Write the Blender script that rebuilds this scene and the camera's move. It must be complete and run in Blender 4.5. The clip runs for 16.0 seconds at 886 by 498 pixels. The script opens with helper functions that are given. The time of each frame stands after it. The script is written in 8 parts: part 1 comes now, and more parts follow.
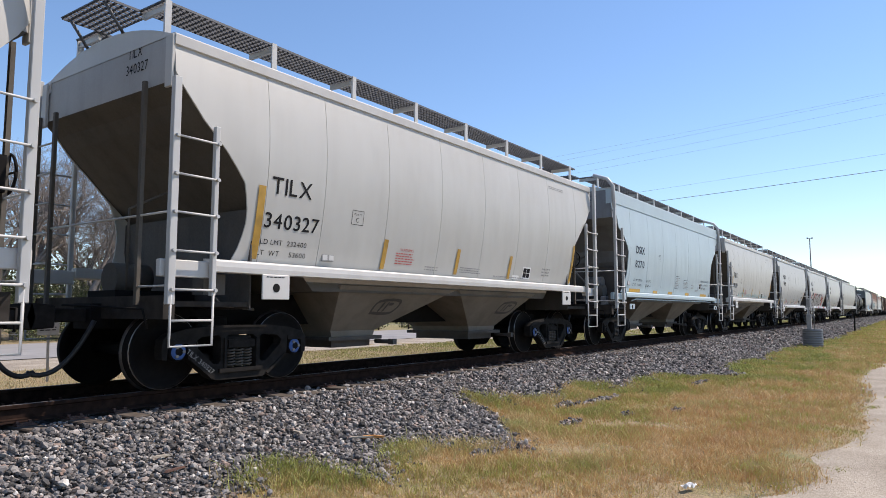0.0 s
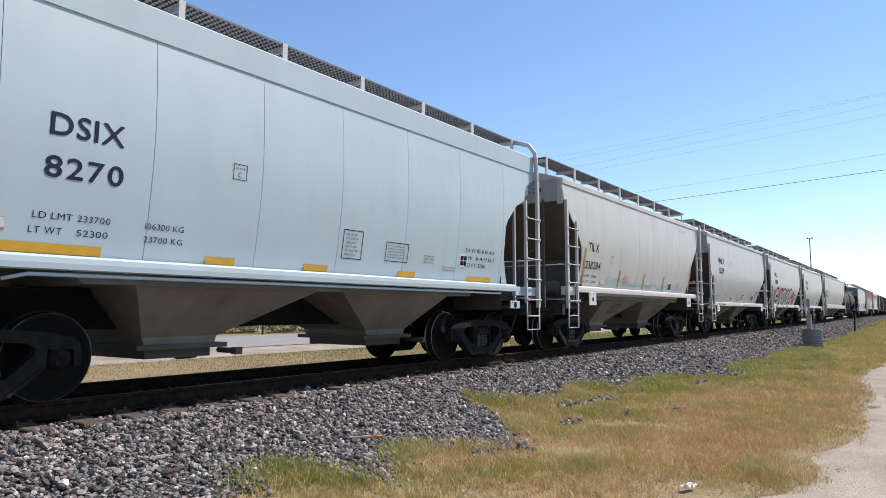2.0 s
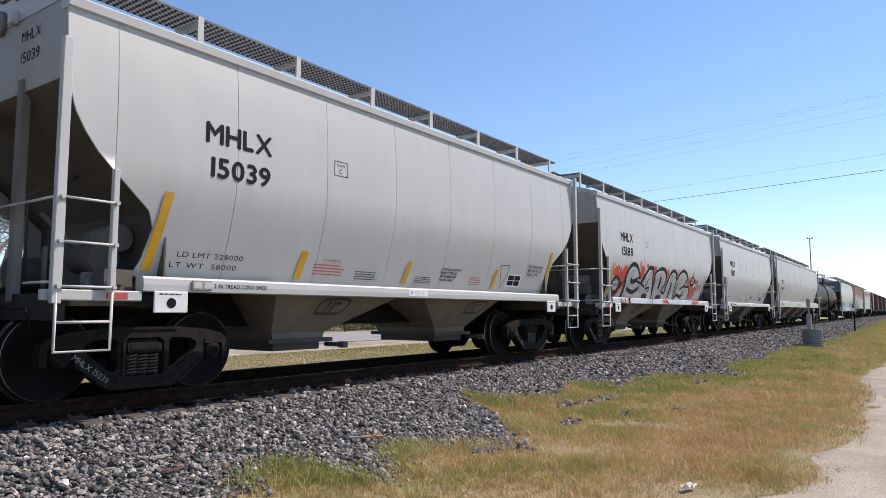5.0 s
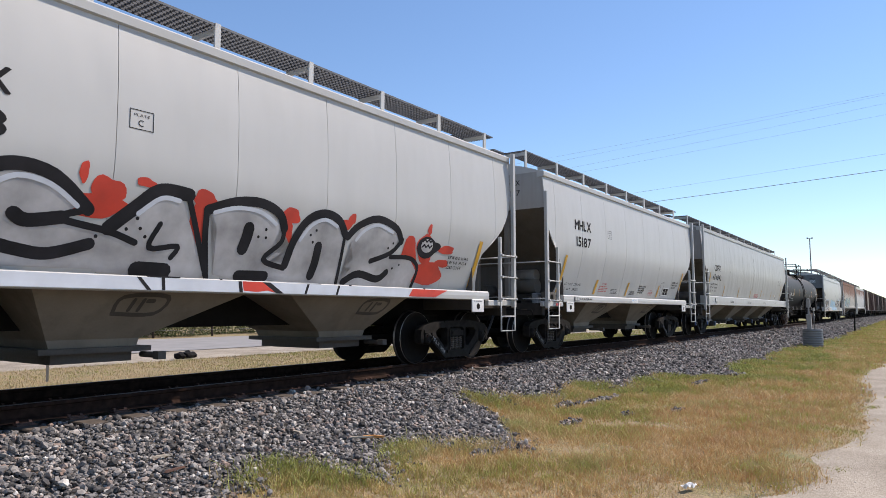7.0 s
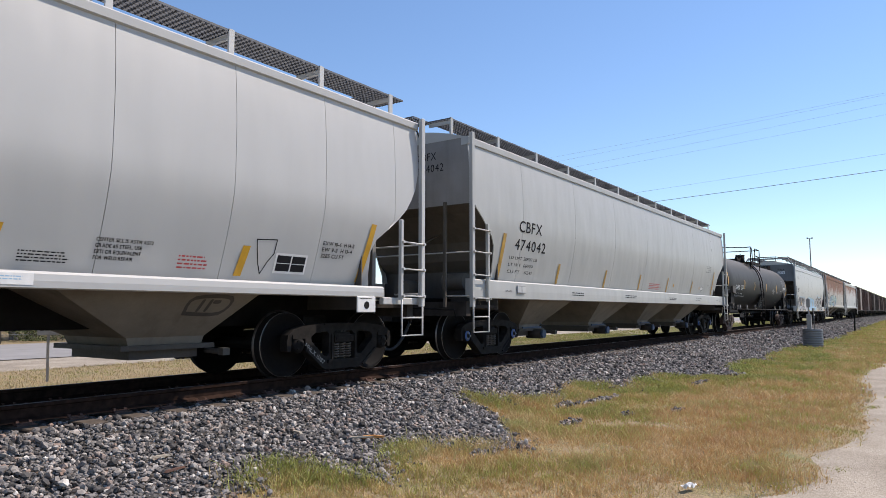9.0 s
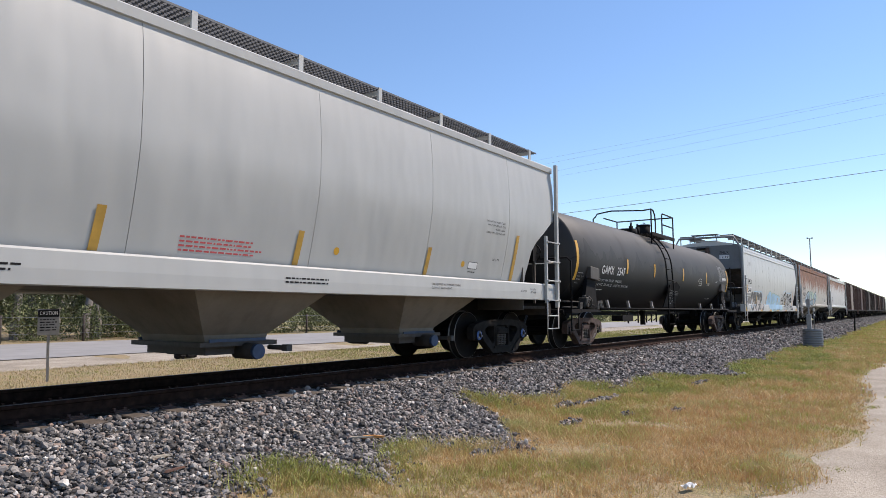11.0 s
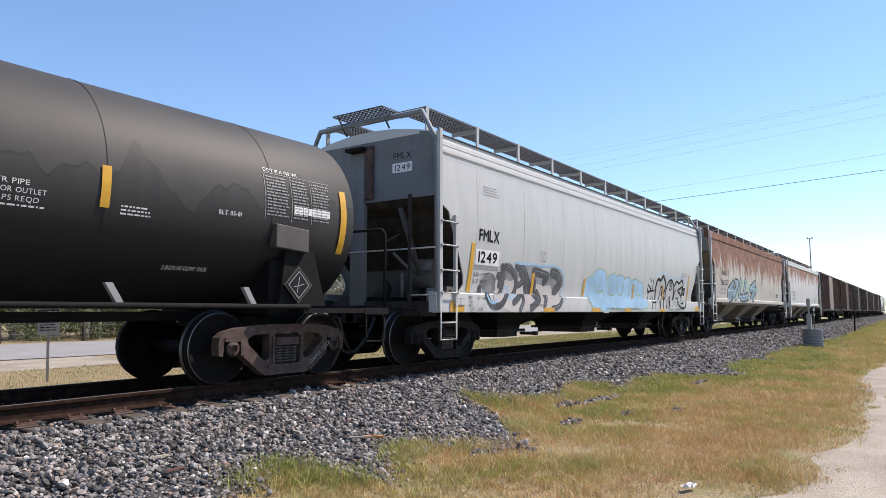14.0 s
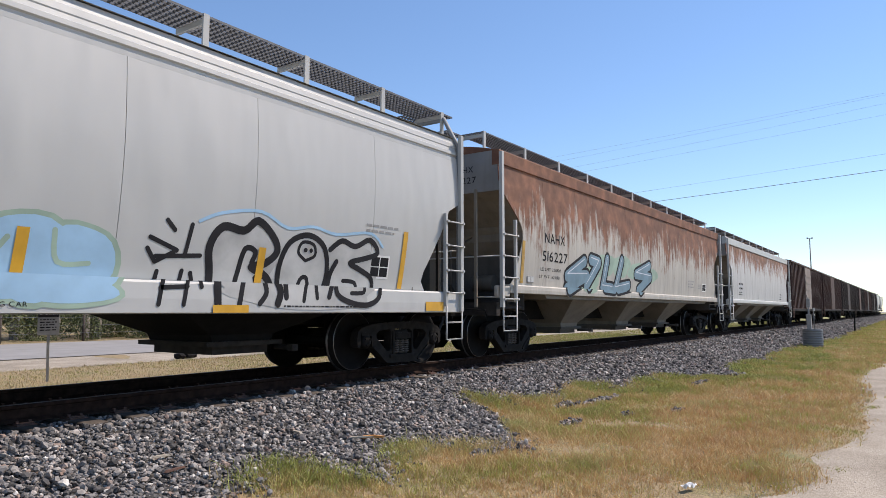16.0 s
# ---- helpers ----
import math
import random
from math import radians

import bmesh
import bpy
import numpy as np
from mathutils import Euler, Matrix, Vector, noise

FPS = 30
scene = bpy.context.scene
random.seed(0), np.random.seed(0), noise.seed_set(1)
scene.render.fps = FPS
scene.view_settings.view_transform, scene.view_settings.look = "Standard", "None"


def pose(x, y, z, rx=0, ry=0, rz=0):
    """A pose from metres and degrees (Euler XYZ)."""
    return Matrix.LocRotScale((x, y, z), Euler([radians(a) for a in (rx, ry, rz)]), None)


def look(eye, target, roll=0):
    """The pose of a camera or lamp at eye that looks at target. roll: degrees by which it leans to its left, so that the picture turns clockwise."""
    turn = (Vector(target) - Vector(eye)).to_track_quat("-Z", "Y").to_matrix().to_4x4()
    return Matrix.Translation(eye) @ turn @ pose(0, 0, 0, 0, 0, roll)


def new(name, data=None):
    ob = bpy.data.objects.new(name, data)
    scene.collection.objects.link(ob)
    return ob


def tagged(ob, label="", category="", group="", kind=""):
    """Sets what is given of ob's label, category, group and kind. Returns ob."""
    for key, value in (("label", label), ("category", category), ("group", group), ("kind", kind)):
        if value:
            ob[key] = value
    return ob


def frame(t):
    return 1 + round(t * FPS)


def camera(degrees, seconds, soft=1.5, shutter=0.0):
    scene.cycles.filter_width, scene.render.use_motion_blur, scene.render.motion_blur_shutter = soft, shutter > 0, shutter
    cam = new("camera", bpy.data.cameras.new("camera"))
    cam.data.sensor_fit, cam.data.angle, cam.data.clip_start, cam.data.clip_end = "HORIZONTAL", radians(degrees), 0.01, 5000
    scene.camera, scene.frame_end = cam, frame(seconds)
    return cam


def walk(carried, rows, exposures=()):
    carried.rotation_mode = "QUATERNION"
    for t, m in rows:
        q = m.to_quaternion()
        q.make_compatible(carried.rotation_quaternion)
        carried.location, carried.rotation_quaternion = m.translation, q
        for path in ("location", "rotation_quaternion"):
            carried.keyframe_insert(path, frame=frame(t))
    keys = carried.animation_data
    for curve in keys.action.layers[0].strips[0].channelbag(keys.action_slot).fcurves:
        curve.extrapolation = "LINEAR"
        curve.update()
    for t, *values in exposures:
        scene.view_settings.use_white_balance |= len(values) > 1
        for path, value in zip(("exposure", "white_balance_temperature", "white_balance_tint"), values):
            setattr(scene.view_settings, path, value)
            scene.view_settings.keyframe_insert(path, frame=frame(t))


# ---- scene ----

RUN = 16.0
EYE = (0.0, 0.0, 0.931)
YAW, TILT = 35.193, 5.272
cam = camera(66.875, RUN, soft=0.5)
STAND = pose(*EYE, 90 + TILT, 0, YAW - 90)
walk(cam, [(0.0, STAND), (RUN, STAND)], [(t, e, 6750, 15) for t, e in ((0.0, 0.32), (2.5, 0.36), (4.2, 0.34), (6.3, 0.28), (9.2, 0.28), (11.3, 0.34), (12.5, 0.48), (14.0, 0.50), (14.8, 0.36), (15.5, 0.26), (RUN, 0.26))])

# track: runs along x, its centre line at TRACK; rail top is z = 0
TRACK = 8.156
GROUND = -0.66


def travelled(t):
    """How far the train has rolled towards -x after t seconds."""
    return 8.07442 * t + 0.0005425 * t * t + 0.0000134881 * t ** 3


# ---------------------------------------------------------------- light
SUN_DIR = Vector((0.53, -0.32, 0.78)).normalized()
world = bpy.data.worlds.new("world")
scene.world = world
world.use_nodes = True
wn, wl = world.node_tree.nodes, world.node_tree.links
sky = wn.new("ShaderNodeTexSky")
sky.sky_type, sky.sun_disc = "NISHITA", False
sky.sun_elevation = math.asin(SUN_DIR.z)
sky.sun_rotation = math.atan2(SUN_DIR.x, SUN_DIR.y)
sky.air_density, sky.dust_density, sky.ozone_density = 1.0, 0.0, 5.2
wn["Background"].inputs[1].default_value = 0.15
deep = wn.new("ShaderNodeHueSaturation")
deep.inputs["Hue"].default_value, deep.inputs["Saturation"].default_value = 0.5005, 1.07
thin = wn.new("ShaderNodeGamma")
thin.inputs["Gamma"].default_value = 0.91
lift = wn.new("ShaderNodeVectorMath")
lift.operation = "SCALE"
lift.inputs["Scale"].default_value = 1.13
wl.new(sky.outputs[0], thin.inputs["Color"])
wl.new(thin.outputs[0], deep.inputs["Color"])
wl.new(deep.outputs[0], lift.inputs[0])
wl.new(lift.outputs[0], wn["Background"].inputs[0])
sun = new("sun", bpy.data.lights.new("sun", "SUN"))
sun.data.energy, sun.data.angle, sun.data.color = 4.8, radians(0.53), (1.0, 0.92, 0.82)
sun.matrix_world = look(Vector((0, 0, 60)), Vector((0, 0, 60)) - SUN_DIR)


# ---------------------------------------------------------------- materials
def material(name, rough=0.6, metal=0.0):
    m = bpy.data.materials.new(name)
    m.use_nodes = True
    b = m.node_tree.nodes["Principled BSDF"]
    b.inputs["Roughness"].default_value, b.inputs["Metallic"].default_value = rough, metal
    return m, m.node_tree.nodes, m.node_tree.links, b


def noise_node(nd, ln, scale, detail=4.0, stretch=(1, 1, 1), coords="Object", rough=0.55):
    tc, mp, n = nd.new("ShaderNodeTexCoord"), nd.new("ShaderNodeMapping"), nd.new("ShaderNodeTexNoise")
    mp.inputs["Scale"].default_value = stretch
    n.inputs["Scale"].default_value, n.inputs["Detail"].default_value, n.inputs["Roughness"].default_value = scale, detail, rough
    ln.new(tc.outputs[coords], mp.inputs[0])
    ln.new(mp.outputs[0], n.inputs["Vector"])
    return n


def ramp_node(nd, ln, source, stops):
    r = nd.new("ShaderNodeValToRGB")
    e = r.color_ramp.elements
    while len(e) < len(stops):
        e.new(0.5)
    for k, (p, c) in enumerate(stops):
        e[k].position = p
        e[k].color = (*c, 1) if len(c) == 3 else c
    ln.new(source, r.inputs[0])
    return r


def mixed(nd, ln, fac, a, b):
    m = nd.new("ShaderNodeMix")
    m.data_type = "RGBA"
    for sock, v in ((m.inputs["Factor"], fac), (m.inputs[6], a), (m.inputs[7], b)):
        if isinstance(v, (int, float)):
            sock.default_value = v
        elif isinstance(v, tuple):
            sock.default_value = (*v, 1)
        else:
            ln.new(v, sock)
    return m.outputs[2]


def bumped(nd, ln, b, height, strength, distance):
    bp = nd.new("ShaderNodeBump")
    bp.inputs["Strength"].default_value, bp.inputs["Distance"].default_value = strength, distance
    ln.new(height, bp.inputs["Height"])
    ln.new(bp.outputs[0], b.inputs["Normal"])


def paint(name, colour, dirt, amount=0.5, rough=0.45, dents=0.35, deep=0.06):
    """Weathered car paint: broad stains and fine vertical streaks over a base colour."""
    m, nd, ln, b = material(name, rough)
    streak = noise_node(nd, ln, 1.0, 6, (5.0, 5.0, 0.35))
    blot = noise_node(nd, ln, 0.9, 5)
    fine = noise_node(nd, ln, 40.0, 3)
    r1 = ramp_node(nd, ln, streak.outputs[0], [(0.48, (0, 0, 0)), (0.85, (amount * 0.7,) * 3)])
    r2 = ramp_node(nd, ln, blot.outputs[0], [(0.42, (0, 0, 0)), (0.75, (amount * 0.8,) * 3)])
    c = mixed(nd, ln, r1.outputs[0], colour, dirt)
    c = mixed(nd, ln, r2.outputs[0], c, dirt)
    ln.new(c, b.inputs["Base Color"])
    rr = ramp_node(nd, ln, fine.outputs[0], [(0.3, (rough - 0.08,) * 3), (0.7, (rough + 0.12,) * 3)])
    ln.new(rr.outputs[0], b.inputs["Roughness"])
    wave = noise_node(nd, ln, 0.9, 2, (1.6, 1.0, 0.6))
    bumped(nd, ln, b, wave.outputs[0], dents, deep)
    return m


def plain(name, colour, rough=0.6, metal=0.0, vary=0.15, scale=8.0, gloss=0.5):
    m, nd, ln, b = material(name, rough, metal)
    b.inputs["Specular IOR Level"].default_value = gloss
    n = noise_node(nd, ln, scale, 5)
    lo, hi = tuple(c * (1 - vary) for c in colour), tuple(min(1, c * (1 + vary)) for c in colour)
    r = ramp_node(nd, ln, n.outputs[0], [(0.3, lo), (0.7, hi)])
    ln.new(r.outputs[0], b.inputs["Base Color"])
    bumped(nd, ln, b, n.outputs[0], 0.2, 0.01)
    return m


def rusty(name, colour, rust, top, bottom):
    """Old paint that rust has eaten from the roof edge downwards, in runs."""
    m, nd, ln, b = material(name, 0.75)
    tc, sep = nd.new("ShaderNodeTexCoord"), nd.new("ShaderNodeSeparateXYZ")
    ln.new(tc.outputs["Object"], sep.inputs[0])
    mr = nd.new("ShaderNodeMapRange")
    mr.inputs[1].default_value, mr.inputs[2].default_value = bottom, top
    ln.new(sep.outputs[2], mr.inputs[0])
    runs = noise_node(nd, ln, 1.0, 8, (5.0, 5.0, 0.45), rough=0.65)
    patch = noise_node(nd, ln, 0.9, 8, (1, 1, 0.6), rough=0.7)
    ad = nd.new("ShaderNodeMath")
    ad.operation = "MULTIPLY_ADD"
    ln.new(runs.outputs[0], ad.inputs[0])
    ad.inputs[1].default_value = 1.3
    ln.new(mr.outputs[0], ad.inputs[2])
    a2 = nd.new("ShaderNodeMath")
    a2.operation = "MULTIPLY_ADD"
    ln.new(patch.outputs[0], a2.inputs[0])
    a2.inputs[1].default_value = 0.9
    ln.new(ad.outputs[0], a2.inputs[2])
    half = nd.new("ShaderNodeMapRange")
    half.inputs[1].default_value, half.inputs[2].default_value = 1.86, 2.10
    flakes = noise_node(nd, ln, 7.0, 8, (1, 1, 0.35), rough=0.75)
    a3 = nd.new("ShaderNodeMath")
    a3.operation = "MULTIPLY_ADD"
    ln.new(flakes.outputs[0], a3.inputs[0])
    a3.inputs[1].default_value = 0.85
    ln.new(a2.outputs[0], a3.inputs[2])
    ln.new(a3.outputs[0], half.inputs[0])
    tone = noise_node(nd, ln, 3.0, 6)
    rc = ramp_node(nd, ln, tone.outputs[0], [(0.3, tuple(c * 0.65 for c in rust)), (0.5, rust), (0.75, tuple(min(1, c * 1.7) for c in rust))])
    pc = ramp_node(nd, ln, runs.outputs[0], [(0.35, colour), (0.7, tuple(c * 0.72 for c in colour))])
    c = mixed(nd, ln, half.outputs[0], pc.outputs[0], rc.outputs[0])
    ln.new(c, b.inputs["Base Color"])
    bumped(nd, ln, b, tone.outputs[0], 0.3, 0.01)
    return m


M = {}
M["white"] = paint("warm_white_paint", (0.472, 0.468, 0.438), (0.328, 0.295, 0.246), 0.26)
M["blue"] = paint("cool_white_paint", (0.40, 0.495, 0.53), (0.328, 0.353, 0.361), 0.18)
M["cream"] = paint("light_grey_paint", (0.458, 0.460, 0.447), (0.361, 0.344, 0.312), 0.18)
M["grey"] = paint("stone_grey_paint", (0.396, 0.400, 0.383), (0.304, 0.288, 0.256), 0.2, 0.45, 0.6)
M["old"] = paint("old_white_paint", (0.455, 0.458, 0.442), (0.336, 0.311, 0.277), 0.12, 0.45, 0.5, 0.07)
M["sill"] = paint("sill_paint", (0.5447, 0.5377, 0.5148), (0.3177, 0.2798, 0.2270), 0.35)
# dark enough to carry the shade under the curved cars' ends
M["bay"] = paint("shaded_bay_paint", (0.105, 0.094, 0.079), (0.042, 0.035, 0.028), 0.6, 0.8)
# dark coat for end sheets and eave caps, their shade included
M["darkend"] = paint("shaded_end_paint", (0.15, 0.158, 0.162), (0.0612, 0.0476, 0.0374), 0.6, 0.7)
M["brownframe"] = plain("rust_brown_casting", (0.075, 0.05, 0.042), 0.8, 0.0, 0.4, 9, 0.3)
# sooty coat; on gussets and gates it also stands for shade
M["soot"] = paint("soot_and_shade_paint", (0.0768, 0.0690, 0.0612), (0.0228, 0.0192, 0.0174), 0.7, 0.7)
# dusty paint, darkened further to hold the shade beneath the cars
M["slope"] = paint("shaded_dusty_paint", (0.216, 0.189, 0.153), (0.081, 0.063, 0.045), 0.75, 0.75)
# the pale blue car's ends and posts, darkened for their shade
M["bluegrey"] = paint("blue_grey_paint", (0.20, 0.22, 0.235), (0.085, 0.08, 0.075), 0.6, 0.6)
# grime plus the shade of the sloped ends, put into the colour
M["endslope"] = paint("shaded_grimy_end_paint", (0.098, 0.086, 0.070), (0.040, 0.032, 0.024), 0.75, 0.8)
# darker copies of the side paints, with the ends' shade mixed in
M["endsheet"] = paint("shaded_stained_end_paint", (0.26, 0.255, 0.245), (0.11, 0.10, 0.085), 0.6, 0.6)
M["endwhite"] = paint("shaded_white_end_paint", (0.37, 0.365, 0.345), (0.19, 0.175, 0.15), 0.5, 0.55)
# blue caps, darkened for the shade they hang in
M["dullblue"] = plain("shaded_blue_cap", (0.03, 0.055, 0.11), 0.6, 0.0, 0.3)
# light grey posts, lowered to the tone they have in shade
M["endpost"] = paint("shaded_post_paint", (0.20, 0.192, 0.178), (0.07, 0.06, 0.05), 0.7, 0.7)
M["rustwhite"] = rusty("rust_over_white_paint", (0.468, 0.442, 0.391), (0.170, 0.072, 0.038), 4.1, 1.6)
M["rustlight"] = rusty("rust_over_pale_paint", (0.527, 0.527, 0.510), (0.187, 0.085, 0.047), 4.6, 2.0)
M["boxred"] = paint("oxide_brown_paint", (0.0680, 0.0304, 0.0224), (0.0320, 0.0192, 0.0160), 0.7, 0.75)
M["boxdark"] = paint("dark_brown_paint", (0.0400, 0.0256, 0.0216), (0.0176, 0.0136, 0.0128), 0.7, 0.75)
M["boxdoor"] = paint("weathered_door_paint", (0.264, 0.216, 0.184), (0.096, 0.056, 0.040), 0.7, 0.7)


def tank_paint():
    """Black jacket, dusty above a ragged tide line from which old spills ran down."""
    m, nd, ln, b = material("dusty_black_tank_paint", 0.62)
    tc, sep = nd.new("ShaderNodeTexCoord"), nd.new("ShaderNodeSeparateXYZ")
    ln.new(tc.outputs["Object"], sep.inputs[0])
    edge = noise_node(nd, ln, 1.0, 2.0, (1.25, 0.0, 0.0), rough=0.5)
    runs = noise_node(nd, ln, 1.0, 5, (6.0, 3.0, 0.5))
    soft = noise_node(nd, ln, 0.8, 5)
    ad = nd.new("ShaderNodeMath")
    ad.operation = "MULTIPLY_ADD"
    ln.new(edge.outputs[0], ad.inputs[0])
    ad.inputs[1].default_value = -2.4
    ln.new(sep.outputs[2], ad.inputs[2])
    a2 = nd.new("ShaderNodeMath")
    a2.operation = "MULTIPLY_ADD"
    ln.new(runs.outputs[0], a2.inputs[0])
    a2.inputs[1].default_value = 0.16
    ln.new(ad.outputs[0], a2.inputs[2])
    mr = nd.new("ShaderNodeMapRange")
    mr.inputs[1].default_value, mr.inputs[2].default_value = 1.27, 1.32
    ln.new(a2.outputs[0], mr.inputs[0])
    low = nd.new("ShaderNodeMath")
    low.operation = "MULTIPLY_ADD"
    ln.new(runs.outputs[0], low.inputs[0])
    low.inputs[1].default_value = -0.9
    ln.new(sep.outputs[2], low.inputs[2])
    fade = nd.new("ShaderNodeMapRange")
    fade.inputs[1].default_value, fade.inputs[2].default_value = 0.95, 1.9
    ln.new(low.outputs[0], fade.inputs[0])
    dust = ramp_node(nd, ln, soft.outputs[0], [(0.35, (0.036, 0.035, 0.0335)), (0.7, (0.050, 0.048, 0.045))])
    base = ramp_node(nd, ln, runs.outputs[0], [(0.4, (0.0065, 0.0065, 0.007)), (0.72, (0.012, 0.012, 0.0118))])
    washed = ramp_node(nd, ln, runs.outputs[0], [(0.35, (0.026, 0.0255, 0.025)), (0.7, (0.041, 0.040, 0.038))])
    rim = ramp_node(nd, ln, mr.outputs[0], [(0.0, (0, 0, 0)), (0.5, (0.85, 0.85, 0.85)), (1.0, (0, 0, 0))])
    lower = mixed(nd, ln, fade.outputs[0], base.outputs[0], washed.outputs[0])
    c = mixed(nd, ln, mr.outputs[0], lower, dust.outputs[0])
    ln.new(mixed(nd, ln, rim.outputs[0], c, (0.014, 0.014, 0.014)), b.inputs["Base Color"])
    b.inputs["Specular IOR Level"].default_value = 0.3
    return m


M["tank"] = tank_paint()
# grime, made darker for the shade around couplers and platforms
M["grime"] = plain("grime_and_shade", (0.034, 0.029, 0.025), 0.85, 0.0, 0.45, 5, 0.25)
# oily black running gear, lowered further for the shade under the cars
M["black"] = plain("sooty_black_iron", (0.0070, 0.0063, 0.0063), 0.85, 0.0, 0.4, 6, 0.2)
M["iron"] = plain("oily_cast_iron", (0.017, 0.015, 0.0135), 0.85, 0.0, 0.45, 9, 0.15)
# dusty steel, lightened to include the sun on the coils
M["spring"] = plain("sunlit_dusty_spring_steel", (0.10, 0.085, 0.07), 0.7, 0.2, 0.4, 12, 0.3)
M["brake"] = plain("dusty_black_casting", (0.045, 0.042, 0.038), 0.75, 0.0, 0.5, 14, 0.3)
M["valve"] = plain("dusty_grey_casting", (0.22, 0.225, 0.23), 0.7, 0.0, 0.4, 10, 0.3)
# dark steel, with the shade behind the side frames in its colour
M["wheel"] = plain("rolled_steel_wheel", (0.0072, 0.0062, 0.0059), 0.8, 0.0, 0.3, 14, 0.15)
M["tread"] = plain("bright_wheel_steel", (0.20, 0.19, 0.18), 0.4, 0.9, 0.2, 14)
M["bluecap"] = plain("blue_bearing_cap", (0.03, 0.10, 0.30), 0.5, 0.0, 0.3)
M["steelcap"] = plain("bare_steel_cap", (0.22, 0.22, 0.22), 0.5, 0.6, 0.3)
M["grate"] = plain("galvanised_grating", (0.10, 0.105, 0.115), 0.6, 0.3, 0.2)
M["rubber"] = plain("rubber_hose", (0.02, 0.02, 0.02), 0.6)
M["yellow"] = plain("yellow_reflector", (0.558, 0.297, 0.018), 0.45, 0.0, 0.12, 5)
M["dullyellow"] = plain("dirty_yellow_reflector", (0.40, 0.23, 0.035), 0.5, 0.0, 0.25, 5)
M["ink"] = plain("black_stencil_paint", (0.016, 0.016, 0.0175), 0.8, 0.0, 0.15, 8.0, 0.12)
M["navy"] = plain("dark_blue_stencil_paint", (0.022, 0.03, 0.055), 0.8, 0.0, 0.15, 8.0, 0.12)
M["palewhite"] = plain("white_stencil_paint", (0.675, 0.675, 0.657), 0.6, 0.0, 0.1)
M["redink"] = plain("red_stencil_paint", (0.45, 0.06, 0.06), 0.6)
M["greyink"] = plain("faded_stencil_paint", (0.26, 0.26, 0.255), 0.7)
M["spray_red"] = plain("red_spray_paint", (0.527, 0.038, 0.017), 0.5, 0.0, 0.2, 3)
M["spray_black"] = plain("black_spray_paint", (0.015, 0.0145, 0.017), 0.7, 0.0, 0.4, 3, 0.2)
M["spray_grey"] = plain("silver_spray_paint", (0.3978, 0.3978, 0.4095), 0.4, 0.2, 0.35, 2.0)
M["spray_light"] = plain("pale_spray_paint", (0.527, 0.561, 0.612), 0.5, 0.0, 0.1, 2.5)
M["spray_blue"] = plain("sky_blue_spray_paint", (0.289, 0.468, 0.629), 0.55, 0.0, 0.18, 1.5)
M["spray_green"] = plain("green_spray_paint", (0.289, 0.391, 0.306), 0.55, 0.0, 0.2, 2.0)
M["spray_teal"] = plain("teal_marker_paint", (0.17, 0.38, 0.42), 0.55, 0.0, 0.2, 3.0)
M["spray_smoke"] = plain("smoky_spray_paint", (0.055, 0.055, 0.06), 0.55, 0.0, 0.6, 2.5)
M["spray_steel"] = plain("steel_blue_spray_paint", (0.14, 0.23, 0.29), 0.55, 0.0, 0.25, 2.0)
M["spray_haze"] = plain("grey_spray_haze", (0.20, 0.20, 0.205), 0.6, 0.0, 0.5, 3.0)
M["tag_haze"] = plain("thin_grey_spray", (0.415, 0.415, 0.40), 0.6, 0.0, 0.25, 2.0)
M["spray_pale"] = plain("beige_spray_paint", (0.493, 0.451, 0.425), 0.55, 0.0, 0.1, 2.0)


# ---------------------------------------------------------------- mesh helpers
def part(name, bm, mat, parent=None, label=""):
    me = bpy.data.meshes.new(name)
    bm.to_mesh(me)
    bm.free()
    return part_mesh(name, me, mat, parent, label)


def part_mesh(name, me, mat, parent=None, label=""):
    if mat is not None and not me.materials:
        for one in (mat if isinstance(mat, (list, tuple)) else (mat,)):
            me.materials.append(one)
    ob = new(name, me)
    ob.parent = parent
    if label:
        ob["label"] = label
    return ob


def thing(name, label, category, group="", kind=""):
    return tagged(new(name), label, category, group, kind)


def box(bm, x0, x1, y0, y1, z0, z1, mat=0):
    vs = [bm.verts.new((x, y, z)) for x in (x0, x1) for y in (y0, y1) for z in (z0, z1)]
    for q in ((0, 1, 3, 2), (4, 6, 7, 5), (0, 4, 5, 1), (2, 3, 7, 6), (0, 2, 6, 4), (1, 5, 7, 3)):
        bm.faces.new([vs[i] for i in q]).material_index = mat
    return vs


def bevelled(bm, amount=0.012, segments=1):
    bmesh.ops.bevel(bm, geom=bm.edges[:], offset=amount, segments=segments, affect="EDGES", clamp_overlap=True)
    return bm


def rod(bm, a, b, r, n=8, mat=0, r2=None, cap=True):
    a, b = Vector(a), Vector(b)
    d = (b - a).normalized()
    s = d.orthogonal().normalized()
    t = d.cross(s)
    r2 = r if r2 is None else r2
    rings = []
    for p, rad in ((a, r), (b, r2)):
        rings.append([bm.verts.new(p + (s * math.cos(k * 2 * math.pi / n) + t * math.sin(k * 2 * math.pi / n)) * rad) for k in range(n)])
    for k in range(n):
        f = bm.faces.new((rings[0][k], rings[0][(k + 1) % n], rings[1][(k + 1) % n], rings[1][k]))
        f.material_index, f.smooth = mat, n > 5
    if cap:
        bm.faces.new(rings[0][::-1]).material_index = mat
        bm.faces.new(rings[1]).material_index = mat


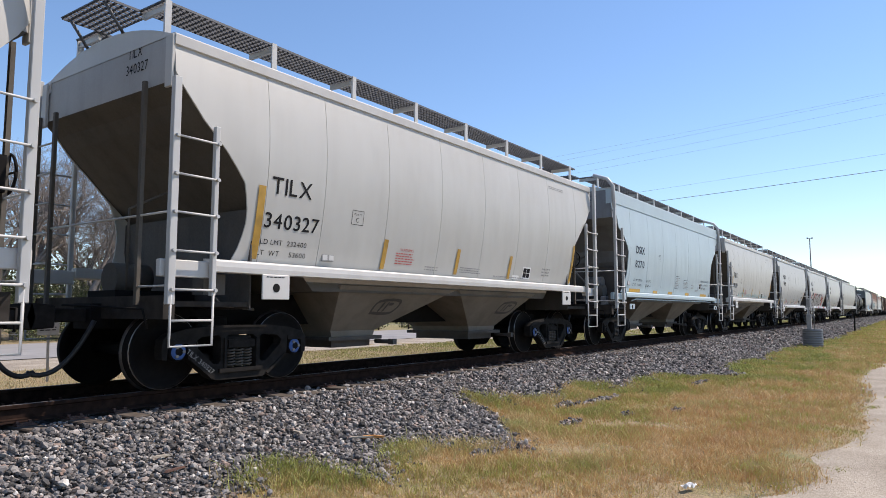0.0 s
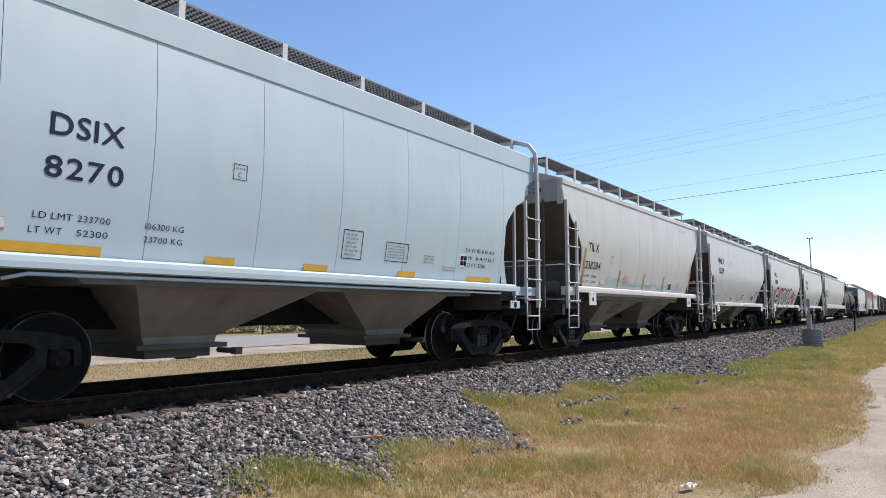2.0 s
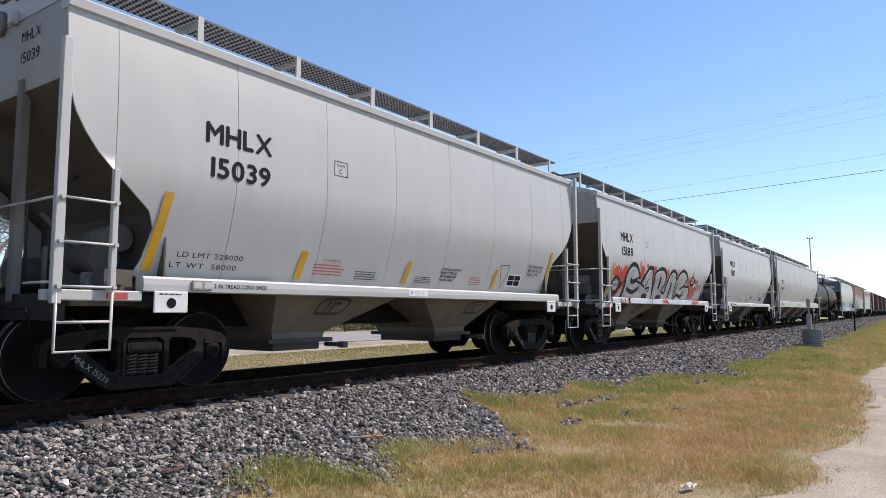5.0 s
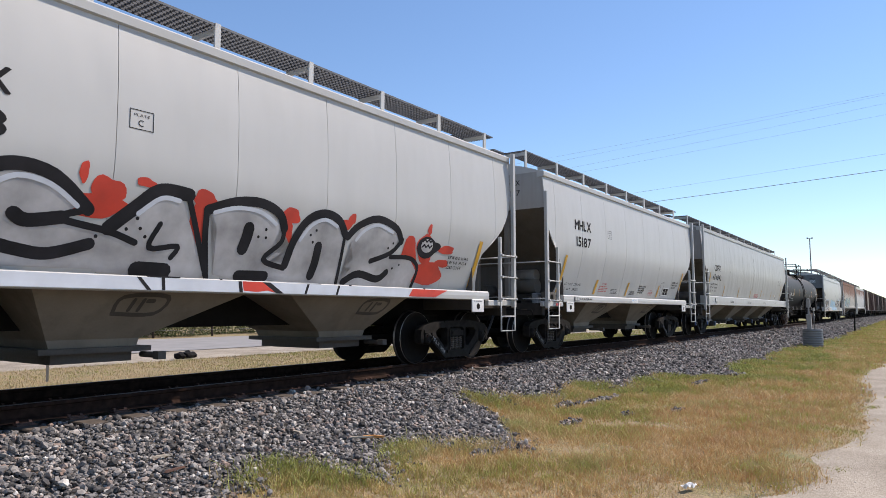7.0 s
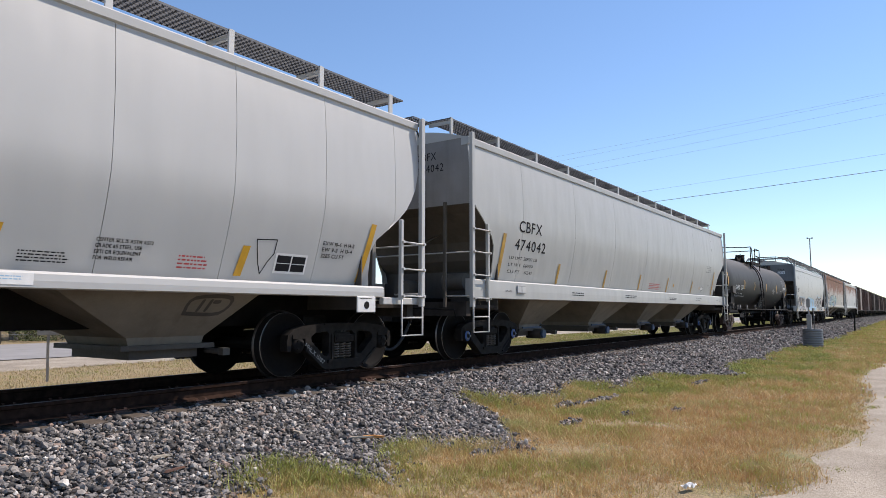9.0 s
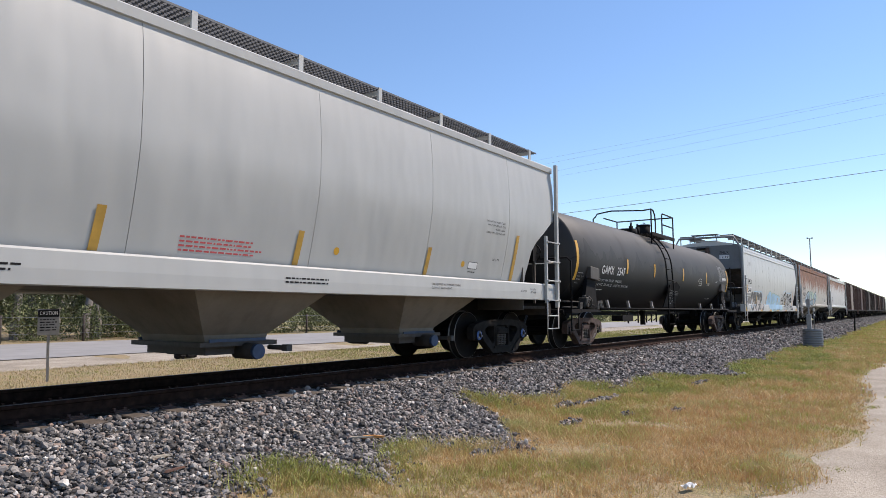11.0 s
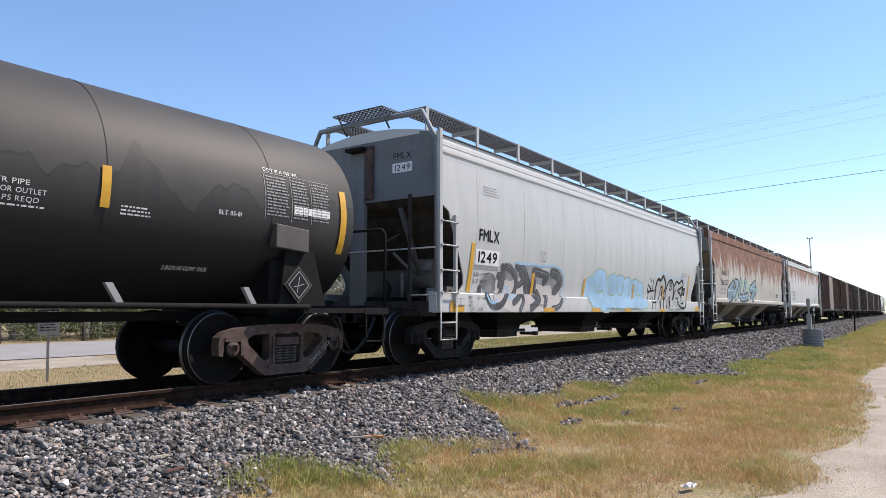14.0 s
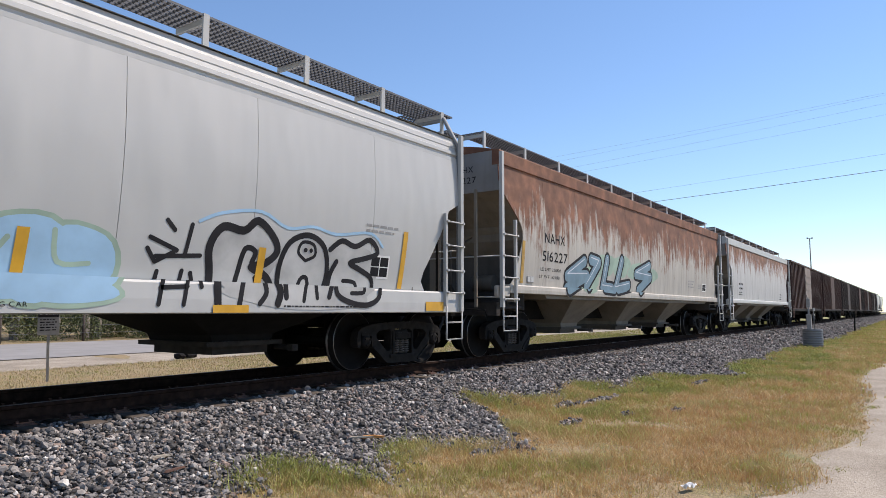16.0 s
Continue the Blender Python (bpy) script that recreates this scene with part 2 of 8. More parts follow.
def tube(bm, pts, r, n=8, mat=0):
    """A round bar swept along points, in one piece."""
    pts = [Vector(p) for p in pts]
    rings, s = [], None
    for i, p in enumerate(pts):
        d = (pts[min(i + 1, len(pts) - 1)] - pts[max(i - 1, 0)]).normalized()
        if d.length < 1e-6:
            d = Vector((0, 0, 1))
        s = d.orthogonal().normalized() if s is None else (s - d * s.dot(d)).normalized()
        t = d.cross(s)
        rings.append([bm.verts.new(p + (s * math.cos(k * 2 * math.pi / n) + t * math.sin(k * 2 * math.pi / n)) * r) for k in range(n)])
    for a, b in zip(rings, rings[1:]):
        for k in range(n):
            f = bm.faces.new((a[k], a[(k + 1) % n], b[(k + 1) % n], b[k]))
            f.material_index, f.smooth = mat, True
    bm.faces.new(rings[0][::-1]).material_index = mat
    bm.faces.new(rings[-1]).material_index = mat


def lathe_y(bm, profile, n=28, centre=(0, 0, 0), mats=None):
    """Turns a profile of (radius, y) about the y axis."""
    cx, cy, cz = centre
    rings = []
    for r, y in profile:
        rings.append([bm.verts.new((cx + r * math.cos(k * 2 * math.pi / n), cy + y, cz + r * math.sin(k * 2 * math.pi / n))) for k in range(n)])
    for i in range(len(rings) - 1):
        for k in range(n):
            f = bm.faces.new((rings[i][k], rings[i][(k + 1) % n], rings[i + 1][(k + 1) % n], rings[i + 1][k]))
            f.smooth = True
            f.material_index = mats[i] if mats else 0
    for ring in (rings[0], rings[-1]):
        bm.faces.new(ring).material_index = 0


def slab(bm, outline, y0, y1, mat=0):
    """An (x, z) outline given thickness between y0 and y1."""
    a = [bm.verts.new((x, y0, z)) for x, z in outline]
    b = [bm.verts.new((x, y1, z)) for x, z in outline]
    n = len(outline)
    for f in (bm.faces.new(a), bm.faces.new(b[::-1])):
        f.material_index = mat
    for k in range(n):
        bm.faces.new((a[k], b[k], b[(k + 1) % n], a[(k + 1) % n])).material_index = mat


def piecewise(table, v):
    """Straight-line interpolation in a table of (key, value), keys rising."""
    if v <= table[0][0]:
        return table[0][1]
    for (a, p), (b, q) in zip(table, table[1:]):
        if v <= b:
            return p + (q - p) * (v - a) / max(1e-9, b - a)
    return table[-1][1]


# ---------------------------------------------------------------- lettering
GLYPHS = {}


def load_glyphs(chars):
    for c in chars:
        cu = bpy.data.curves.new("glyph", "FONT")
        cu.body, cu.size, cu.resolution_u = c, 1.0, 3
        ob = new("glyph", cu)
        bpy.context.view_layer.update()
        ev = ob.evaluated_get(bpy.context.evaluated_depsgraph_get())
        me = ev.to_mesh()
        me.calc_loop_triangles()
        co = [(v.co.x, v.co.y) for v in me.vertices]
        tris = [tuple(t.vertices) for t in me.loop_triangles]
        ev.to_mesh_clear()
        bpy.data.objects.remove(ob)
        bpy.data.curves.remove(cu)
        xs = [p[0] for p in co] or [0, 0.3]
        GLYPHS[c] = (co, tris, min(xs), max(xs))


load_glyphs("ABCDEFGHIJKLMNOPQRSTUVWXYZ0123456789-.")


def lettering(text, x, z, height, width=0.0, bold=0.0):
    """Flat letters in (x, z), the first one's foot at x, z: (points, triangles). height: of a capital."""
    s = height / 0.70
    pts, tris, pen = [], [], 0.0
    for c in text:
        if c == " ":
            pen += 0.32
            continue
        co, tr, lo, hi = GLYPHS[c]
        k = len(pts)
        pts += [(pen + px - lo, pz) for px, pz in co]
        tris += [(a + k, b + k, d + k) for a, b, d in tr]
        pen += hi - lo + 0.13
    sx = width / max(1e-6, pen - 0.13) if width else s
    out = [(x + px * sx, z + pz * s) for px, pz in pts]
    if bold:
        n = len(out)
        allp, allt = [], []
        for k, (dx, dz) in enumerate(((-bold, 0), (bold, 0), (0, bold), (0, -bold))):
            allp += [(a + dx * height, b + dz * height, 0.0006 * k) for a, b in out]
            allt += [tuple(v + k * n for v in t) for t in tris]
        return allp, allt
    return out, tris


def bars(x, z, w, h, lines=3, seed=1):
    """Writing too small to read: short bars in rows, downwards from z."""
    rnd = random.Random(seed)
    pts, tris = [], []
    step = h / lines
    for r in range(lines):
        px = x
        top = z - r * step
        end = x + w * rnd.uniform(0.8, 1.0)
        while px < end:
            n = min(end - px, step * rnd.uniform(0.4, 1.9))
            k = len(pts)
            pts += [(px, top), (px + n, top), (px + n, top - step * 0.42), (px, top - step * 0.42)]
            tris += [(k, k + 3, k + 2), (k, k + 2, k + 1)]
            px += n + step * 0.38
    return pts, tris


def quad(x0, x1, z0, z1, lean=0.0):
    return [(x0, z0), (x1, z0), (x1 + lean, z1), (x0 + lean, z1)], [(0, 1, 2), (0, 2, 3)]


# how far the lettering of a car is set from its middle
SHIFT = {}


def on_side(name, shape, car, mat, depth, label="", proud=0.012):
    """Lays a flat shape on the near side of a car; depth(z) is the side's half width there."""
    bm = bmesh.new()
    proud = 0.0028 + (proud - 0.008) * 0.15
    dx = SHIFT.get(car.name, 0.0)
    vs = [bm.verts.new((p[0] + dx, p[2] if len(p) > 2 else 0, p[1])) for p in shape[0]]
    for t in shape[1]:
        try:
            bm.faces.new([vs[i] for i in t])
        except ValueError:
            pass
    if any(len(t) > 4 for t in shape[1]):
        bmesh.ops.triangulate(bm, faces=bm.faces[:])
    zs = [p[1] for p in shape[0]]
    z = math.ceil(min(zs) / 0.12) * 0.12
    cuts = []
    while z < max(zs):
        cuts.append(z)
        z += 0.12
    # a step in the side, such as a sill's top, is cut just below and above it
    lo = min(zs)
    steps = [lo + 0.01 * i for i in range(int((max(zs) - lo) / 0.01))]
    steps = [z for z in steps if abs(depth(z + 0.01) - depth(z)) > 0.03]
    for z in steps:
        a, b = z, z + 0.01
        for _ in range(12):
            c = (a + b) / 2
            if abs(depth(c) - depth(a)) > 0.03:
                b = c
            else:
                a = c
        cuts += [a - 0.0005, b + 0.0005]
    for z in cuts:
        g = bm.verts[:] + bm.edges[:] + bm.faces[:]
        bmesh.ops.bisect_plane(bm, geom=g, plane_co=(0, 0, z), plane_no=(0, 0, 1))
    if steps:
        # no paint hangs across the step itself
        gap = [f for f in bm.faces if max(v.co.z for v in f.verts) - min(v.co.z for v in f.verts) < 0.003 and abs(depth(max(v.co.z for v in f.verts)) - depth(min(v.co.z for v in f.verts))) > 0.03]
        bmesh.ops.delete(bm, geom=gap, context="FACES")
    for v in bm.verts:
        v.co.y = -(depth(v.co.z) + proud + v.co.y)
    bmesh.ops.recalc_face_normals(bm, faces=bm.faces[:])
    return part(name, bm, mat, car, label)


# ---------------------------------------------------------------- track and ground
def terrain(x, y):
    """Height of the ground: ballast shoulder, toe, flat verge, gravel path, far side and road."""
    d = abs(y - TRACK)
    if y < TRACK:
        z = piecewise([(0, -0.245), (1.3, -0.245), (1.6, -0.225), (3.35, -0.62), (4.2, GROUND), (400, GROUND)], d)
    else:
        z = piecewise([(0, -0.245), (1.6, -0.235), (3.3, -0.50), (10.0, -0.46), (12.0, -0.42), (400, -0.40)], d)
    return z + 0.025 * noise.noise((x * 0.6, y * 0.6, 0)) * (0.3 if d < 1.6 else 1.0)


def sheet(name, xs, ys, mat, lift=0.0, label="", kind="structure", category=""):
    verts = [(x, y, terrain(x, y) + lift) for x in xs for y in ys]
    n = len(ys)
    faces = [(i * n + j, (i + 1) * n + j, (i + 1) * n + j + 1, i * n + j + 1) for i in range(len(xs) - 1) for j in range(n - 1)]
    me = bpy.data.meshes.new(name)
    me.from_pydata(verts, [], faces)
    me.materials.append(mat)
    for p in me.polygons:
        p.use_smooth = True
    return tagged(new(name, me), label, category, "", kind)


def graded(a, b, near, grow):
    out, v, s = [a], a, near
    while v < b:
        v += s
        s *= grow
        out.append(min(v, b))
    return out


def ground_material():
    """Verge of dry and green grass over pale soil, turning to crushed limestone by the path."""
    m, nd, ln, b = material("verge_soil", 0.95)
    big = noise_node(nd, ln, 0.35, 6)
    mid = noise_node(nd, ln, 2.2, 6)
    fine = noise_node(nd, ln, 45, 4)
    c1 = ramp_node(nd, ln, mid.outputs[0], [(0.3, (0.29, 0.22, 0.12)), (0.5, (0.34, 0.265, 0.15)), (0.7, (0.22, 0.21, 0.085))])
    c2 = ramp_node(nd, ln, fine.outputs[0], [(0.3, (0.5, 0.5, 0.5)), (0.7, (1.15, 1.1, 1.05))])
    mul = nd.new("ShaderNodeMix")
    mul.data_type, mul.blend_type = "RGBA", "MULTIPLY"
    mul.inputs["Factor"].default_value = 1.0
    ln.new(c1.outputs[0], mul.inputs[6])
    ln.new(c2.outputs[0], mul.inputs[7])
    tc, sep, far = nd.new("ShaderNodeTexCoord"), nd.new("ShaderNodeSeparateXYZ"), nd.new("ShaderNodeMapRange")
    ln.new(tc.outputs["Object"], sep.inputs[0])
    far.inputs[1].default_value, far.inputs[2].default_value, far.inputs[4].default_value = 20.0, 70.0, 0.8
    ln.new(sep.outputs[0], far.inputs[0])
    ln.new(mixed(nd, ln, far.outputs[0], mul.outputs[2], (0.20, 0.21, 0.075)), b.inputs["Base Color"])
    bumped(nd, ln, b, fine.outputs[0], 0.8, 0.03)
    return m


def stones_material(name, stops, scale, bump=0.03):
    m, nd, ln, b = material(name, 0.9)
    v = nd.new("ShaderNodeTexVoronoi")
    tc = nd.new("ShaderNodeTexCoord")
    v.inputs["Scale"].default_value = scale
    ln.new(tc.outputs["Object"], v.inputs["Vector"])
    sep = nd.new("ShaderNodeSeparateColor")
    ln.new(v.outputs["Color"], sep.inputs[0])
    r = ramp_node(nd, ln, sep.outputs[0], stops)
    n = noise_node(nd, ln, 1.1, 5)
    r2 = ramp_node(nd, ln, n.outputs[0], [(0.35, (0.75, 0.73, 0.70)), (0.65, (1.1, 1.1, 1.1))])
    mul = nd.new("ShaderNodeMix")
    mul.data_type, mul.blend_type = "RGBA", "MULTIPLY"
    mul.inputs["Factor"].default_value = 1.0
    ln.new(r.outputs[0], mul.inputs[6])
    ln.new(r2.outputs[0], mul.inputs[7])
    ln.new(mul.outputs[2], b.inputs["Base Color"])
    bumped(nd, ln, b, v.outputs["Distance"], 0.9, bump)
    return m


def island_material(name, stops, rough=0.85, vary=None):
    """Colour of its own for each loose piece of one mesh."""
    m, nd, ln, b = material(name, rough)
    g = nd.new("ShaderNodeNewGeometry")
    r = ramp_node(nd, ln, g.outputs["Random Per Island"], stops)
    out = r.outputs[0]
    if vary:
        n = noise_node(nd, ln, vary[0], 4)
        r2 = ramp_node(nd, ln, n.outputs[0], vary[1])
        out = mixed(nd, ln, r2.outputs[0], out, vary[2])
    ln.new(out, b.inputs["Base Color"])
    return m


M["verge"] = ground_material()
# darker than the stones, to paint the shaded gaps between them
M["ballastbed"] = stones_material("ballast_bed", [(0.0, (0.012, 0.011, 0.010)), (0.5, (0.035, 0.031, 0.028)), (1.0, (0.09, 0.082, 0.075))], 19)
M["path"] = stones_material("crushed_limestone", [(0.0, (0.248, 0.212, 0.164)), (0.5, (0.328, 0.284, 0.224)), (1.0, (0.400, 0.352, 0.288))], 75, 0.006)
M["asphalt"] = plain("old_asphalt", (0.246, 0.238, 0.230), 0.9, 0.0, 0.12, 1.2)
M["stone"] = island_material("ballast_stone", [(0.0, (0.028, 0.027, 0.026)), (0.30, (0.085, 0.081, 0.080)), (0.58, (0.20, 0.188, 0.18)), (0.80, (0.33, 0.305, 0.28)), (0.89, (0.25, 0.165, 0.125)), (0.94, (0.42, 0.385, 0.35)), (1.0, (0.66, 0.63, 0.58))], 0.85, (22.0, [(0.40, (0, 0, 0)), (0.75, (0.55, 0.55, 0.55))], (0.10, 0.085, 0.075)))
# rust brown, darkened part-way to its tone in the cars' shadow
M["rail"] = plain("rusty_rail", (0.028, 0.0165, 0.0125), 0.9, 0.0, 0.45, 12, 0.05)
M["railtop"] = plain("polished_rail_head", (0.12, 0.105, 0.095), 0.55, 0.3, 0.2, 5, 0.2)
M["tie"] = plain("creosoted_timber", (0.075, 0.058, 0.045), 0.9, 0.0, 0.4, 7)
M["plate"] = plain("rusty_tie_plate", (0.10, 0.05, 0.035), 0.85, 0.0, 0.3, 15)

xs = [-400, -200, -100, -50, -25, -12] + graded(-6, 60, 0.35, 1.012) + [75, 100, 140, 200, 300, 450, 700, 1200]
ys_near = [-500, -200, -80, -30, -12, -6, -3, -1] + [k * 0.3 for k in range(0, 29)] + [TRACK + 0.3]
ground = sheet("ground", xs, ys_near + [8.8, 9.4, 9.9, 10.6, 11.5, 13, 15, 17, 20, 24, 28, 32, 36, 45, 60, 90, 150, 300, 900], M["verge"], 0,
               "flat verge of dry tan and green grass beside the track", "structure", "ground")


def ballast_edge(x):
    """Where the ballast gives way to grass on the camera's side."""
    y = piecewise([(-30, 4.4), (3.2, 4.6), (3.8, 4.85), (4.2, 5.06), (4.46, 5.15), (4.62, 4.98), (4.76, 4.6), (4.86, 4.25), (4.95, 4.15), (5.15, 4.25), (5.35, 4.45), (5.84, 4.83), (6.2, 4.92), (6.32, 4.75), (6.42, 4.45),
                   (6.57, 4.5), (6.72, 4.25), (6.82, 3.85), (6.98, 3.86), (7.4, 4.2), (7.9, 4.53), (8.3, 4.85), (8.5, 5.25), (8.72, 5.66), (8.92, 5.85), (9.06, 5.60), (9.4, 5.38), (10.2, 5.22), (11.2, 5.24), (12.1, 5.41),
                   (12.7, 5.22), (13.1, 4.79), (13.8, 4.9), (14.6, 5.07), (16.2, 4.94), (16.7, 4.3), (17.2, 3.65), (17.9, 3.7), (19.8, 4.34), (22.2, 4.5), (24, 4.1), (26.2, 4.31), (31.6, 4.44), (40, 4.1), (50, 3.85), (90, 4.5), (150, 4.9), (500, 4.9)], x)
    return y + 0.07 * noise.noise((x * 1.4, 3.1, 0)) + 0.06 * noise.noise((x * 4.7, 7.7, 0))


def path_edge(x):
    y = piecewise([(-20, 1.4), (5, 1.3), (6.5, 1.14), (6.85, 0.97), (7.5, 0.86), (8.4, 1.0), (9.2, 0.75), (10.9, 0.60), (12.3, 0.76), (15.2, 0.78), (19.6, 1.2), (24, 0.87), (60, 0.4), (200, -0.1)], x)
    return y + 0.06 * noise.noise((x * 0.9, 1.3, 0)) + 0.08 * noise.noise((x * 2.9, 5.3, 0))


def strip(name, xs, rows, mat, lift, label, category):
    """A sheet on the ground whose rows of y follow functions of x."""
    verts, faces = [], []
    n = len(rows)
    for x in xs:
        for f in rows:
            f, down = f if isinstance(f, tuple) else (f, 0.0)
            y = f(x) if callable(f) else f
            verts.append((x, y, terrain(x, y) + lift - down))
    for i in range(len(xs) - 1):
        for j in range(n - 1):
            faces.append((i * n + j, (i + 1) * n + j, (i + 1) * n + j + 1, i * n + j + 1))
    me = bpy.data.meshes.new(name)
    me.from_pydata(verts, [], faces)
    me.materials.append(mat)
    for p in me.polygons:
        p.use_smooth = True
    return tagged(new(name, me), label, category, "", "structure")


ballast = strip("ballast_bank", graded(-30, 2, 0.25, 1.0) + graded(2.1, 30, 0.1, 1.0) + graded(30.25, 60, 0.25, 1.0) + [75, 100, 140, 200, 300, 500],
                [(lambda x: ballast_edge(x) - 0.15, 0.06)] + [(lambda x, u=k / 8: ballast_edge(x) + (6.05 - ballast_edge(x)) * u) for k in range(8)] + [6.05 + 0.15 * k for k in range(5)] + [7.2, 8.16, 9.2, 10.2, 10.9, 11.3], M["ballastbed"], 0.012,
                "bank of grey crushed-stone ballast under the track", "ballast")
path = strip("gravel_path", graded(-20, 3, 0.3, 1.0) + graded(3.1, 25, 0.12, 1.0) + graded(25.3, 60, 0.3, 1.0) + [80, 120, 180], [-7, -5, -3, -1.5, -0.8, -0.2, path_edge, (lambda x: path_edge(x) + 0.18, 0.06)], M["path"], 0.012,
             "pale crushed-limestone path with worn edges", "path")
shoulder = sheet("road_shoulder", graded(-60, 140, 4, 1.0) + [200, 400], [17.2, 18.5, 20.6], M["path"], 0.012, "pale gravel shoulder of the road", "structure", "shoulder")
road = sheet("road", graded(-80, 160, 4, 1.0) + [200, 400, 800], [20.3, 23, 26, 29.5], M["asphalt"], 0.03, "worn light grey asphalt road beyond the track", "structure", "road")


def rail_profile(y):
    # half of the section of a heavy flat-bottomed rail, (offset, z)
    half = [(0.0, 0.0), (0.030, 0.0), (0.036, -0.008), (0.036, -0.036), (0.010, -0.048), (0.009, -0.135), (0.070, -0.160), (0.0762, -0.172)]
    return [(y + o, z) for o, z in half] + [(y - o, z) for o, z in reversed(half)]


def build_track():
    for y in (TRACK - 0.752, TRACK + 0.752):
        bm = bmesh.new()
        pr = rail_profile(y)
        xs_r = [-60] + [4 * k for k in range(-8, 30)] + [140, 200, 300, 500]
        rows = [[bm.verts.new((x, a, b)) for a, b in pr] for x in xs_r]
        for r0, r1 in zip(rows, rows[1:]):
            for k in range(len(pr)):
                f = bm.faces.new((r0[k], r1[k], r1[(k + 1) % len(pr)], r0[(k + 1) % len(pr)]))
                f.material_index = 1 if k in (0, len(pr) - 1, len(pr) - 2) else 0
        tagged(part("rail", bm, (M["rail"], M["railtop"])), "rusty steel rail with a polished head", "rail", "rails of the track", "structure")
    rnd = random.Random(5)
    bm = bmesh.new()
    box(bm, -0.115, 0.115, -1.3, 1.3, -0.36, -0.188)
    bevelled(bm, 0.012)
    tie_me = bpy.data.meshes.new("railroad_tie")
    bm.to_mesh(tie_me)
    bm.free()
    tie_me.materials.append(M["tie"])
    bm = bmesh.new()
    box(bm, -0.095, 0.095, -0.19, 0.19, -0.188, -0.174)
    for dx in (-0.06, 0.06):
        for dy in (-0.105, 0.105):
            box(bm, dx - 0.014, dx + 0.014, dy - 0.016, dy + 0.016, -0.174, -0.142)
    box(bm, -0.08, 0.08, -0.15, -0.125, -0.174, -0.16)
    plate_me = bpy.data.meshes.new("tie_plate")
    bm.to_mesh(plate_me)
    bm.free()
    plate_me.materials.append(M["plate"])
    for k in range(-14, 130):
        ob = part_mesh("railroad_tie", tie_me, None)
        ob.matrix_basis = pose(k * 0.52 + rnd.uniform(-0.03, 0.03), TRACK + rnd.uniform(-0.05, 0.05), rnd.uniform(-0.012, 0.004), 0, 0, rnd.uniform(-1.2, 1.2))
        tagged(ob, "dark creosoted timber tie with rusty plates under the rails", "railroad tie", "ties of the track")
        for s in (-0.752, 0.752):
            part_mesh("tie_plate", plate_me, None, ob, "rusty tie plate with spikes").matrix_basis = pose(0, s, 0)


build_track()


# ---------------------------------------------------------------- running gear shared by all cars
def wheelset_mesh():
    bm = bmesh.new()
    for s in (-1, 1):
        prof = [(0.09, 0.065), (0.11, 0.055), (0.36, 0.02), (0.395, 0.055), (0.446, 0.062), (0.456, 0.056), (0.462, -0.055), (0.490, -0.068), (0.485, -0.085), (0.40, -0.085), (0.36, -0.03), (0.11, -0.06), (0.09, -0.075)]
        # only the rim's edge and the flange's flank are bright, the tread is dark
        mats = [0, 0, 0, 0, 1, 0, 1, 0, 0, 0, 0, 0]
        lathe_y(bm, [(r, -s * -y) for r, y in prof], 32, (0, s * 0.765, 0), mats)
    lathe_y(bm, [(0.085, -0.70), (0.08, 0.0), (0.085, 0.70)], 14)
    for s in (-1, 1):
        lathe_y(bm, [(0.075, s * 0.83), (0.075, s * 1.0)], 12)
        lathe_y(bm, [(0.115, s * 0.93), (0.118, s * 1.08), (0.095, s * 1.11), (0.05, s * 1.125)], 16, mats=[0, 0, 2])
        for k in range(3):
            a = k * 2 * math.pi / 3
            rod(bm, (0.06 * math.cos(a), s * 1.105, 0.06 * math.sin(a)), (0.06 * math.cos(a), s * 1.14, 0.06 * math.sin(a)), 0.02, 6, 3)
    bmesh.ops.recalc_face_normals(bm, faces=bm.faces[:])
    me = bpy.data.meshes.new("wheelset")
    bm.to_mesh(me)
    bm.free()
    return me


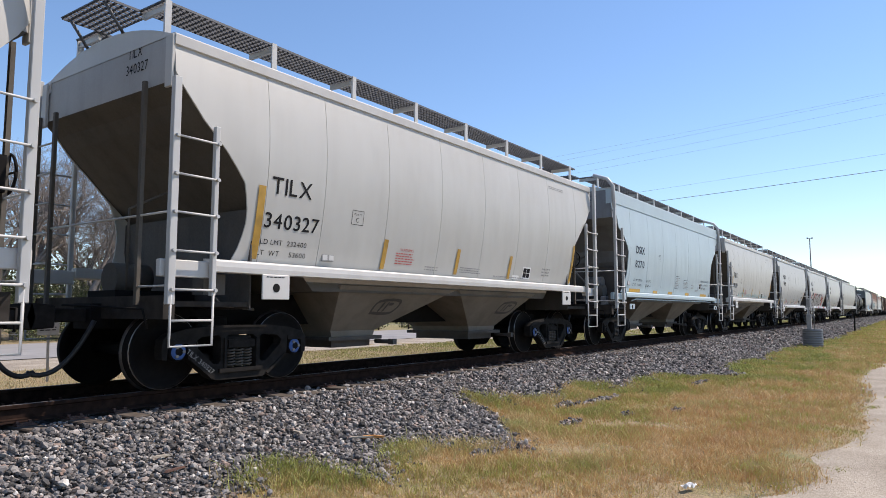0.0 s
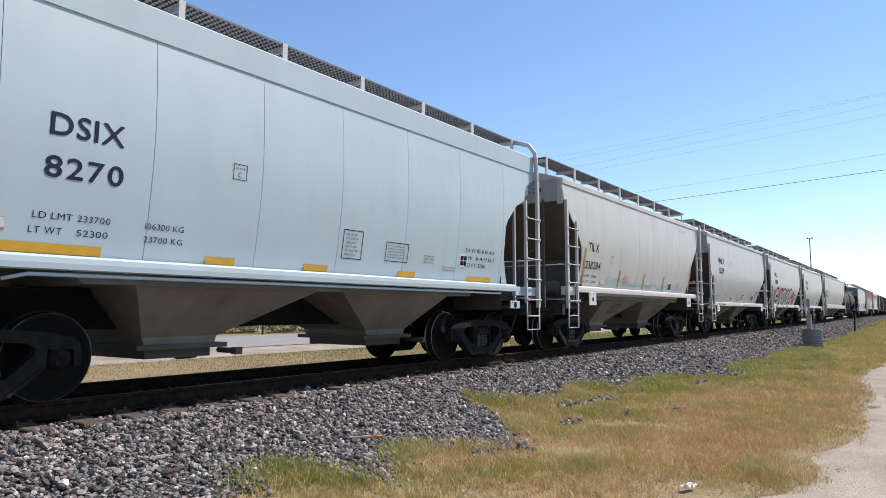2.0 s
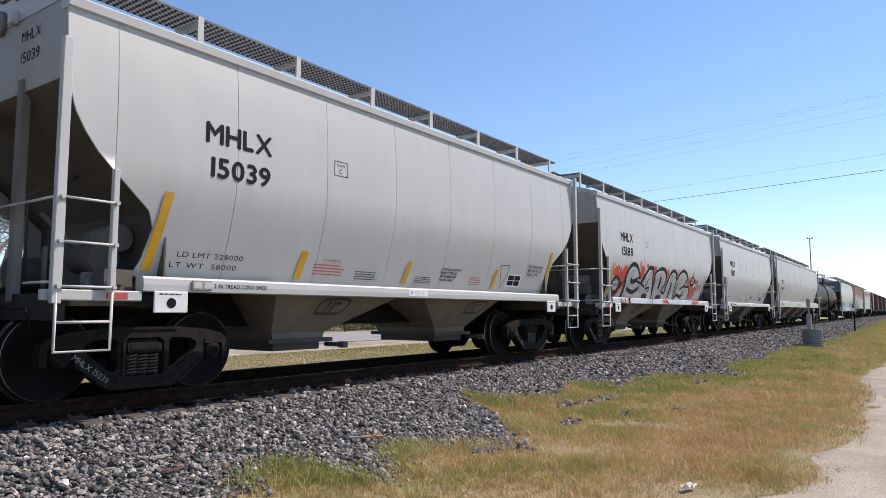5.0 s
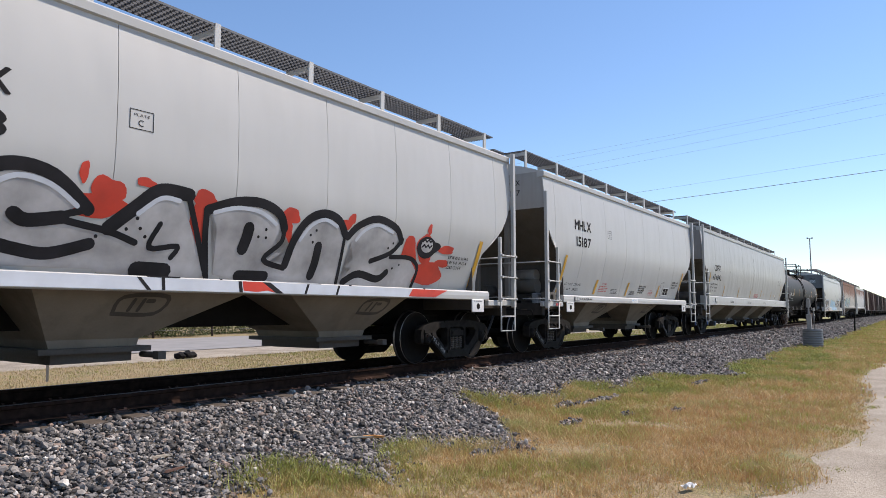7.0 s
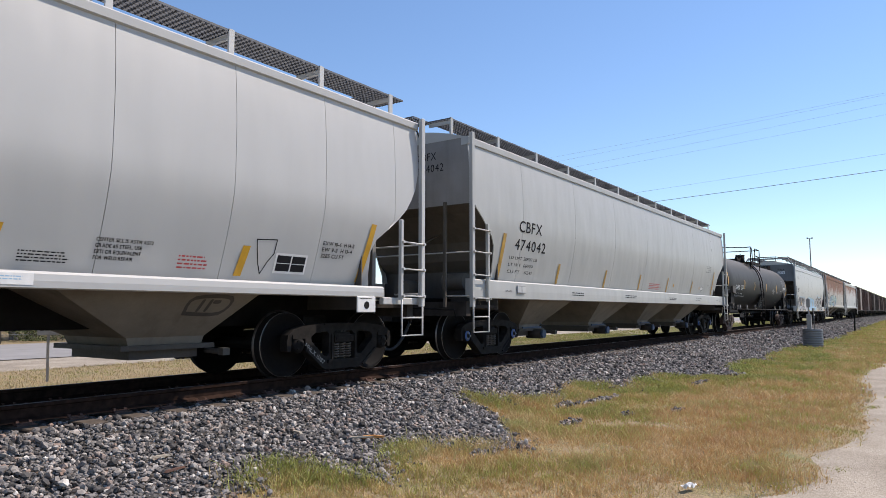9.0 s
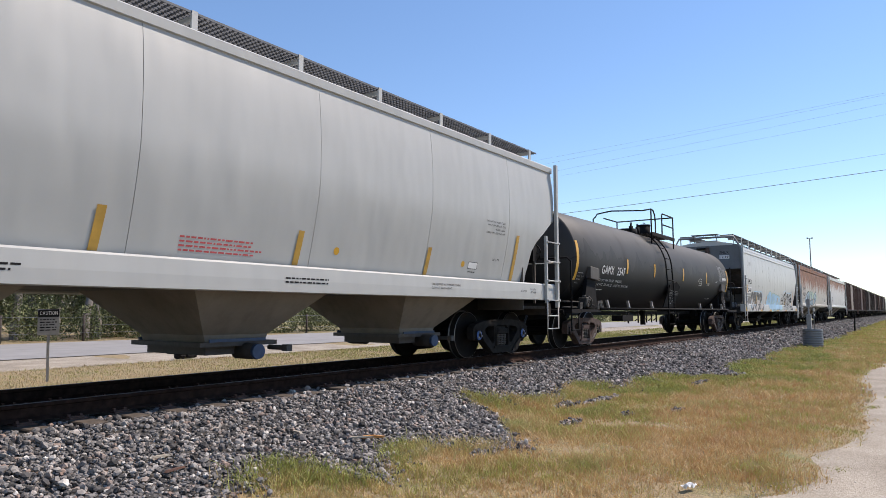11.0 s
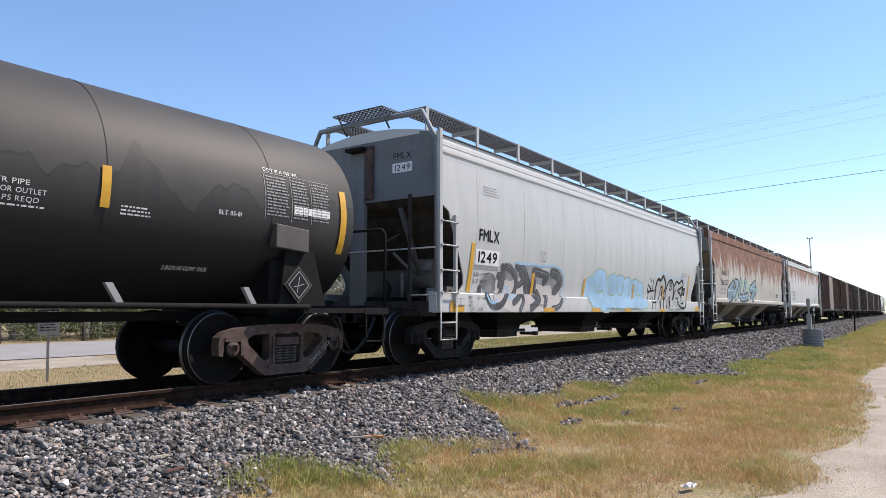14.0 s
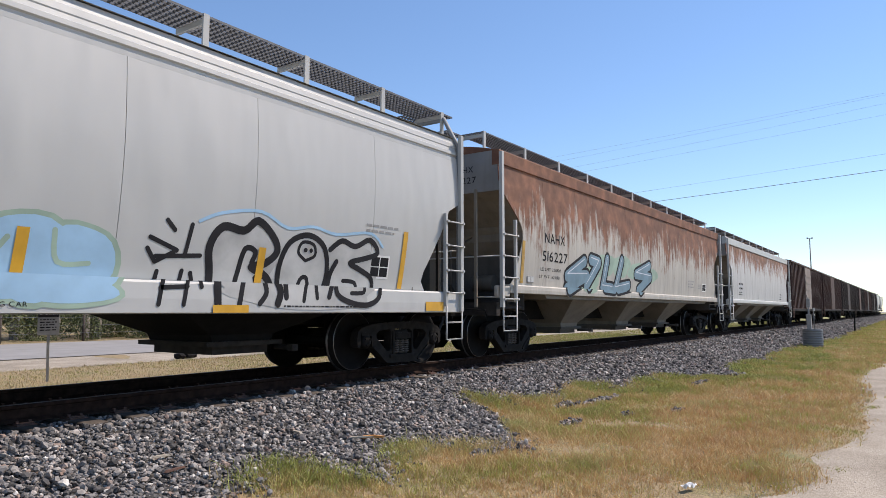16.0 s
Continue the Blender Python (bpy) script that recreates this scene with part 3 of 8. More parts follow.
def side_frame_mesh():
    """Cast side frame: one plate with pedestal jaws, two three-cornered windows and an opening for the springs."""
    half = [(0.0, 0.755), (0.45, 0.75), (0.80, 0.715), (1.00, 0.665), (1.085, 0.60), (1.10, 0.50), (1.09, 0.375), (1.03, 0.365), (1.015, 0.555), (0.765, 0.555), (0.755, 0.37), (0.70, 0.33), (0.43, 0.12), (0.35, 0.085), (0.0, 0.085)]
    outer = half + [(-x, z) for x, z in half[-2:0:-1]]
    window = [(0.30, 0.60), (0.34, 0.635), (0.58, 0.615), (0.655, 0.565), (0.645, 0.50), (0.40, 0.285), (0.33, 0.28), (0.30, 0.32)]
    opening = [(-0.225, 0.225), (-0.225, 0.60), (-0.19, 0.635), (0.19, 0.635), (0.225, 0.60), (0.225, 0.225)]
    bm = bmesh.new()
    y0, y1 = -1.10, -0.95
    edges = []
    for loop in (outer, window, [(-x, z) for x, z in window], opening):
        vs = [bm.verts.new((x, y0, z)) for x, z in loop]
        edges += [bm.edges.new((p, q)) for p, q in zip(vs, vs[1:] + vs[:1])]
    faces = [g for g in bmesh.ops.triangle_fill(bm, use_beauty=True, use_dissolve=False, edges=edges)["geom"] if isinstance(g, bmesh.types.BMFace)]
    back = bmesh.ops.extrude_face_region(bm, geom=faces)["geom"]
    bmesh.ops.translate(bm, verts=[g for g in back if isinstance(g, bmesh.types.BMVert)], vec=(0, y1 - y0, 0))
    bmesh.ops.recalc_face_normals(bm, faces=bm.faces[:])
    # raised ribs, the spring seat, the bolster's end and the bearing adapters
    for s in (-1, 1):
        slab(bm, [(s * 0.225, 0.60), (s * 0.26, 0.60), (s * 0.26, 0.20), (s * 0.225, 0.20)][::s], y0 - 0.025, y0 + 0.01)
        slab(bm, [(s * 0.40, 0.135), (s * 0.72, 0.375), (s * 0.735, 0.35), (s * 0.43, 0.11)][::s], y0 - 0.02, y0 + 0.01)
        box(bm, s * 0.889 - 0.12, s * 0.889 + 0.12, y0 - 0.015, y1, 0.545, 0.60)
    box(bm, -0.33, 0.33, y0 - 0.03, y0 + 0.01, 0.175, 0.225)
    box(bm, -0.40, 0.40, y0 - 0.015, y0 + 0.01, 0.725, 0.752)
    box(bm, -0.20, 0.20, y0 - 0.02, y1, 0.475, 0.575)
    box(bm, -0.17, 0.17, y0 - 0.026, y0 - 0.018, 0.505, 0.545)
    bmesh.ops.recalc_face_normals(bm, faces=bm.faces[:])
    me = bpy.data.meshes.new("side_frame")
    bm.to_mesh(me)
    bm.free()
    return me


def spring_mesh():
    bm = bmesh.new()
    pts = [(0.052 * math.cos(j * 2 * math.pi / 9), 0.052 * math.sin(j * 2 * math.pi / 9), 0.235 + 0.036 * j / 9) for j in range(56)]
    tube(bm, pts, 0.013, 5)
    me = bpy.data.meshes.new("coil_spring")
    bm.to_mesh(me)
    bm.free()
    return me


ME_WHEELS = {}
for cap, mat in (("black", "black"), ("blue", "bluecap"), ("steel", "brownframe")):
    me = wheelset_mesh()
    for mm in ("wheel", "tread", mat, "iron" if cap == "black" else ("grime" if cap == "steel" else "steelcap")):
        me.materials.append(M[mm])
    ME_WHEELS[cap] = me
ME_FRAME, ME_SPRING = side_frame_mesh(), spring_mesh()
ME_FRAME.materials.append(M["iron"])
ME_BROWN = ME_FRAME.copy()
ME_BROWN.materials[0] = M["brownframe"]
ME_SPRING.materials.append(M["spring"])
WHEELSETS = []


def truck(car, x, cap="black"):
    bm = bmesh.new()
    box(bm, -0.19, 0.19, -1.08, 1.08, 0.46, 0.62)
    box(bm, -0.24, 0.24, -0.5, 0.5, 0.60, 0.86)
    bevelled(bm, 0.02)
    for s in (-1, 1):
        box(bm, s * 0.36 - 0.04, s * 0.36 + 0.04, -0.9, 0.9, 0.30, 0.40)
    tr = part("truck", bm, M["iron"], car, "black cast-steel freight truck")
    tr.matrix_basis = pose(x, 0, 0)
    for turn in (0, 180):
        fr = part_mesh("side_frame", ME_BROWN if cap == "steel" else ME_FRAME, None, tr)
        fr.matrix_basis = pose(0, 0, 0, 0, 0, turn)
        for sx in (-0.13, 0.0, 0.13):
            for sy in (-1.055, -0.94):
                sp = part_mesh("coil_spring", ME_SPRING, None, tr)
                sp.matrix_basis = pose(0, 0, 0, 0, 0, turn) @ pose(sx, sy, 0)
    for s in (-1, 1):
        ws = part_mesh("wheelset", ME_WHEELS[cap], None, tr, "steel wheels on an axle")
        WHEELSETS.append((ws, s * 0.889))
        ws.matrix_basis = pose(s * 0.889, 0, 0.457)
    return tr


def coupler(car, x, s):
    """Knuckle coupler with its shank, uncoupling lever and hanging air hose at the end x; s is the outward sense."""
    bm = bmesh.new()
    box(bm, min(x, x + s * 0.56), max(x, x + s * 0.56), -0.09, 0.09, 0.80, 0.96)
    slab(bm, [(x + s * 0.45, 0.74), (x + s * 0.72, 0.72), (x + s * 0.76, 0.86), (x + s * 0.72, 1.02), (x + s * 0.45, 1.0)], -0.17, 0.05)
    slab(bm, [(x + s * 0.52, 0.76), (x + s * 0.70, 0.76), (x + s * 0.70, 1.0), (x + s * 0.52, 1.0)], 0.05, 0.17)
    bmesh.ops.recalc_face_normals(bm, faces=bm.faces[:])
    bevelled(bm, 0.015)
    part("coupler", bm, M["iron"], car, "rusty knuckle coupler")
    bm = bmesh.new()
    pts = []
    for k in range(11):
        u = k / 10
        pts.append((x + s * (0.10 + 0.64 * u), -0.35 + 0.15 * u, 0.82 - 1.55 * u * (1 - 0.62 * u) * 0.95))
    tube(bm, pts, 0.028, 7)
    part("air_hose", bm, M["rubber"], car, "black rubber air hose")
    bm = bmesh.new()
    tube(bm, [(x + s * 0.05, -1.35, 0.74), (x + s * 0.08, -1.30, 0.95), (x + s * 0.16, -0.5, 0.98), (x + s * 0.35, -0.1, 1.0)], 0.014, 6)
    part("uncoupling_lever", bm, M["black"], car)


def ladder(car, mat, x0, x1, y, z0, z1, rungs, z2=None, stirrup=None, far=False):
    """Two flat stiles with round rungs between, and a bent stirrup under them. z2: top of the inner stile."""
    bm = bmesh.new()
    z2 = z1 if z2 is None else z2
    w = 0.045 if x1 > x0 else -0.045
    box(bm, x0 - abs(w), x0 + abs(w), y - 0.035, y + 0.035, z0, z1)
    box(bm, x1 - 0.03, x1 + 0.03, y - 0.03, y + 0.03, z0 + 0.1, z2)
    bevelled(bm, 0.006)
    lad = part("ladder", bm, mat, car, "painted steel ladder")
    for z in rungs:
        b2 = bmesh.new()
        rod(b2, (x0, y - 0.045, z), (x1, y - 0.045, z), 0.013, 8)
        for x in (x0, x1):
            rod(b2, (x, y - 0.075, z), (x, y - 0.02, z), 0.022, 8)
        part("rung", b2, mat, lad)
    if stirrup is not None:
        b2 = bmesh.new()
        tube(b2, [(x0, y - 0.02, z0 + 0.12), (x0, y - 0.02, stirrup), (x1, y - 0.02, stirrup), (x1, y - 0.02, z0 + 0.12)], 0.016, 7)
        rod(b2, (x0, y - 0.02, (z0 + stirrup) / 2 + 0.05), (x1, y - 0.02, (z0 + stirrup) / 2 + 0.05), 0.014, 7)
        part("stirrup", b2, mat, lad)
    return lad


def grating(bm, x0, x1, y0, y1, z, pitch=0.085, bar=0.007, lanes=9):
    """Open steel grating: lengthwise bars and diagonal strips between them."""
    for k in range(lanes):
        y = y0 + (y1 - y0) * k / (lanes - 1)
        box(bm, x0, x1, y - bar, y + bar, z - 0.03, z)
    n = int((x1 - x0) / pitch)
    for k in range(n + 1):
        x = x0 + (x1 - x0) * k / n
        box(bm, x - 0.015, x + 0.015, y0, y1, z - 0.018, z - 0.004)


# ---------------------------------------------------------------- covered hopper
KINDS = {
    # eave z, eave half width, belly half width, belly z, sill half width, sill (z0, z1), outline of the end of the side sheet (z, inset), seams
    "rounded": dict(eave=4.04, cap=0.13, we=1.49, wm=1.585, zm=2.95, ws=1.38, sill=(1.37, 1.53),
                    edge=[(1.53, 0.93), (1.62, 0.98), (1.96, 1.07), (2.2, 1.06), (2.5, 0.98), (2.86, 0.65), (3.10, 0.38), (3.5, 0.05), (3.6, 0.0), (5, 0.0)],
                    inset=0.50, bays=2, crown=0.30, board=4.62, board_y=(0.52, 1.03), post=0.03, slope=3.5),
    "angular": dict(eave=4.22, cap=0.36, we=1.505, wm=1.575, zm=2.9, ws=1.41, sill=(1.31, 1.46),
                    edge=[(1.46, 0.90), (1.6, 1.0), (2.0, 1.18), (2.6, 1.19), (2.68, 1.17), (3.14, 0.68), (3.22, 0.42), (3.5, 0.36), (3.56, 0.28), (3.62, 0.0), (5, 0.0)],
                    inset=0.85, bays=2, crown=0.22, board=4.66, board_y=(0.55, 1.08), post=0.0, slope=3.45),
    "curved": dict(eave=4.02, cap=0.11, we=1.52, wm=1.595, zm=2.85, zk=2.45, ws=1.30, sill=(1.13, 1.30),
                   edge=[(1.30, 0.88), (1.45, 0.95), (1.92, 1.04), (2.22, 0.66), (2.30, 0.56), (2.5, 0.34), (2.8, 0.12), (3.2, 0.0), (5, 0.0)],
                   inset=0.86, bays=2, crown=0.30, board=4.58, board_y=(0.50, 1.02), post=0.025, slope=3.2),
    "long": dict(eave=4.15, cap=0.13, we=1.50, wm=1.59, zm=3.05, zk=2.75, ws=1.36, sill=(1.16, 1.52),
                 edge=[(1.52, 1.0), (1.62, 1.04), (2.27, 0.92), (2.51, 0.62), (2.9, 0.1), (3.2, 0.02), (3.5, 0.0), (5, 0.0)],
                 inset=0.02, bays=4, crown=0.26, board=4.62, board_y=(0.50, 1.02), post=0.025, slope=2.9),
    "ribbed": dict(eave=4.03, cap=0.45, we=1.505, wm=1.59, zm=2.75, ws=1.43, sill=(0.90, 1.26),
                   edge=[(1.26, 0.85), (1.32, 0.90), (1.45, 1.02), (2.48, 0.42), (2.65, 0.36), (2.83, 0.0), (5, 0.0)],
                   inset=-0.05, bays=3, crown=0.20, board=4.54, board_y=(0.62, 1.22), post=0.02, slope=2.9),
    "worn": dict(eave=4.12, cap=0.28, we=1.52, wm=1.58, zm=2.6, ws=1.52, sill=(1.28, 1.46),
                 edge=[(1.46, 0.50), (1.55, 0.62), (2.45, 0.95), (2.66, 0.90), (2.87, 0.65), (3.34, 0.05), (3.5, 0.0), (5, 0.0)],
                 inset=0.35, bays=3, crown=0.22, board=4.58, board_y=(0.55, 1.10), post=0.02, slope=3.3),
}


def side_depth(k):
    zs = k["sill"][1]
    zk = k.get("zk", k["zm"])

    def depth(z):
        if z <= zs:
            return 1.6
        if z >= k["zm"]:
            u = (z - k["zm"]) / (k["eave"] - k["zm"])
            return k["wm"] - (k["wm"] - k["we"]) * u * u
        if z >= zk:
            return k["wm"]
        u = (zk - z) / (zk - zs)
        return k["wm"] - (k["wm"] - k["ws"]) * u ** (1.35 if "zk" in k else 1.7)
    return depth


def hopper(kind, length, mats, label, seams, rib_lines=0, cap="black", truck_in=1.34, group="covered hopper cars of the train"):
    """A covered hopper car, centred on x = 0, rail top at z = 0. seams: places of the side's weld seams from its end."""
    k = KINDS[kind]
    body_m, end_m, sill_m, slope_m, rail_m = (M[n] for n in mats)
    car = thing("covered_hopper_car", label, "covered hopper car", group)
    depth = side_depth(k)
    h = length / 2
    zs, ze = k["sill"][1], k["eave"]
    zc = ze - k["cap"]
    inset = lambda z: piecewise(k["edge"], z)
    # inner shell with the end walls and slope sheets
    bm = bmesh.new()
    zsl = k["slope"]
    levels = [1.2 + (zsl - 1.2) * i / 14 for i in range(15)] + [(zsl + ze) / 2, ze - 0.006]
    ring = []
    for z in levels:
        xin = h if z >= zsl else h - max(zsl - z, inset(z) + 0.01 if z > zs + 0.1 else 0.0)
        w = (depth(max(z, zs + 0.01)) if z > zs else k["ws"]) - 0.015
        xin -= 0.008
        if rib_lines and z > zc:
            w = min(w, k["we"] - 0.2)
        ring.append([bm.verts.new((-xin, -w, z)), bm.verts.new((xin, -w, z)), bm.verts.new((xin, w, z)), bm.verts.new((-xin, w, z))])
    for a, b in zip(ring, ring[1:]):
        for i in range(4):
            f = bm.faces.new((a[i], a[(i + 1) % 4], b[(i + 1) % 4], b[i]))
            f.smooth = False
            f.material_index = 1 if a[0].co.z >= zsl - 0.01 else 0
    bm.faces.new(ring[0][::-1])
    bm.faces.new(ring[-1])
    # upper end sheets take the shade-darkened paints
    body = part("body", bm, (end_m, {"ribbed": M["darkend"], "angular": M["bluegrey"], "worn": M["endsheet"], "long": M["endsheet"], "rounded": M["endwhite"], "curved": M["endwhite"]}[kind]), car, "sloped end sheets, dusty and darkened for their shade")
    # end gusset plates below the slope sheets, and the deck of the end platform
    for s in (-1, 1):
        gx = s * (h - 1.18)
        # these dark materials also paint in the shade between the cars
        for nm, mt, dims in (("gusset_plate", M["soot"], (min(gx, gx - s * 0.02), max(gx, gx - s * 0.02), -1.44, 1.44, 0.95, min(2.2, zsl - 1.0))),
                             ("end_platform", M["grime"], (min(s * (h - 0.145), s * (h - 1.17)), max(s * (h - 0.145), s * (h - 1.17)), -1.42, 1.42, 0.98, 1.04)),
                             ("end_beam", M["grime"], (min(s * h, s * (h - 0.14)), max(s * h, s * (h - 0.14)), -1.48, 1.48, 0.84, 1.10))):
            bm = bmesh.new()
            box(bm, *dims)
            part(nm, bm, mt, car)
    # two upright posts at each end carry the roof over the platform
    for s in (-1, 1):
        for y in {"angular": (0.25,), "ribbed": (0.22,), "worn": (0.0,), "curved": (-0.62, 0.18, 0.36)}.get(kind, ()):
            bm = bmesh.new()
            hw = {"curved": 0.055, "ribbed": 0.17}.get(kind, 0.12)
            box(bm, s * (h - 0.03) - 0.05, s * (h - 0.03) + 0.05, y - hw, y + hw, 1.02, zsl + {"curved": 0.14, "ribbed": 0.95}.get(kind, 0.35))
            bevelled(bm, 0.01)
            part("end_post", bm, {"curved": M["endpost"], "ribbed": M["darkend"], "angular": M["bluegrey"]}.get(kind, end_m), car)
    if kind == "ribbed":
        for s in (-1, 1):
            bm = bmesh.new()
            box(bm, s * h - 0.05, s * h + 0.05, -0.16, 0.02, 2.95, 3.95)
            bevelled(bm, 0.01)
            part("end_rib", bm, M["brownframe"], car, "rust-brown stiffening rib")
            bm = bmesh.new()
            box(bm, s * (h + 0.08) - 0.10, s * (h + 0.08) + 0.10, -0.02, 0.40, 3.86, 3.92)
            part("end_hood", bm, M["black"], car)
            for y in (-0.75, 0.75):
                bm = bmesh.new()
                rod(bm, (s * (h - 0.05), y, 2.75), (s * (h - 0.9), y, 1.05), 0.05, 7)
                part("end_brace", bm, M["soot"], car)
    if kind == "curved":
        for s in (-1, 1):
            bm = bmesh.new()
            rod(bm, (s * h, -0.05, 4.08), (s * (h + 0.05), -0.05, 4.08), 0.14, 18)
            part("end_boss", bm, M["endpost"], car, "round pressed boss on the end sheet")
            for y in (-0.42, 0.42, 1.1):
                bm = bmesh.new()
                box(bm, s * (h + 0.04) - 0.04, s * (h + 0.04) + 0.04, y - 0.05, y + 0.05, 3.98, 4.12)
                bevelled(bm, 0.01)
                part("end_bracket", bm, M["cream"], car)
    if kind == "rounded":
        for s in (-1, 1):
            for e in (-1, 1):
                bm = bmesh.new()
                y0, y1 = sorted((s * 1.40, s * 1.53))
                box(bm, e * (h + 0.02) - 0.02, e * (h + 0.02) + 0.02, y0, y1, 3.42, ze - 0.02)
                bevelled(bm, 0.006)
                part("corner_plate", bm, body_m, car)
    # side panels, one to a seam, a little proud of the shell
    edges = [0.0] + list(seams) + [length]
    rows = [zs + (zc - zs) * i / 15 for i in range(16)]
    for turn in (0, 180):
        for a, b in zip(edges, edges[1:]):
            if turn == 180:
                a, b = length - b, length - a
            bm = bmesh.new()
            grid = []
            for z in rows:
                lo, hi = inset(z), length - inset(z)
                p, q = min(max(a + 0.0035, lo), hi), max(min(b - 0.0035, hi), lo)
                q = max(p, q)
                grid.append([bm.verts.new((-h + p + (q - p) * j / 3, -depth(max(z, zs + 0.001)), z)) for j in range(4)])
            rim = [[bm.verts.new((g[e].co.x, g[e].co.y + d, g[e].co.z)) for e in (0, -1) for d in (0, 0.02)] for g in grid]
            for r0, r1, k0, k1 in zip(grid, grid[1:], rim, rim[1:]):
                for j in range(3):
                    f = bm.faces.new((r0[j], r0[j + 1], r1[j + 1], r1[j]))
                    f.smooth = True
                bm.faces.new((k0[1], k0[0], k1[0], k1[1]))
                bm.faces.new((k0[2], k0[3], k1[3], k1[2]))
            ob = part("side_panel", bm, body_m, car)
            ob.matrix_basis = pose(0, 0, 0, 0, 0, turn)
    # eave cap and arched roof
    for s in (-1, 1):
        bm = bmesh.new()
        w0 = k["we"]
        sect = [(w0 + 0.005, zc - 0.02), (w0 + 0.05, zc), (w0 + 0.055, ze - 0.02), (w0 + 0.035, ze), (w0 - 0.12, ze + 0.025), (w0 - 0.12, zc - 0.02)]
        if rib_lines:
            sect = [(w0 + 0.005, zc - 0.03), (w0 + 0.05, zc), (w0 + 0.05, zc + 0.05), (w0 + 0.02, zc + 0.065), (w0 + 0.02, zc + 0.10), (w0 + 0.05, zc + 0.115), (w0 + 0.045, zc + 0.17), (w0 + 0.015, zc + 0.185),
                    (w0 + 0.005, zc + 0.24), (w0 + 0.012, zc + 0.255), (w0 + 0.0, zc + 0.33), (w0 - 0.02, zc + 0.345), (w0 - 0.04, zc + 0.43), (w0 - 0.16, ze + 0.01), (w0 - 0.3, ze + 0.03), (w0 - 0.3, zc)]
        a = [bm.verts.new((-h - 0.006, s * y, z)) for y, z in sect]
        b = [bm.verts.new((h + 0.006, s * y, z)) for y, z in sect]
        for i in range(len(sect)):
            bm.faces.new((a[i], b[i], b[(i + 1) % len(sect)], a[(i + 1) % len(sect)])).smooth = False
        # on ribbed cars the end caps' shade is put into a darker paint
        bm.faces.new(a).material_index = 1
        bm.faces.new(b).material_index = 1
        bmesh.ops.recalc_face_normals(bm, faces=bm.faces[:])
        part("roof_edge", bm, (sill_m, sill_m) if not rib_lines else (body_m, M["darkend"]), car)
    bm = bmesh.new()
    n = 14
    arc = [(-k["we"] + 2 * k["we"] * i / n, ze - 0.01 + k["crown"] * (1 - (2 * i / n - 1) ** 2)) for i in range(n + 1)]
    a = [bm.verts.new((-h, y, z)) for y, z in arc]
    b = [bm.verts.new((h, y, z)) for y, z in arc]
    for i in range(n):
        bm.faces.new((a[i], b[i], b[i + 1], a[i + 1])).smooth = True
    bm.faces.new(a)
    bm.faces.new(b)
    box(bm, -h + 0.6, h - 0.6, -0.38, 0.38, ze + k["crown"] - 0.05, ze + k["crown"] + 0.10)
    bmesh.ops.recalc_face_normals(bm, faces=bm.faces[:])
    part("roof", bm, body_m, car, "arched roof with a hatch trough")
    # running boards
    zb = k["board"]
    y0, y1 = k["board_y"]
    for s in (-1, 1):
        bm = bmesh.new()
        grating(bm, -h + 0.15, h + 0.28, min(s * y0, s * y1), max(s * y0, s * y1), zb)
        bd = part("running_board", bm, M["grate"], car, "galvanised open-grating running board")
        bd["kind"] = "stuff"
        n_post = max(6, round(length / 1.75))
        for i in range(n_post + 1):
            x = -h + 0.2 + (length - 0.25) * i / n_post
            b2 = bmesh.new()
            box(b2, x - 0.042, x + 0.042, s * y1 - 0.015, s * y1 + 0.015, ze - 0.02 + k["crown"] * 0.35, zb + 0.01)
            box(b2, x - 0.02, x + 0.02, min(s * y0, s * y1), max(s * y0, s * y1), zb - 0.11, zb - 0.036)
            part("board_bracket", b2, rail_m, bd)
    for s in (-1, 1):
        bm = bmesh.new()
        x0, x1 = sorted((s * (h - 0.30), s * (h + 0.30)))
        grating(bm, x0, x1, -y0 + 0.02, y0 - 0.02, zb + 0.012, 0.085, 0.007, 12)
        for y in (-y0 + 0.1, y0 - 0.1):
            rod(bm, (s * (h + 0.25), y, zb), (s * h, y, zb - 0.32), 0.02, 6)
        part("crossover_board", bm, M["grate"], car, "open-grating crossover platform")["kind"] = "stuff"
    # side sills, end sills
    z0, z1 = k["sill"]
    hs = h - k["inset"]
    for s in (-1, 1):
        bm = bmesh.new()
        sect = [(1.45, z0 + 0.02), (1.56, z0), (1.60, z0 + 0.012), (1.605, z0 + (z1 - z0) * 0.45), (1.60, z1 - 0.03), (1.57, z1 - 0.005), (1.45, z1 + 0.002)]
        a = [bm.verts.new((-hs, s * y, z)) for y, z in sect]
        b = [bm.verts.new((hs, s * y, z)) for y, z in sect]
        for i in range(len(sect)):
            bm.faces.new((a[i], b[i], b[(i + 1) % len(sect)], a[(i + 1) % len(sect)]))
        bm.faces.new(a)
        bm.faces.new(b)
        bmesh.ops.recalc_face_normals(bm, faces=bm.faces[:])
        part("side_sill", bm, sill_m if kind != "ribbed" else body_m, car)
        if k["inset"] > 0.3:
            for e in (-1, 1):
                bm = bmesh.new()
                x0, x1 = sorted((e * hs, e * (h + 0.12)))
                box(bm, x0, x1, min(s * 1.50, s * 1.585), max(s * 1.50, s * 1.585), z0 - 0.10 if kind == "curved" else z0 - 0.07, z0 + 0.005 if kind == "curved" else z1 - 0.04)
                bevelled(bm, 0.01)
                part("end_sill", bm, sill_m, car)
    # centre sill
    bm = bmesh.new()
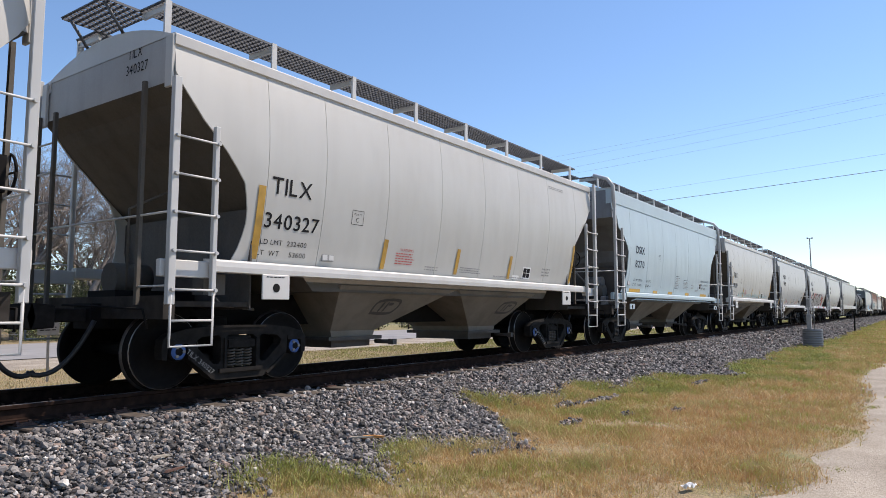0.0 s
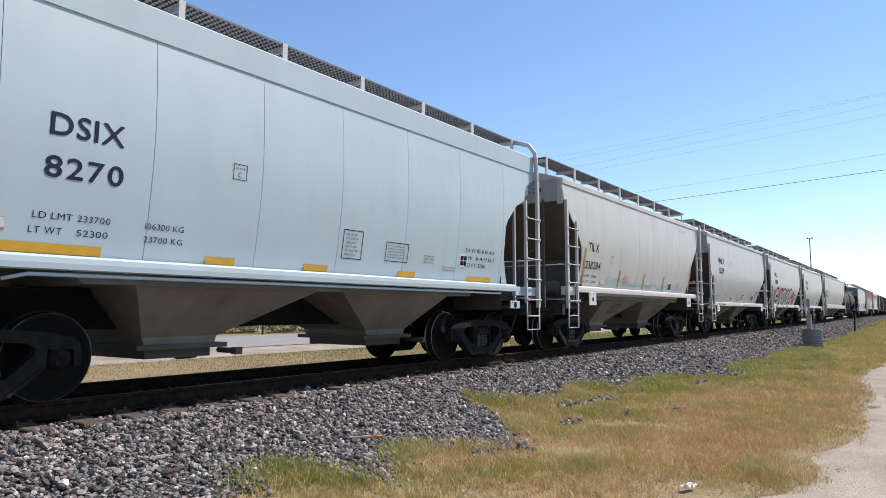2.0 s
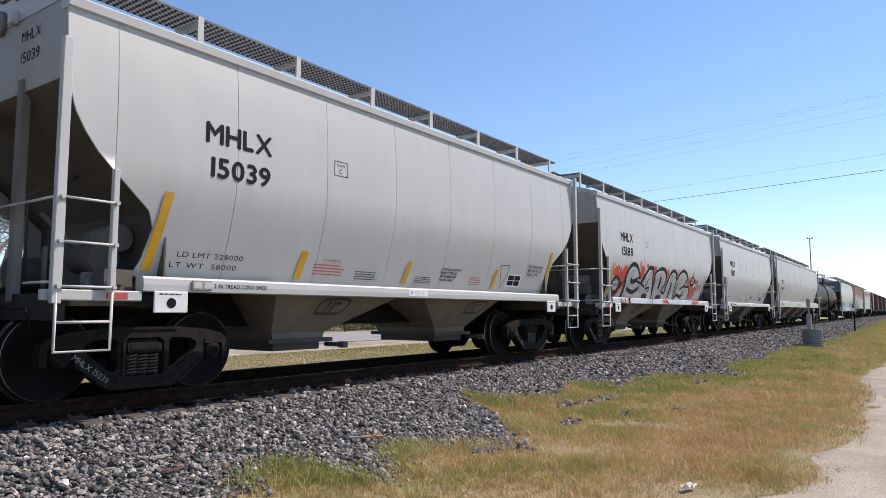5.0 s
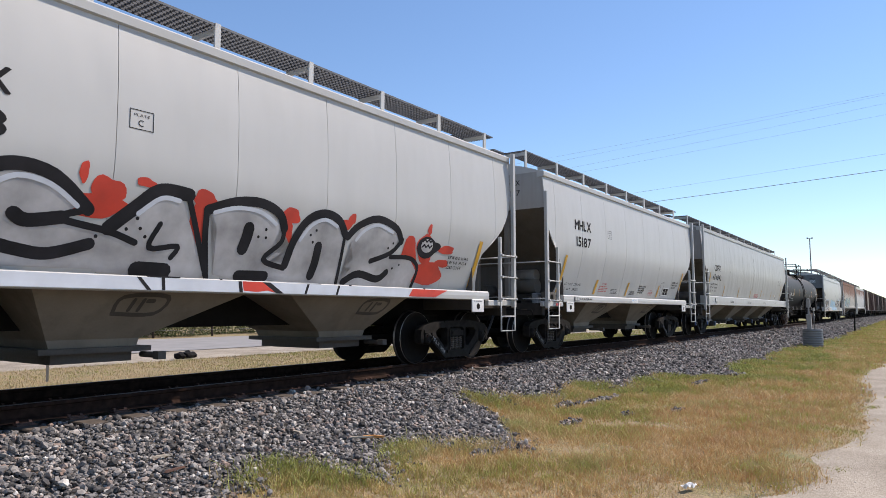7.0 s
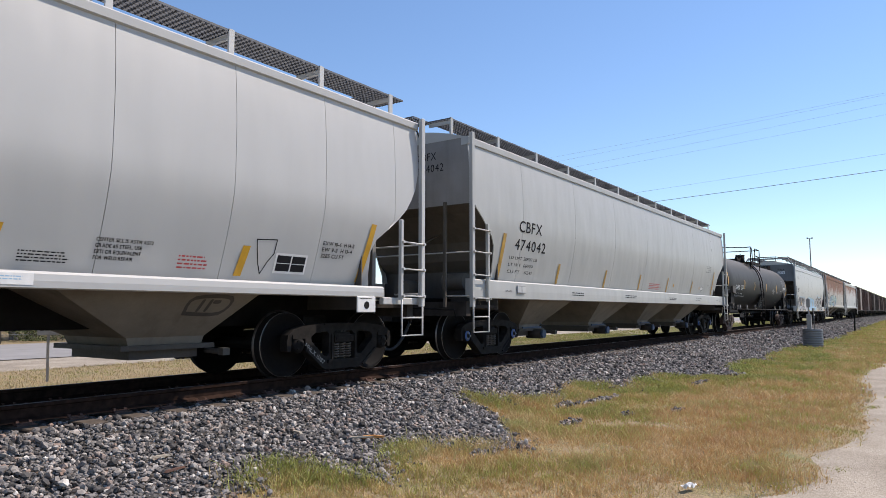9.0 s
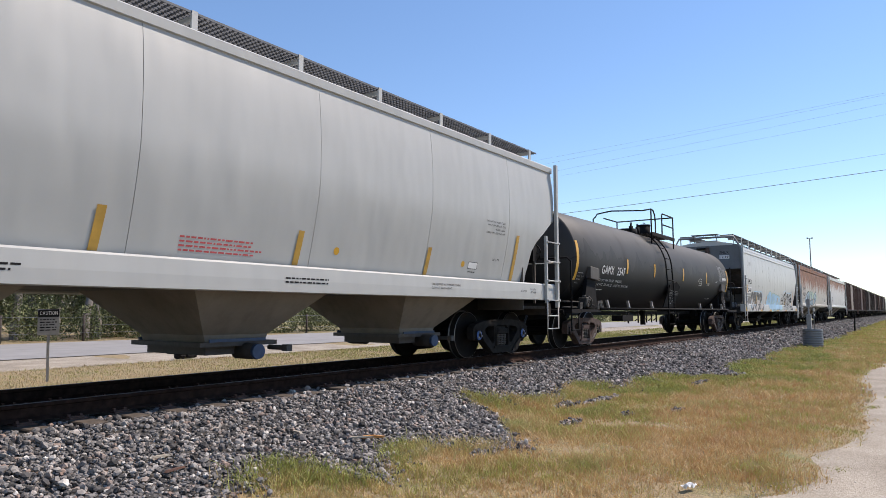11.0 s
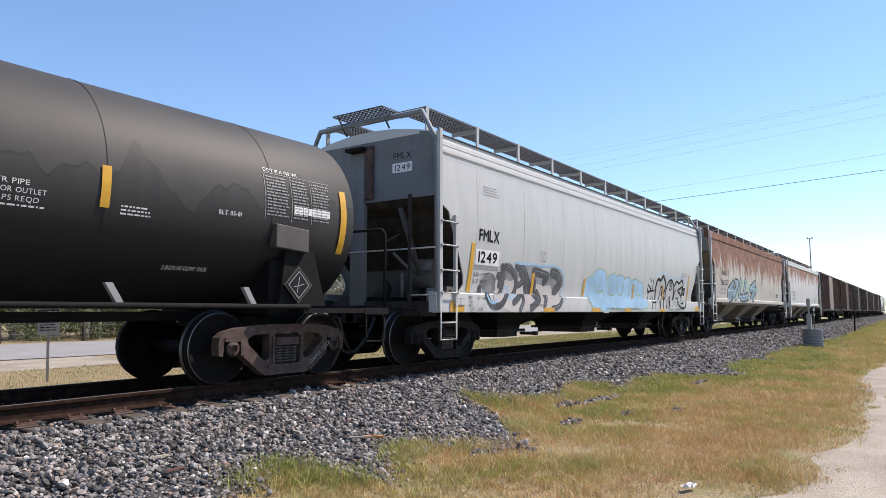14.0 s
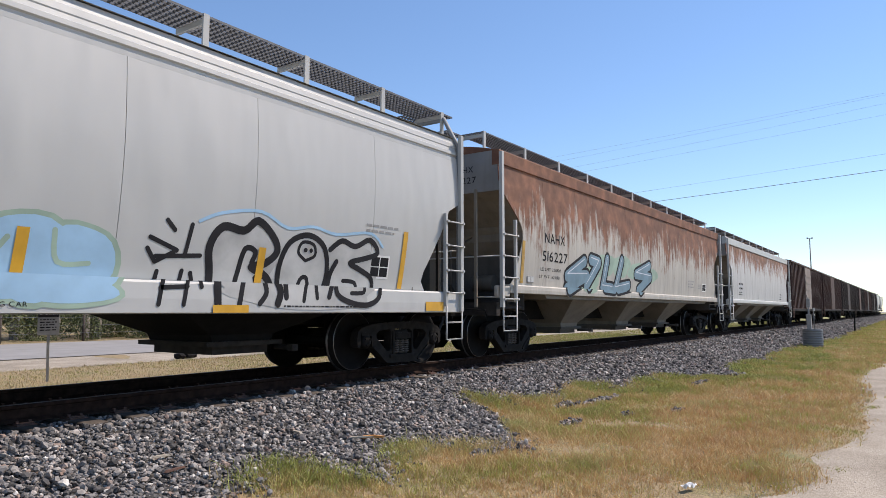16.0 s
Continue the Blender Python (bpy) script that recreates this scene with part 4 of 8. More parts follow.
    if kind in ("long", "ribbed"):
        # stub sills only, over the trucks
        for s in (-1, 1):
            stub = bmesh.new()
            for x0, x1, w, top in ((h - 0.1, h - 3.0, 0.32, 1.18), (h + 0.12, h - 0.1, 0.2, 1.02)):
                box(stub, min(s * x0, s * x1), max(s * x0, s * x1), -w, w, 0.72, top)
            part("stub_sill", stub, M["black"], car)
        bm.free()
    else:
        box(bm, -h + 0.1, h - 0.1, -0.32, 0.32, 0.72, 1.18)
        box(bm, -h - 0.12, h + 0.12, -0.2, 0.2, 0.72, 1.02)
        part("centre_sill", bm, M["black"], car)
    # discharge hoppers
    nb = k["bays"]
    span = length - 2 * {"long": 1.9, "ribbed": 1.7}.get(kind, 3.05)
    for i in range(nb):
        cx = (-span / 2 + span * (i + 0.5) / nb) if nb > 2 else (-1.95 if i == 0 else 1.95)
        top = min(1.65 if kind == "ribbed" else 1.2, span / nb / 2 - 0.12) if nb > 2 else 1.2
        bm = bmesh.new()
        left, right = (top, top) if nb > 2 else ((1.05, 1.90) if i == 0 else (1.90, 1.05))
        rg = []
        for z, a0, a1, w in ((1.30 if kind != "ribbed" else 1.1, left, right, 1.43), (0.62, 0.53, 0.50, 0.72), (0.50, 0.48, 0.47, 0.70)):
            rg.append([bm.verts.new((cx - a0, -w, z)), bm.verts.new((cx + a1, -w, z)), bm.verts.new((cx + a1, w, z)), bm.verts.new((cx - a0, w, z))])
        for a, b in zip(rg, rg[1:]):
            for j in range(4):
                bm.faces.new((a[j], a[(j + 1) % 4], b[(j + 1) % 4], b[j]))
        bm.faces.new(rg[0])
        bm.faces.new(rg[-1][::-1])
        bmesh.ops.recalc_face_normals(bm, faces=bm.faces[:])
        hp = part("discharge_hopper", bm, slope_m, car, "dusty tapered discharge hopper, darkened for its shade")
        bm = bmesh.new()
        box(bm, cx - 0.62, cx + 0.62, -0.78, 0.78, 0.47, 0.53)
        box(bm, cx - 0.45, cx + 0.45, -0.66, 0.66, 0.36, 0.48)
        for s in (-1, 1):
            rod(bm, (cx + 0.55, s * 0.70, 0.43), (cx + 0.55, s * 1.08, 0.43), 0.035, 8)
            box(bm, cx + 0.50, cx + 0.60, min(s * 1.02, s * 1.12), max(s * 1.02, s * 1.12), 0.385, 0.475)
        if kind == "long":
            for s in (-1, 1):
                b3 = bmesh.new()
                rod(b3, (cx + 0.1, s * 0.60, 0.40), (cx + 0.1, s * 0.98, 0.40), 0.11, 14)
                part("unloading_pipe", b3, M["grime"], hp, "pneumatic outlet pipe")
                b3 = bmesh.new()
                rod(b3, (cx + 0.1, s * 0.98, 0.40), (cx + 0.1, s * 1.04, 0.40), 0.10, 14)
                box(b3, cx - 0.5, cx + 0.4, min(s * 0.79, s * 0.81), max(s * 0.79, s * 0.81), 0.53, 0.57)
                part("pipe_cap", b3, M["dullblue"], hp, "blue outlet cap")
        part("outlet_gate", bm, M["soot"] if slope_m is M["slope"] else M["grime"], hp, "iron outlet gate with capstan drive")
    # ladders on the corners
    for turn in (0, 180):
        for e in (-1, 1):
            if kind == "ribbed":
                xo, xi, y = e * (h - 0.03), e * (h - 0.50), -1.62
                lad = ladder(car, rail_m, xo, xi, y, 0.92, 4.05, [1.24, 1.62, 2.05, 2.46], 2.6, 0.45)
            else:
                xo, xi, y = e * (h + 0.03), e * (h - 0.50), -1.635
                zt = {"rounded": 3.5, "angular": 3.9, "curved": 3.55, "long": 4.2, "worn": 4.05}[kind]
                if e > 0 and kind in ("rounded", "curved"):
                    zt = ze + 0.06
                z2 = {"rounded": 3.05, "angular": 3.2, "curved": 2.35, "long": 2.55, "worn": 2.75}[kind]
                step = 0.42
                rungs = [1.16 + step * i for i in range(5) if 1.16 + step * i < z2]
                lad = ladder(car, rail_m, xo, xi, y, 1.0, zt, rungs, z2, 0.55)
            lad.matrix_basis = pose(0, 0, 0, 0, 0, turn)
    # end ladders with cross rails
    for s in (-1, 1):
        bm = bmesh.new()
        x = s * (h + 0.06)
        for y in (1.05, 1.5) if kind == "curved" else (-1.05, 1.05, 1.5):
            b2 = bmesh.new()
            box(b2, x - 0.022, x + 0.022, y - 0.028, y + 0.028, 1.0, zsl + 0.05)
            part("end_stile", b2, end_m if kind != "angular" else rail_m, car)
        for y0r, y1r, z in [(1.05, 1.5, 1.55 + 0.4 * i) for i in range(5)] + [(-1.6, 1.05, 2.0), (-1.6, -1.05, 1.2)]:
            b2 = bmesh.new()
            rod(b2, (x, y0r, z), (x, y1r, z), 0.013, 6)
            part("end_rung", b2, rail_m, car)
        bm.free()
    if kind in ("ribbed", "angular"):
        for s in (-1, 1):
            x = s * (h - 0.02) if kind == "ribbed" else s * (h + 0.03)
            hoops = [("corner_hoop", [(x, -1.58, 1.0), (x, -1.56, 3.85), (x, -1.25, 4.42), (x, 1.25, 4.42), (x, 1.56, 3.85), (x, 1.58, 1.0)])]
            if kind == "angular":
                hoops = [("corner_hoop", [(x, e * 1.63, 3.7), (x, e * 1.60, 4.3), (x, e * 1.45, 4.5), (x, e * 1.05, 4.64)]) for e in (-1, 1)]
            for name, pts in hoops:
                bm = bmesh.new()
                tube(bm, pts, 0.05, 6)
                part(name, bm, M["bluegrey"] if kind == "ribbed" else rail_m, car, "bent steel roof hoop at the car's end")
    # brake gear on the end that faces forward
    bm = bmesh.new()
    lathe = [(0.20 * math.cos(a), 0.20 * math.sin(a)) for a in (i * math.pi / 10 for i in range(21))]
    bx, by, bz = -h - 0.10, 1.0, 2.25
    turn_end = 180 if kind in ("rounded", "long", "worn") else 0
    tube(bm, [(bx, by + p, bz + q) for p, q in lathe], 0.016, 6)
    for i in range(5):
        a = i * 2 * math.pi / 5
        rod(bm, (bx, by, bz), (bx, by + 0.2 * math.cos(a), bz + 0.2 * math.sin(a)), 0.011, 5)
    rod(bm, (bx, by, bz), (bx + 0.2, by, bz), 0.03, 8)
    box(bm, bx + 0.06, bx + 0.24, by - 0.13, by + 0.13, bz - 0.2, bz + 0.16)
    part("brake_wheel", bm, M["black"], car, "black hand-brake wheel and gearbox").matrix_basis = pose(0, 0, 0, 0, 0, turn_end)
    bm = bmesh.new()
    rod(bm, (-h + 0.75, -1.0, 1.5), (-h + 0.75, -0.5, 1.5), 0.17, 14)
    rod(bm, (-h + 0.35, 0.3, 1.35), (-h + 0.85, 0.3, 1.35), 0.2, 14)
    box(bm, -h + 0.55, -h + 0.85, -1.40, -1.18, 1.12, 1.36)
    box(bm, -h + 0.62, -h + 0.74, -1.46, -1.36, 1.2, 1.3)
    tube(bm, [(-h + 0.7, -1.3, 1.15), (-h + 0.95, -1.2, 1.0), (-h + 1.6, -1.0, 0.95)], 0.02, 6)
    tube(bm, [(-h + 0.3, -0.2, 1.1), (-h + 0.3, -0.2, 2.2), (-h + 0.8, -0.4, 2.5)], 0.018, 6)
    part("brake_gear", bm, M["bay"], car, "air-brake cylinder, valve and pipes")
    if kind in ("curved", "angular", "ribbed"):
        bm = bmesh.new()
        box(bm, -h + 0.52, -h + 0.74, -1.12, -0.96, 1.05, 1.34)
        box(bm, -h + 0.76, -h + 0.94, -1.14, -0.98, 1.08, 1.28)
        bevelled(bm, 0.02)
        for i in range(4):
            rod(bm, (-h + 0.57 + 0.1 * i, -1.18, 1.14 + 0.06 * (i % 2)), (-h + 0.57 + 0.1 * i, -1.1, 1.14 + 0.06 * (i % 2)), 0.035, 8)
        rod(bm, (-h + 0.94, -1.06, 1.18), (-h + 1.08, -1.06, 1.18), 0.05, 8)
        part("control_valve", bm, M["valve"], car, "dusty grey air-brake control valve")
        bm = bmesh.new()
        rod(bm, (-h + 0.35, -0.55, 1.18), (-h + 0.35, -0.55, 1.62), 0.03, 7)
        tube(bm, [(-h + 0.4, -0.3, 2.0), (-h + 0.62, -0.5, 1.7), (-h + 0.95, -0.7, 1.5)], 0.03, 7)
        rod(bm, (-h + 1.0, -0.85, 1.75), (-h + 1.0, -0.35, 1.75), 0.16, 12)
        part("brake_cylinder", bm, M["endpost"], car, "grimy brake cylinder and lever")
    for s in (-1, 1):
        coupler(car, s * (h + 0.05), s)
        truck(car, s * (h - truck_in), cap)
    return car, depth, k


# ---------------------------------------------------------------- the train
CARS = []


def put(car, centre, shift=0.0):
    SHIFT[car.name] = shift
    car.matrix_basis = pose(centre, TRACK, 0)
    CARS.append((car, centre))
    return car


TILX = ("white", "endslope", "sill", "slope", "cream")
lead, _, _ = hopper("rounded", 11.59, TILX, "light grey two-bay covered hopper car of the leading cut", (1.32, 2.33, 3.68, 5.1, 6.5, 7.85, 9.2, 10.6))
put(lead, -3.09, 0.165)
car_a, dep_a, _ = hopper("rounded", 11.59, TILX, "warm light grey two-bay covered hopper car with black lettering", (1.32, 2.33, 3.68, 5.1, 6.5, 7.85, 9.2, 10.6), cap="blue")
put(car_a, 10.005, 0.165)
car_b, dep_b, _ = hopper("angular", 11.58, ("blue", "darkend", "blue", "slope", "cream"), "pale blue-white two-bay covered hopper car with dark lettering", (1.36, 2.87, 4.33, 5.76, 7.26, 8.76, 10.3))
put(car_b, 23.06, 0.12)
car_c, dep_c, _ = hopper("rounded", 11.59, TILX, "light grey two-bay covered hopper car with teal tags along its foot", (1.32, 2.33, 3.68, 5.1, 6.5, 7.85, 9.2, 10.6))
put(car_c, 36.175, 0.165)
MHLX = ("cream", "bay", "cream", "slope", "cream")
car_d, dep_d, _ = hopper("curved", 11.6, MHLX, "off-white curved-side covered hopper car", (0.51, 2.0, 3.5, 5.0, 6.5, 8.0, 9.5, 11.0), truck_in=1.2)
put(car_d, 49.23, 0.12)
car_e, dep_e, _ = hopper("curved", 11.6, MHLX, "off-white covered hopper car with silver and red graffiti lettering", (0.51, 2.0, 3.5, 5.0, 6.5, 8.0, 9.5, 11.0), truck_in=1.2)
put(car_e, 62.40, 0.12)
car_f, dep_f, _ = hopper("curved", 11.6, MHLX, "off-white curved-side covered hopper car with black lettering", (0.51, 2.0, 3.5, 5.0, 6.5, 8.0, 9.5, 11.0), truck_in=1.2)
put(car_f, 75.54, 0.12)
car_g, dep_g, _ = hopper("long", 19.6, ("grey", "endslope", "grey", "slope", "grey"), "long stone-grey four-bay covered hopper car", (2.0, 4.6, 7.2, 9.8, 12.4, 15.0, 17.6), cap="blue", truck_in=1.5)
put(car_g, 92.72)
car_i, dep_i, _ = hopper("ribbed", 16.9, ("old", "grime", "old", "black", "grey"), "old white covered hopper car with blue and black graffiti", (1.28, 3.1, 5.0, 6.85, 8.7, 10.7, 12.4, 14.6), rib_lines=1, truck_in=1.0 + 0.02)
put(car_i, 130.78)
car_j, dep_j, _ = hopper("worn", 17.7, ("rustwhite", "slope", "rustwhite", "slope", "old"), "badly rusted white covered hopper car with blue graffiti", (1.9, 3.6, 5.3, 7.0, 8.8, 10.5, 12.3, 14.0, 15.8), truck_in=1.3)
put(car_j, 149.5)
car_k, dep_k, _ = hopper("worn", 16.6, ("rustlight", "slope", "old", "slope", "old"), "pale covered hopper car with rust along its roof edge", (1.9, 3.6, 5.3, 7.0, 8.8, 10.5, 12.3, 14.0), truck_in=1.3)
put(car_k, 168.1)


def tank_car():
    car = thing("tank_car", "black tank car with yellow reflectors and dusty stains", "tank car", "")
    r, zc, h = 1.33, 2.29, 8.35
    end = lambda s, x: s * x - (0.45 if s > 0 else 0.0)
    bm = bmesh.new()
    prof = [(-h - 0.30, 0.02), (-h - 0.28, 0.5), (-h - 0.21, 0.92), (-h - 0.10, 1.18), (-h - 0.03, 1.29), (-h, 1.328)]
    # a straight barrel with dished heads
    full = prof + [(-h + 0.01, 1.333)] + [(-h + 16.28 * i / 12, 1.333) for i in range(1, 12)] + [(h - 0.43, 1.333)] + [(-x - 0.42, q) for x, q in reversed(prof)]
    n = 56
    rings = [[bm.verts.new((x, q * math.cos(a), zc + q * math.sin(a))) for a in (j * 2 * math.pi / n for j in range(n))] for x, q in full]
    for a, b in zip(rings, rings[1:]):
        for j in range(n):
            bm.faces.new((a[j], a[(j + 1) % n], b[(j + 1) % n], b[j])).smooth = True
    bm.faces.new(rings[0])
    bm.faces.new(rings[-1])
    bmesh.ops.recalc_face_normals(bm, faces=bm.faces[:])
    part("tank", bm, M["tank"], car, "black insulated barrel with dusty run stains")
    for x in (-4.95, -3.2, 0.9, 4.2, 6.4):
        bm = bmesh.new()
        ring = [[bm.verts.new((x + dx, (1.339) * math.cos(a), zc + 1.339 * math.sin(a))) for a in (j * 2 * math.pi / n for j in range(n))] for dx in (-0.02, 0.02)]
        for j in range(n):
            bm.faces.new((ring[0][j], ring[0][(j + 1) % n], ring[1][(j + 1) % n], ring[1][j])).smooth = True
        part("jacket_band", bm, M["tank"], car)
    bm = bmesh.new()
    for s in (-1, 1):
        x0, x1 = sorted((end(s, 6.6), end(s, 9.0)))
        box(bm, x0, x1, -0.32, 0.32, 0.72, 1.1)
        x0, x1 = sorted((end(s, 8.45), end(s, 9.0)))
        box(bm, x0, x1, -1.5, 1.5, 0.88, 0.98)
        x0, x1 = sorted((end(s, 6.9), end(s, 7.6)))
        box(bm, x0, x1, -1.2, 1.2, 0.9, 1.6)
        for y in (-1.30, 1.20):
            slab(bm, [(end(s, 7.0), 1.0), (end(s, 7.85), 1.0), (end(s, 7.6), 1.75), (end(s, 7.1), 1.75)][::s], y, y + 0.10)
        for y in (-1.5, 1.05):
            x0, x1 = sorted((end(s, 7.25), end(s, 8.44)))
            box(bm, x0, x1, y, y + 0.45, 0.90, 0.97)
    box(bm, -6.7, 6.7, -0.1, 0.1, 0.80, 0.92)
    part("underframe", bm, M["black"], car)
    for s in (-1, 1):
        bm = bmesh.new()
        rod(bm, (-7.3, s * 1.5, 0.99), (6.9, s * 1.5, 0.99), 0.028, 8)
        pr = part("side_handrail", bm, M["black"], car, "black pipe handrail along the side")
        for x in (-6.6, -5.05, -3.0, 2.6, 4.3, 6.0):
            b2 = bmesh.new()
            slab(b2, [(x - 0.18, 1.22), (x - 0.1, 1.22), (x + 0.05, 0.98), (x - 0.03, 0.98)], s * 1.46 - 0.03, s * 1.46 + 0.03)
            part("bracket", b2, M["greyink"] if s < 0 else M["black"], pr)
        for e in (-1, 1):
            bm = bmesh.new()
            x = end(e, 8.95)
            tube(bm, [(x, s * 1.46, 0.95), (x, s * 1.46, 2.12), (x + e * 0.02, s * 1.38, 2.2), (x + e * 0.02, s * 0.4, 2.2)], 0.022, 7)
            tube(bm, [(x, s * 1.46, 0.9), (x, s * 1.46, 0.48), (x - e * 0.42, s * 1.46, 0.48), (x - e * 0.42, s * 1.46, 0.9)], 0.018, 7)
            part("end_handrail", bm, M["black"], car)
    # platform over the dome with its railing
    bm = bmesh.new()
    grating(bm, -1.75, 0.75, -1.08, -0.40, 3.52)
    grating(bm, -1.75, 0.75, 0.40, 1.02, 3.52)
    box(bm, -1.75, 0.75, -1.12, -1.08, 3.42, 3.54)
    pf = part("platform", bm, M["black"], car, "black open-grating dome platform")
    rails = [("railing_post", [(-1.71, -1.08, 3.15), (-1.71, -1.08, 4.30)]), ("railing_post", [(0.71, -1.08, 3.15), (0.71, -1.08, 4.28)]), ("railing_post", [(0.71, 1.0, 3.2), (0.71, 1.0, 4.28)]),
             ("railing_hoop", [(-1.71, -1.08, 4.30), (-1.50, -1.08, 4.28), (-1.34, -1.08, 4.15), (-1.28, -1.08, 3.9), (-1.28, -1.08, 3.5)]),
             ("cross_rail", [(-1.71, -1.08, 4.30), (-1.72, -0.8, 4.27), (-1.70, 0.3, 4.35), (-1.60, 0.85, 4.30), (-1.62, 0.90, 4.20), (-1.58, 1.0, 4.14), (-1.58, 1.02, 3.3)]),
             ("railing_hoop", [(-0.57, -1.08, 3.5), (-0.57, -1.08, 4.2), (-0.50, -1.08, 4.28), (0.71, -1.08, 4.28), (0.71, 1.0, 4.28), (-0.6, 1.0, 4.28)]),
             ("middle_rail", [(-0.57, -1.08, 3.9), (0.71, -1.08, 3.9)])]
    for name, pts in rails:
        bm = bmesh.new()
        tube(bm, pts, 0.024, 7)
        part(name, bm, M["black"], pf)
    bm = bmesh.new()
    rod(bm, (-1.35, -0.1, 3.5), (-1.35, -0.1, 3.72), 0.36, 18)
    part("manway", bm, M["black"], car, "black bolted manway on the dome")
    bm = bmesh.new()
    rod(bm, (0.2, -0.2, 3.5), (0.2, -0.2, 3.98), 0.21, 18)
    rod(bm, (0.2, -0.2, 3.98), (0.2, -0.2, 4.03), 0.225, 18)
    tube(bm, [(0.1, -0.2, 4.02), (0.1, -0.2, 4.1), (0.3, -0.2, 4.1), (0.3, -0.2, 4.02)], 0.012, 6)
    part("valve_housing", bm, M["black"], car, "black valve housing with a lifting handle")
    bm = bmesh.new()
    rod(bm, (1.35, -0.1, 3.55), (1.35, -0.1, 3.78), 0.07, 10)
    rod(bm, (1.35, -0.1, 3.72), (1.35, -0.1, 3.76), 0.12, 10)
    rod(bm, (1.35, -0.1, 3.78), (1.35, -0.1, 3.86), 0.09, 10)
    part("vent", bm, M["black"], car, "small black vent on the barrel")
    for dx, dy in ((-1.6, -0.35), (-1.1, -0.4)):
        bm = bmesh.new()
        rod(bm, (dx, dy, 3.5), (dx, dy, 3.8), 0.07, 10)
        rod(bm, (dx, dy, 3.8), (dx, dy, 3.92), 0.035, 8)
        part("valve", bm, M["black"], car, "black valve on the dome")
    # ladder that follows the barrel's curve
    for s in (-1, 1):
        bm = bmesh.new()
        pts = []
        for i in range(12):
            a = radians(52 - 52 * i / 8) if i <= 8 else 0
            pts.append((1.46 * math.cos(a), zc + 1.46 * math.sin(a)) if i <= 8 else (1.50, zc - (i - 8) * 0.62))
        for x in (-1.48, -0.86):
            tube(bm, [(x, s * y, max(z, 0.5)) for y, z in pts], 0.024, 7)
        lad = part("ladder", bm, M["black"], car, "black ladder bent over the barrel")
        for i in range(9):
            z = 0.5 + 0.36 * i
            y = 1.50 if z < zc else math.sqrt(max(0.05, 1.46 ** 2 - (z - zc) ** 2))
            b2 = bmesh.new()
            rod(b2, (-1.48, s * y, z), (-0.86, s * y, z), 0.014, 6)
            part("rung", b2, M["black"], lad)
    # gear slung under the barrel
    bm = bmesh.new()
    for x in (-3.6, -2.7, -1.9, -1.4, -0.9, 1.6):
        rod(bm, (x, -0.9, 0.86), (x, -0.9, 0.55), 0.025, 6)
        rod(bm, (x - 0.3, -0.9, 0.62), (x, -0.9, 0.7), 0.018, 6)
    box(bm, -4.2, -3.3, -0.95, -0.6, 0.62, 0.80)
    rod(bm, (-0.2, -0.2, 0.95), (-0.2, -0.2, 0.45), 0.09, 10)
    part("outlet_gear", bm, M["black"], car, "black outlet pipes and brake rods under the barrel")["kind"] = "stuff"
    # brake valve on the side platform
    bm = bmesh.new()
    box(bm, -8.02, -7.82, -1.44, -1.22, 1.02, 1.27)
    box(bm, -7.70, -7.58, -1.42, -1.20, 1.05, 1.24)
    bevelled(bm, 0.02)
    rod(bm, (-7.83, -1.33, 1.15), (-7.55, -1.33, 1.15), 0.085, 12)
    rod(bm, (-7.80, -1.33, 1.15), (-7.77, -1.33, 1.15), 0.135, 14)
    rod(bm, (-7.72, -1.33, 1.15), (-7.69, -1.33, 1.15), 0.145, 14)
    for i in range(5):
        rod(bm, (-8.0 + 0.045 * i, -1.47, 1.06 + 0.045 * i), (-8.0 + 0.045 * i, -1.40, 1.06 + 0.045 * i), 0.022, 7)
        rod(bm, (-7.56, -1.42 + 0.05 * i, 1.06 + 0.03 * (i % 3)), (-7.46, -1.42 + 0.05 * i, 1.06 + 0.03 * (i % 3)), 0.02, 7)
    rod(bm, (-7.62, -1.33, 1.22), (-7.62, -1.33, 1.31), 0.035, 8)
    rod(bm, (-7.92, -1.33, 1.27), (-7.92, -1.33, 1.32), 0.05, 8)
    part("control_valve", bm, M["brake"], car, "dusty black air-brake control valve")
    bm = bmesh.new()
    slab(bm, [(-7.46, 0.98), (-7.02, 0.98), (-7.12, 1.20), (-7.44, 1.18)], -1.50, -1.47)
    tube(bm, [(-7.36, -1.515, 1.05), (-7.36, -1.515, 1.13), (-7.16, -1.515, 1.13), (-7.16, -1.515, 1.05), (-7.36, -1.515, 1.05)], 0.008, 5)
    part("valve_plate", bm, M["brake"], car, "sloping dark cover plate")
    bm = bmesh.new()
    for z in (1.02, 1.16):
        rod(bm, (-8.9, -1.2, z), (-8.02, -1.25, z), 0.018, 7)
    slab(bm, [(-8.30, 0.97), (-8.18, 0.97), (-8.14, 1.14), (-8.30, 1.14)], -1.40, -1.34)
    part("brake_pipe", bm, M["brake"], car)
    # hand brake on the end platform
    bm = bmesh.new()
    box(bm, -9.02, -8.80, 0.15, 0.62, 0.98, 2.05)
    box(bm, -9.0, -8.86, 0.22, 0.55, 2.05, 2.38)
    bevelled(bm, 0.02)
    rod(bm, (-9.02, 0.38, 2.2), (-9.1, 0.38, 2.2), 0.03, 8)
    part("brake_stand", bm, M["black"], car, "black hand-brake stand")
    bm = bmesh.new()
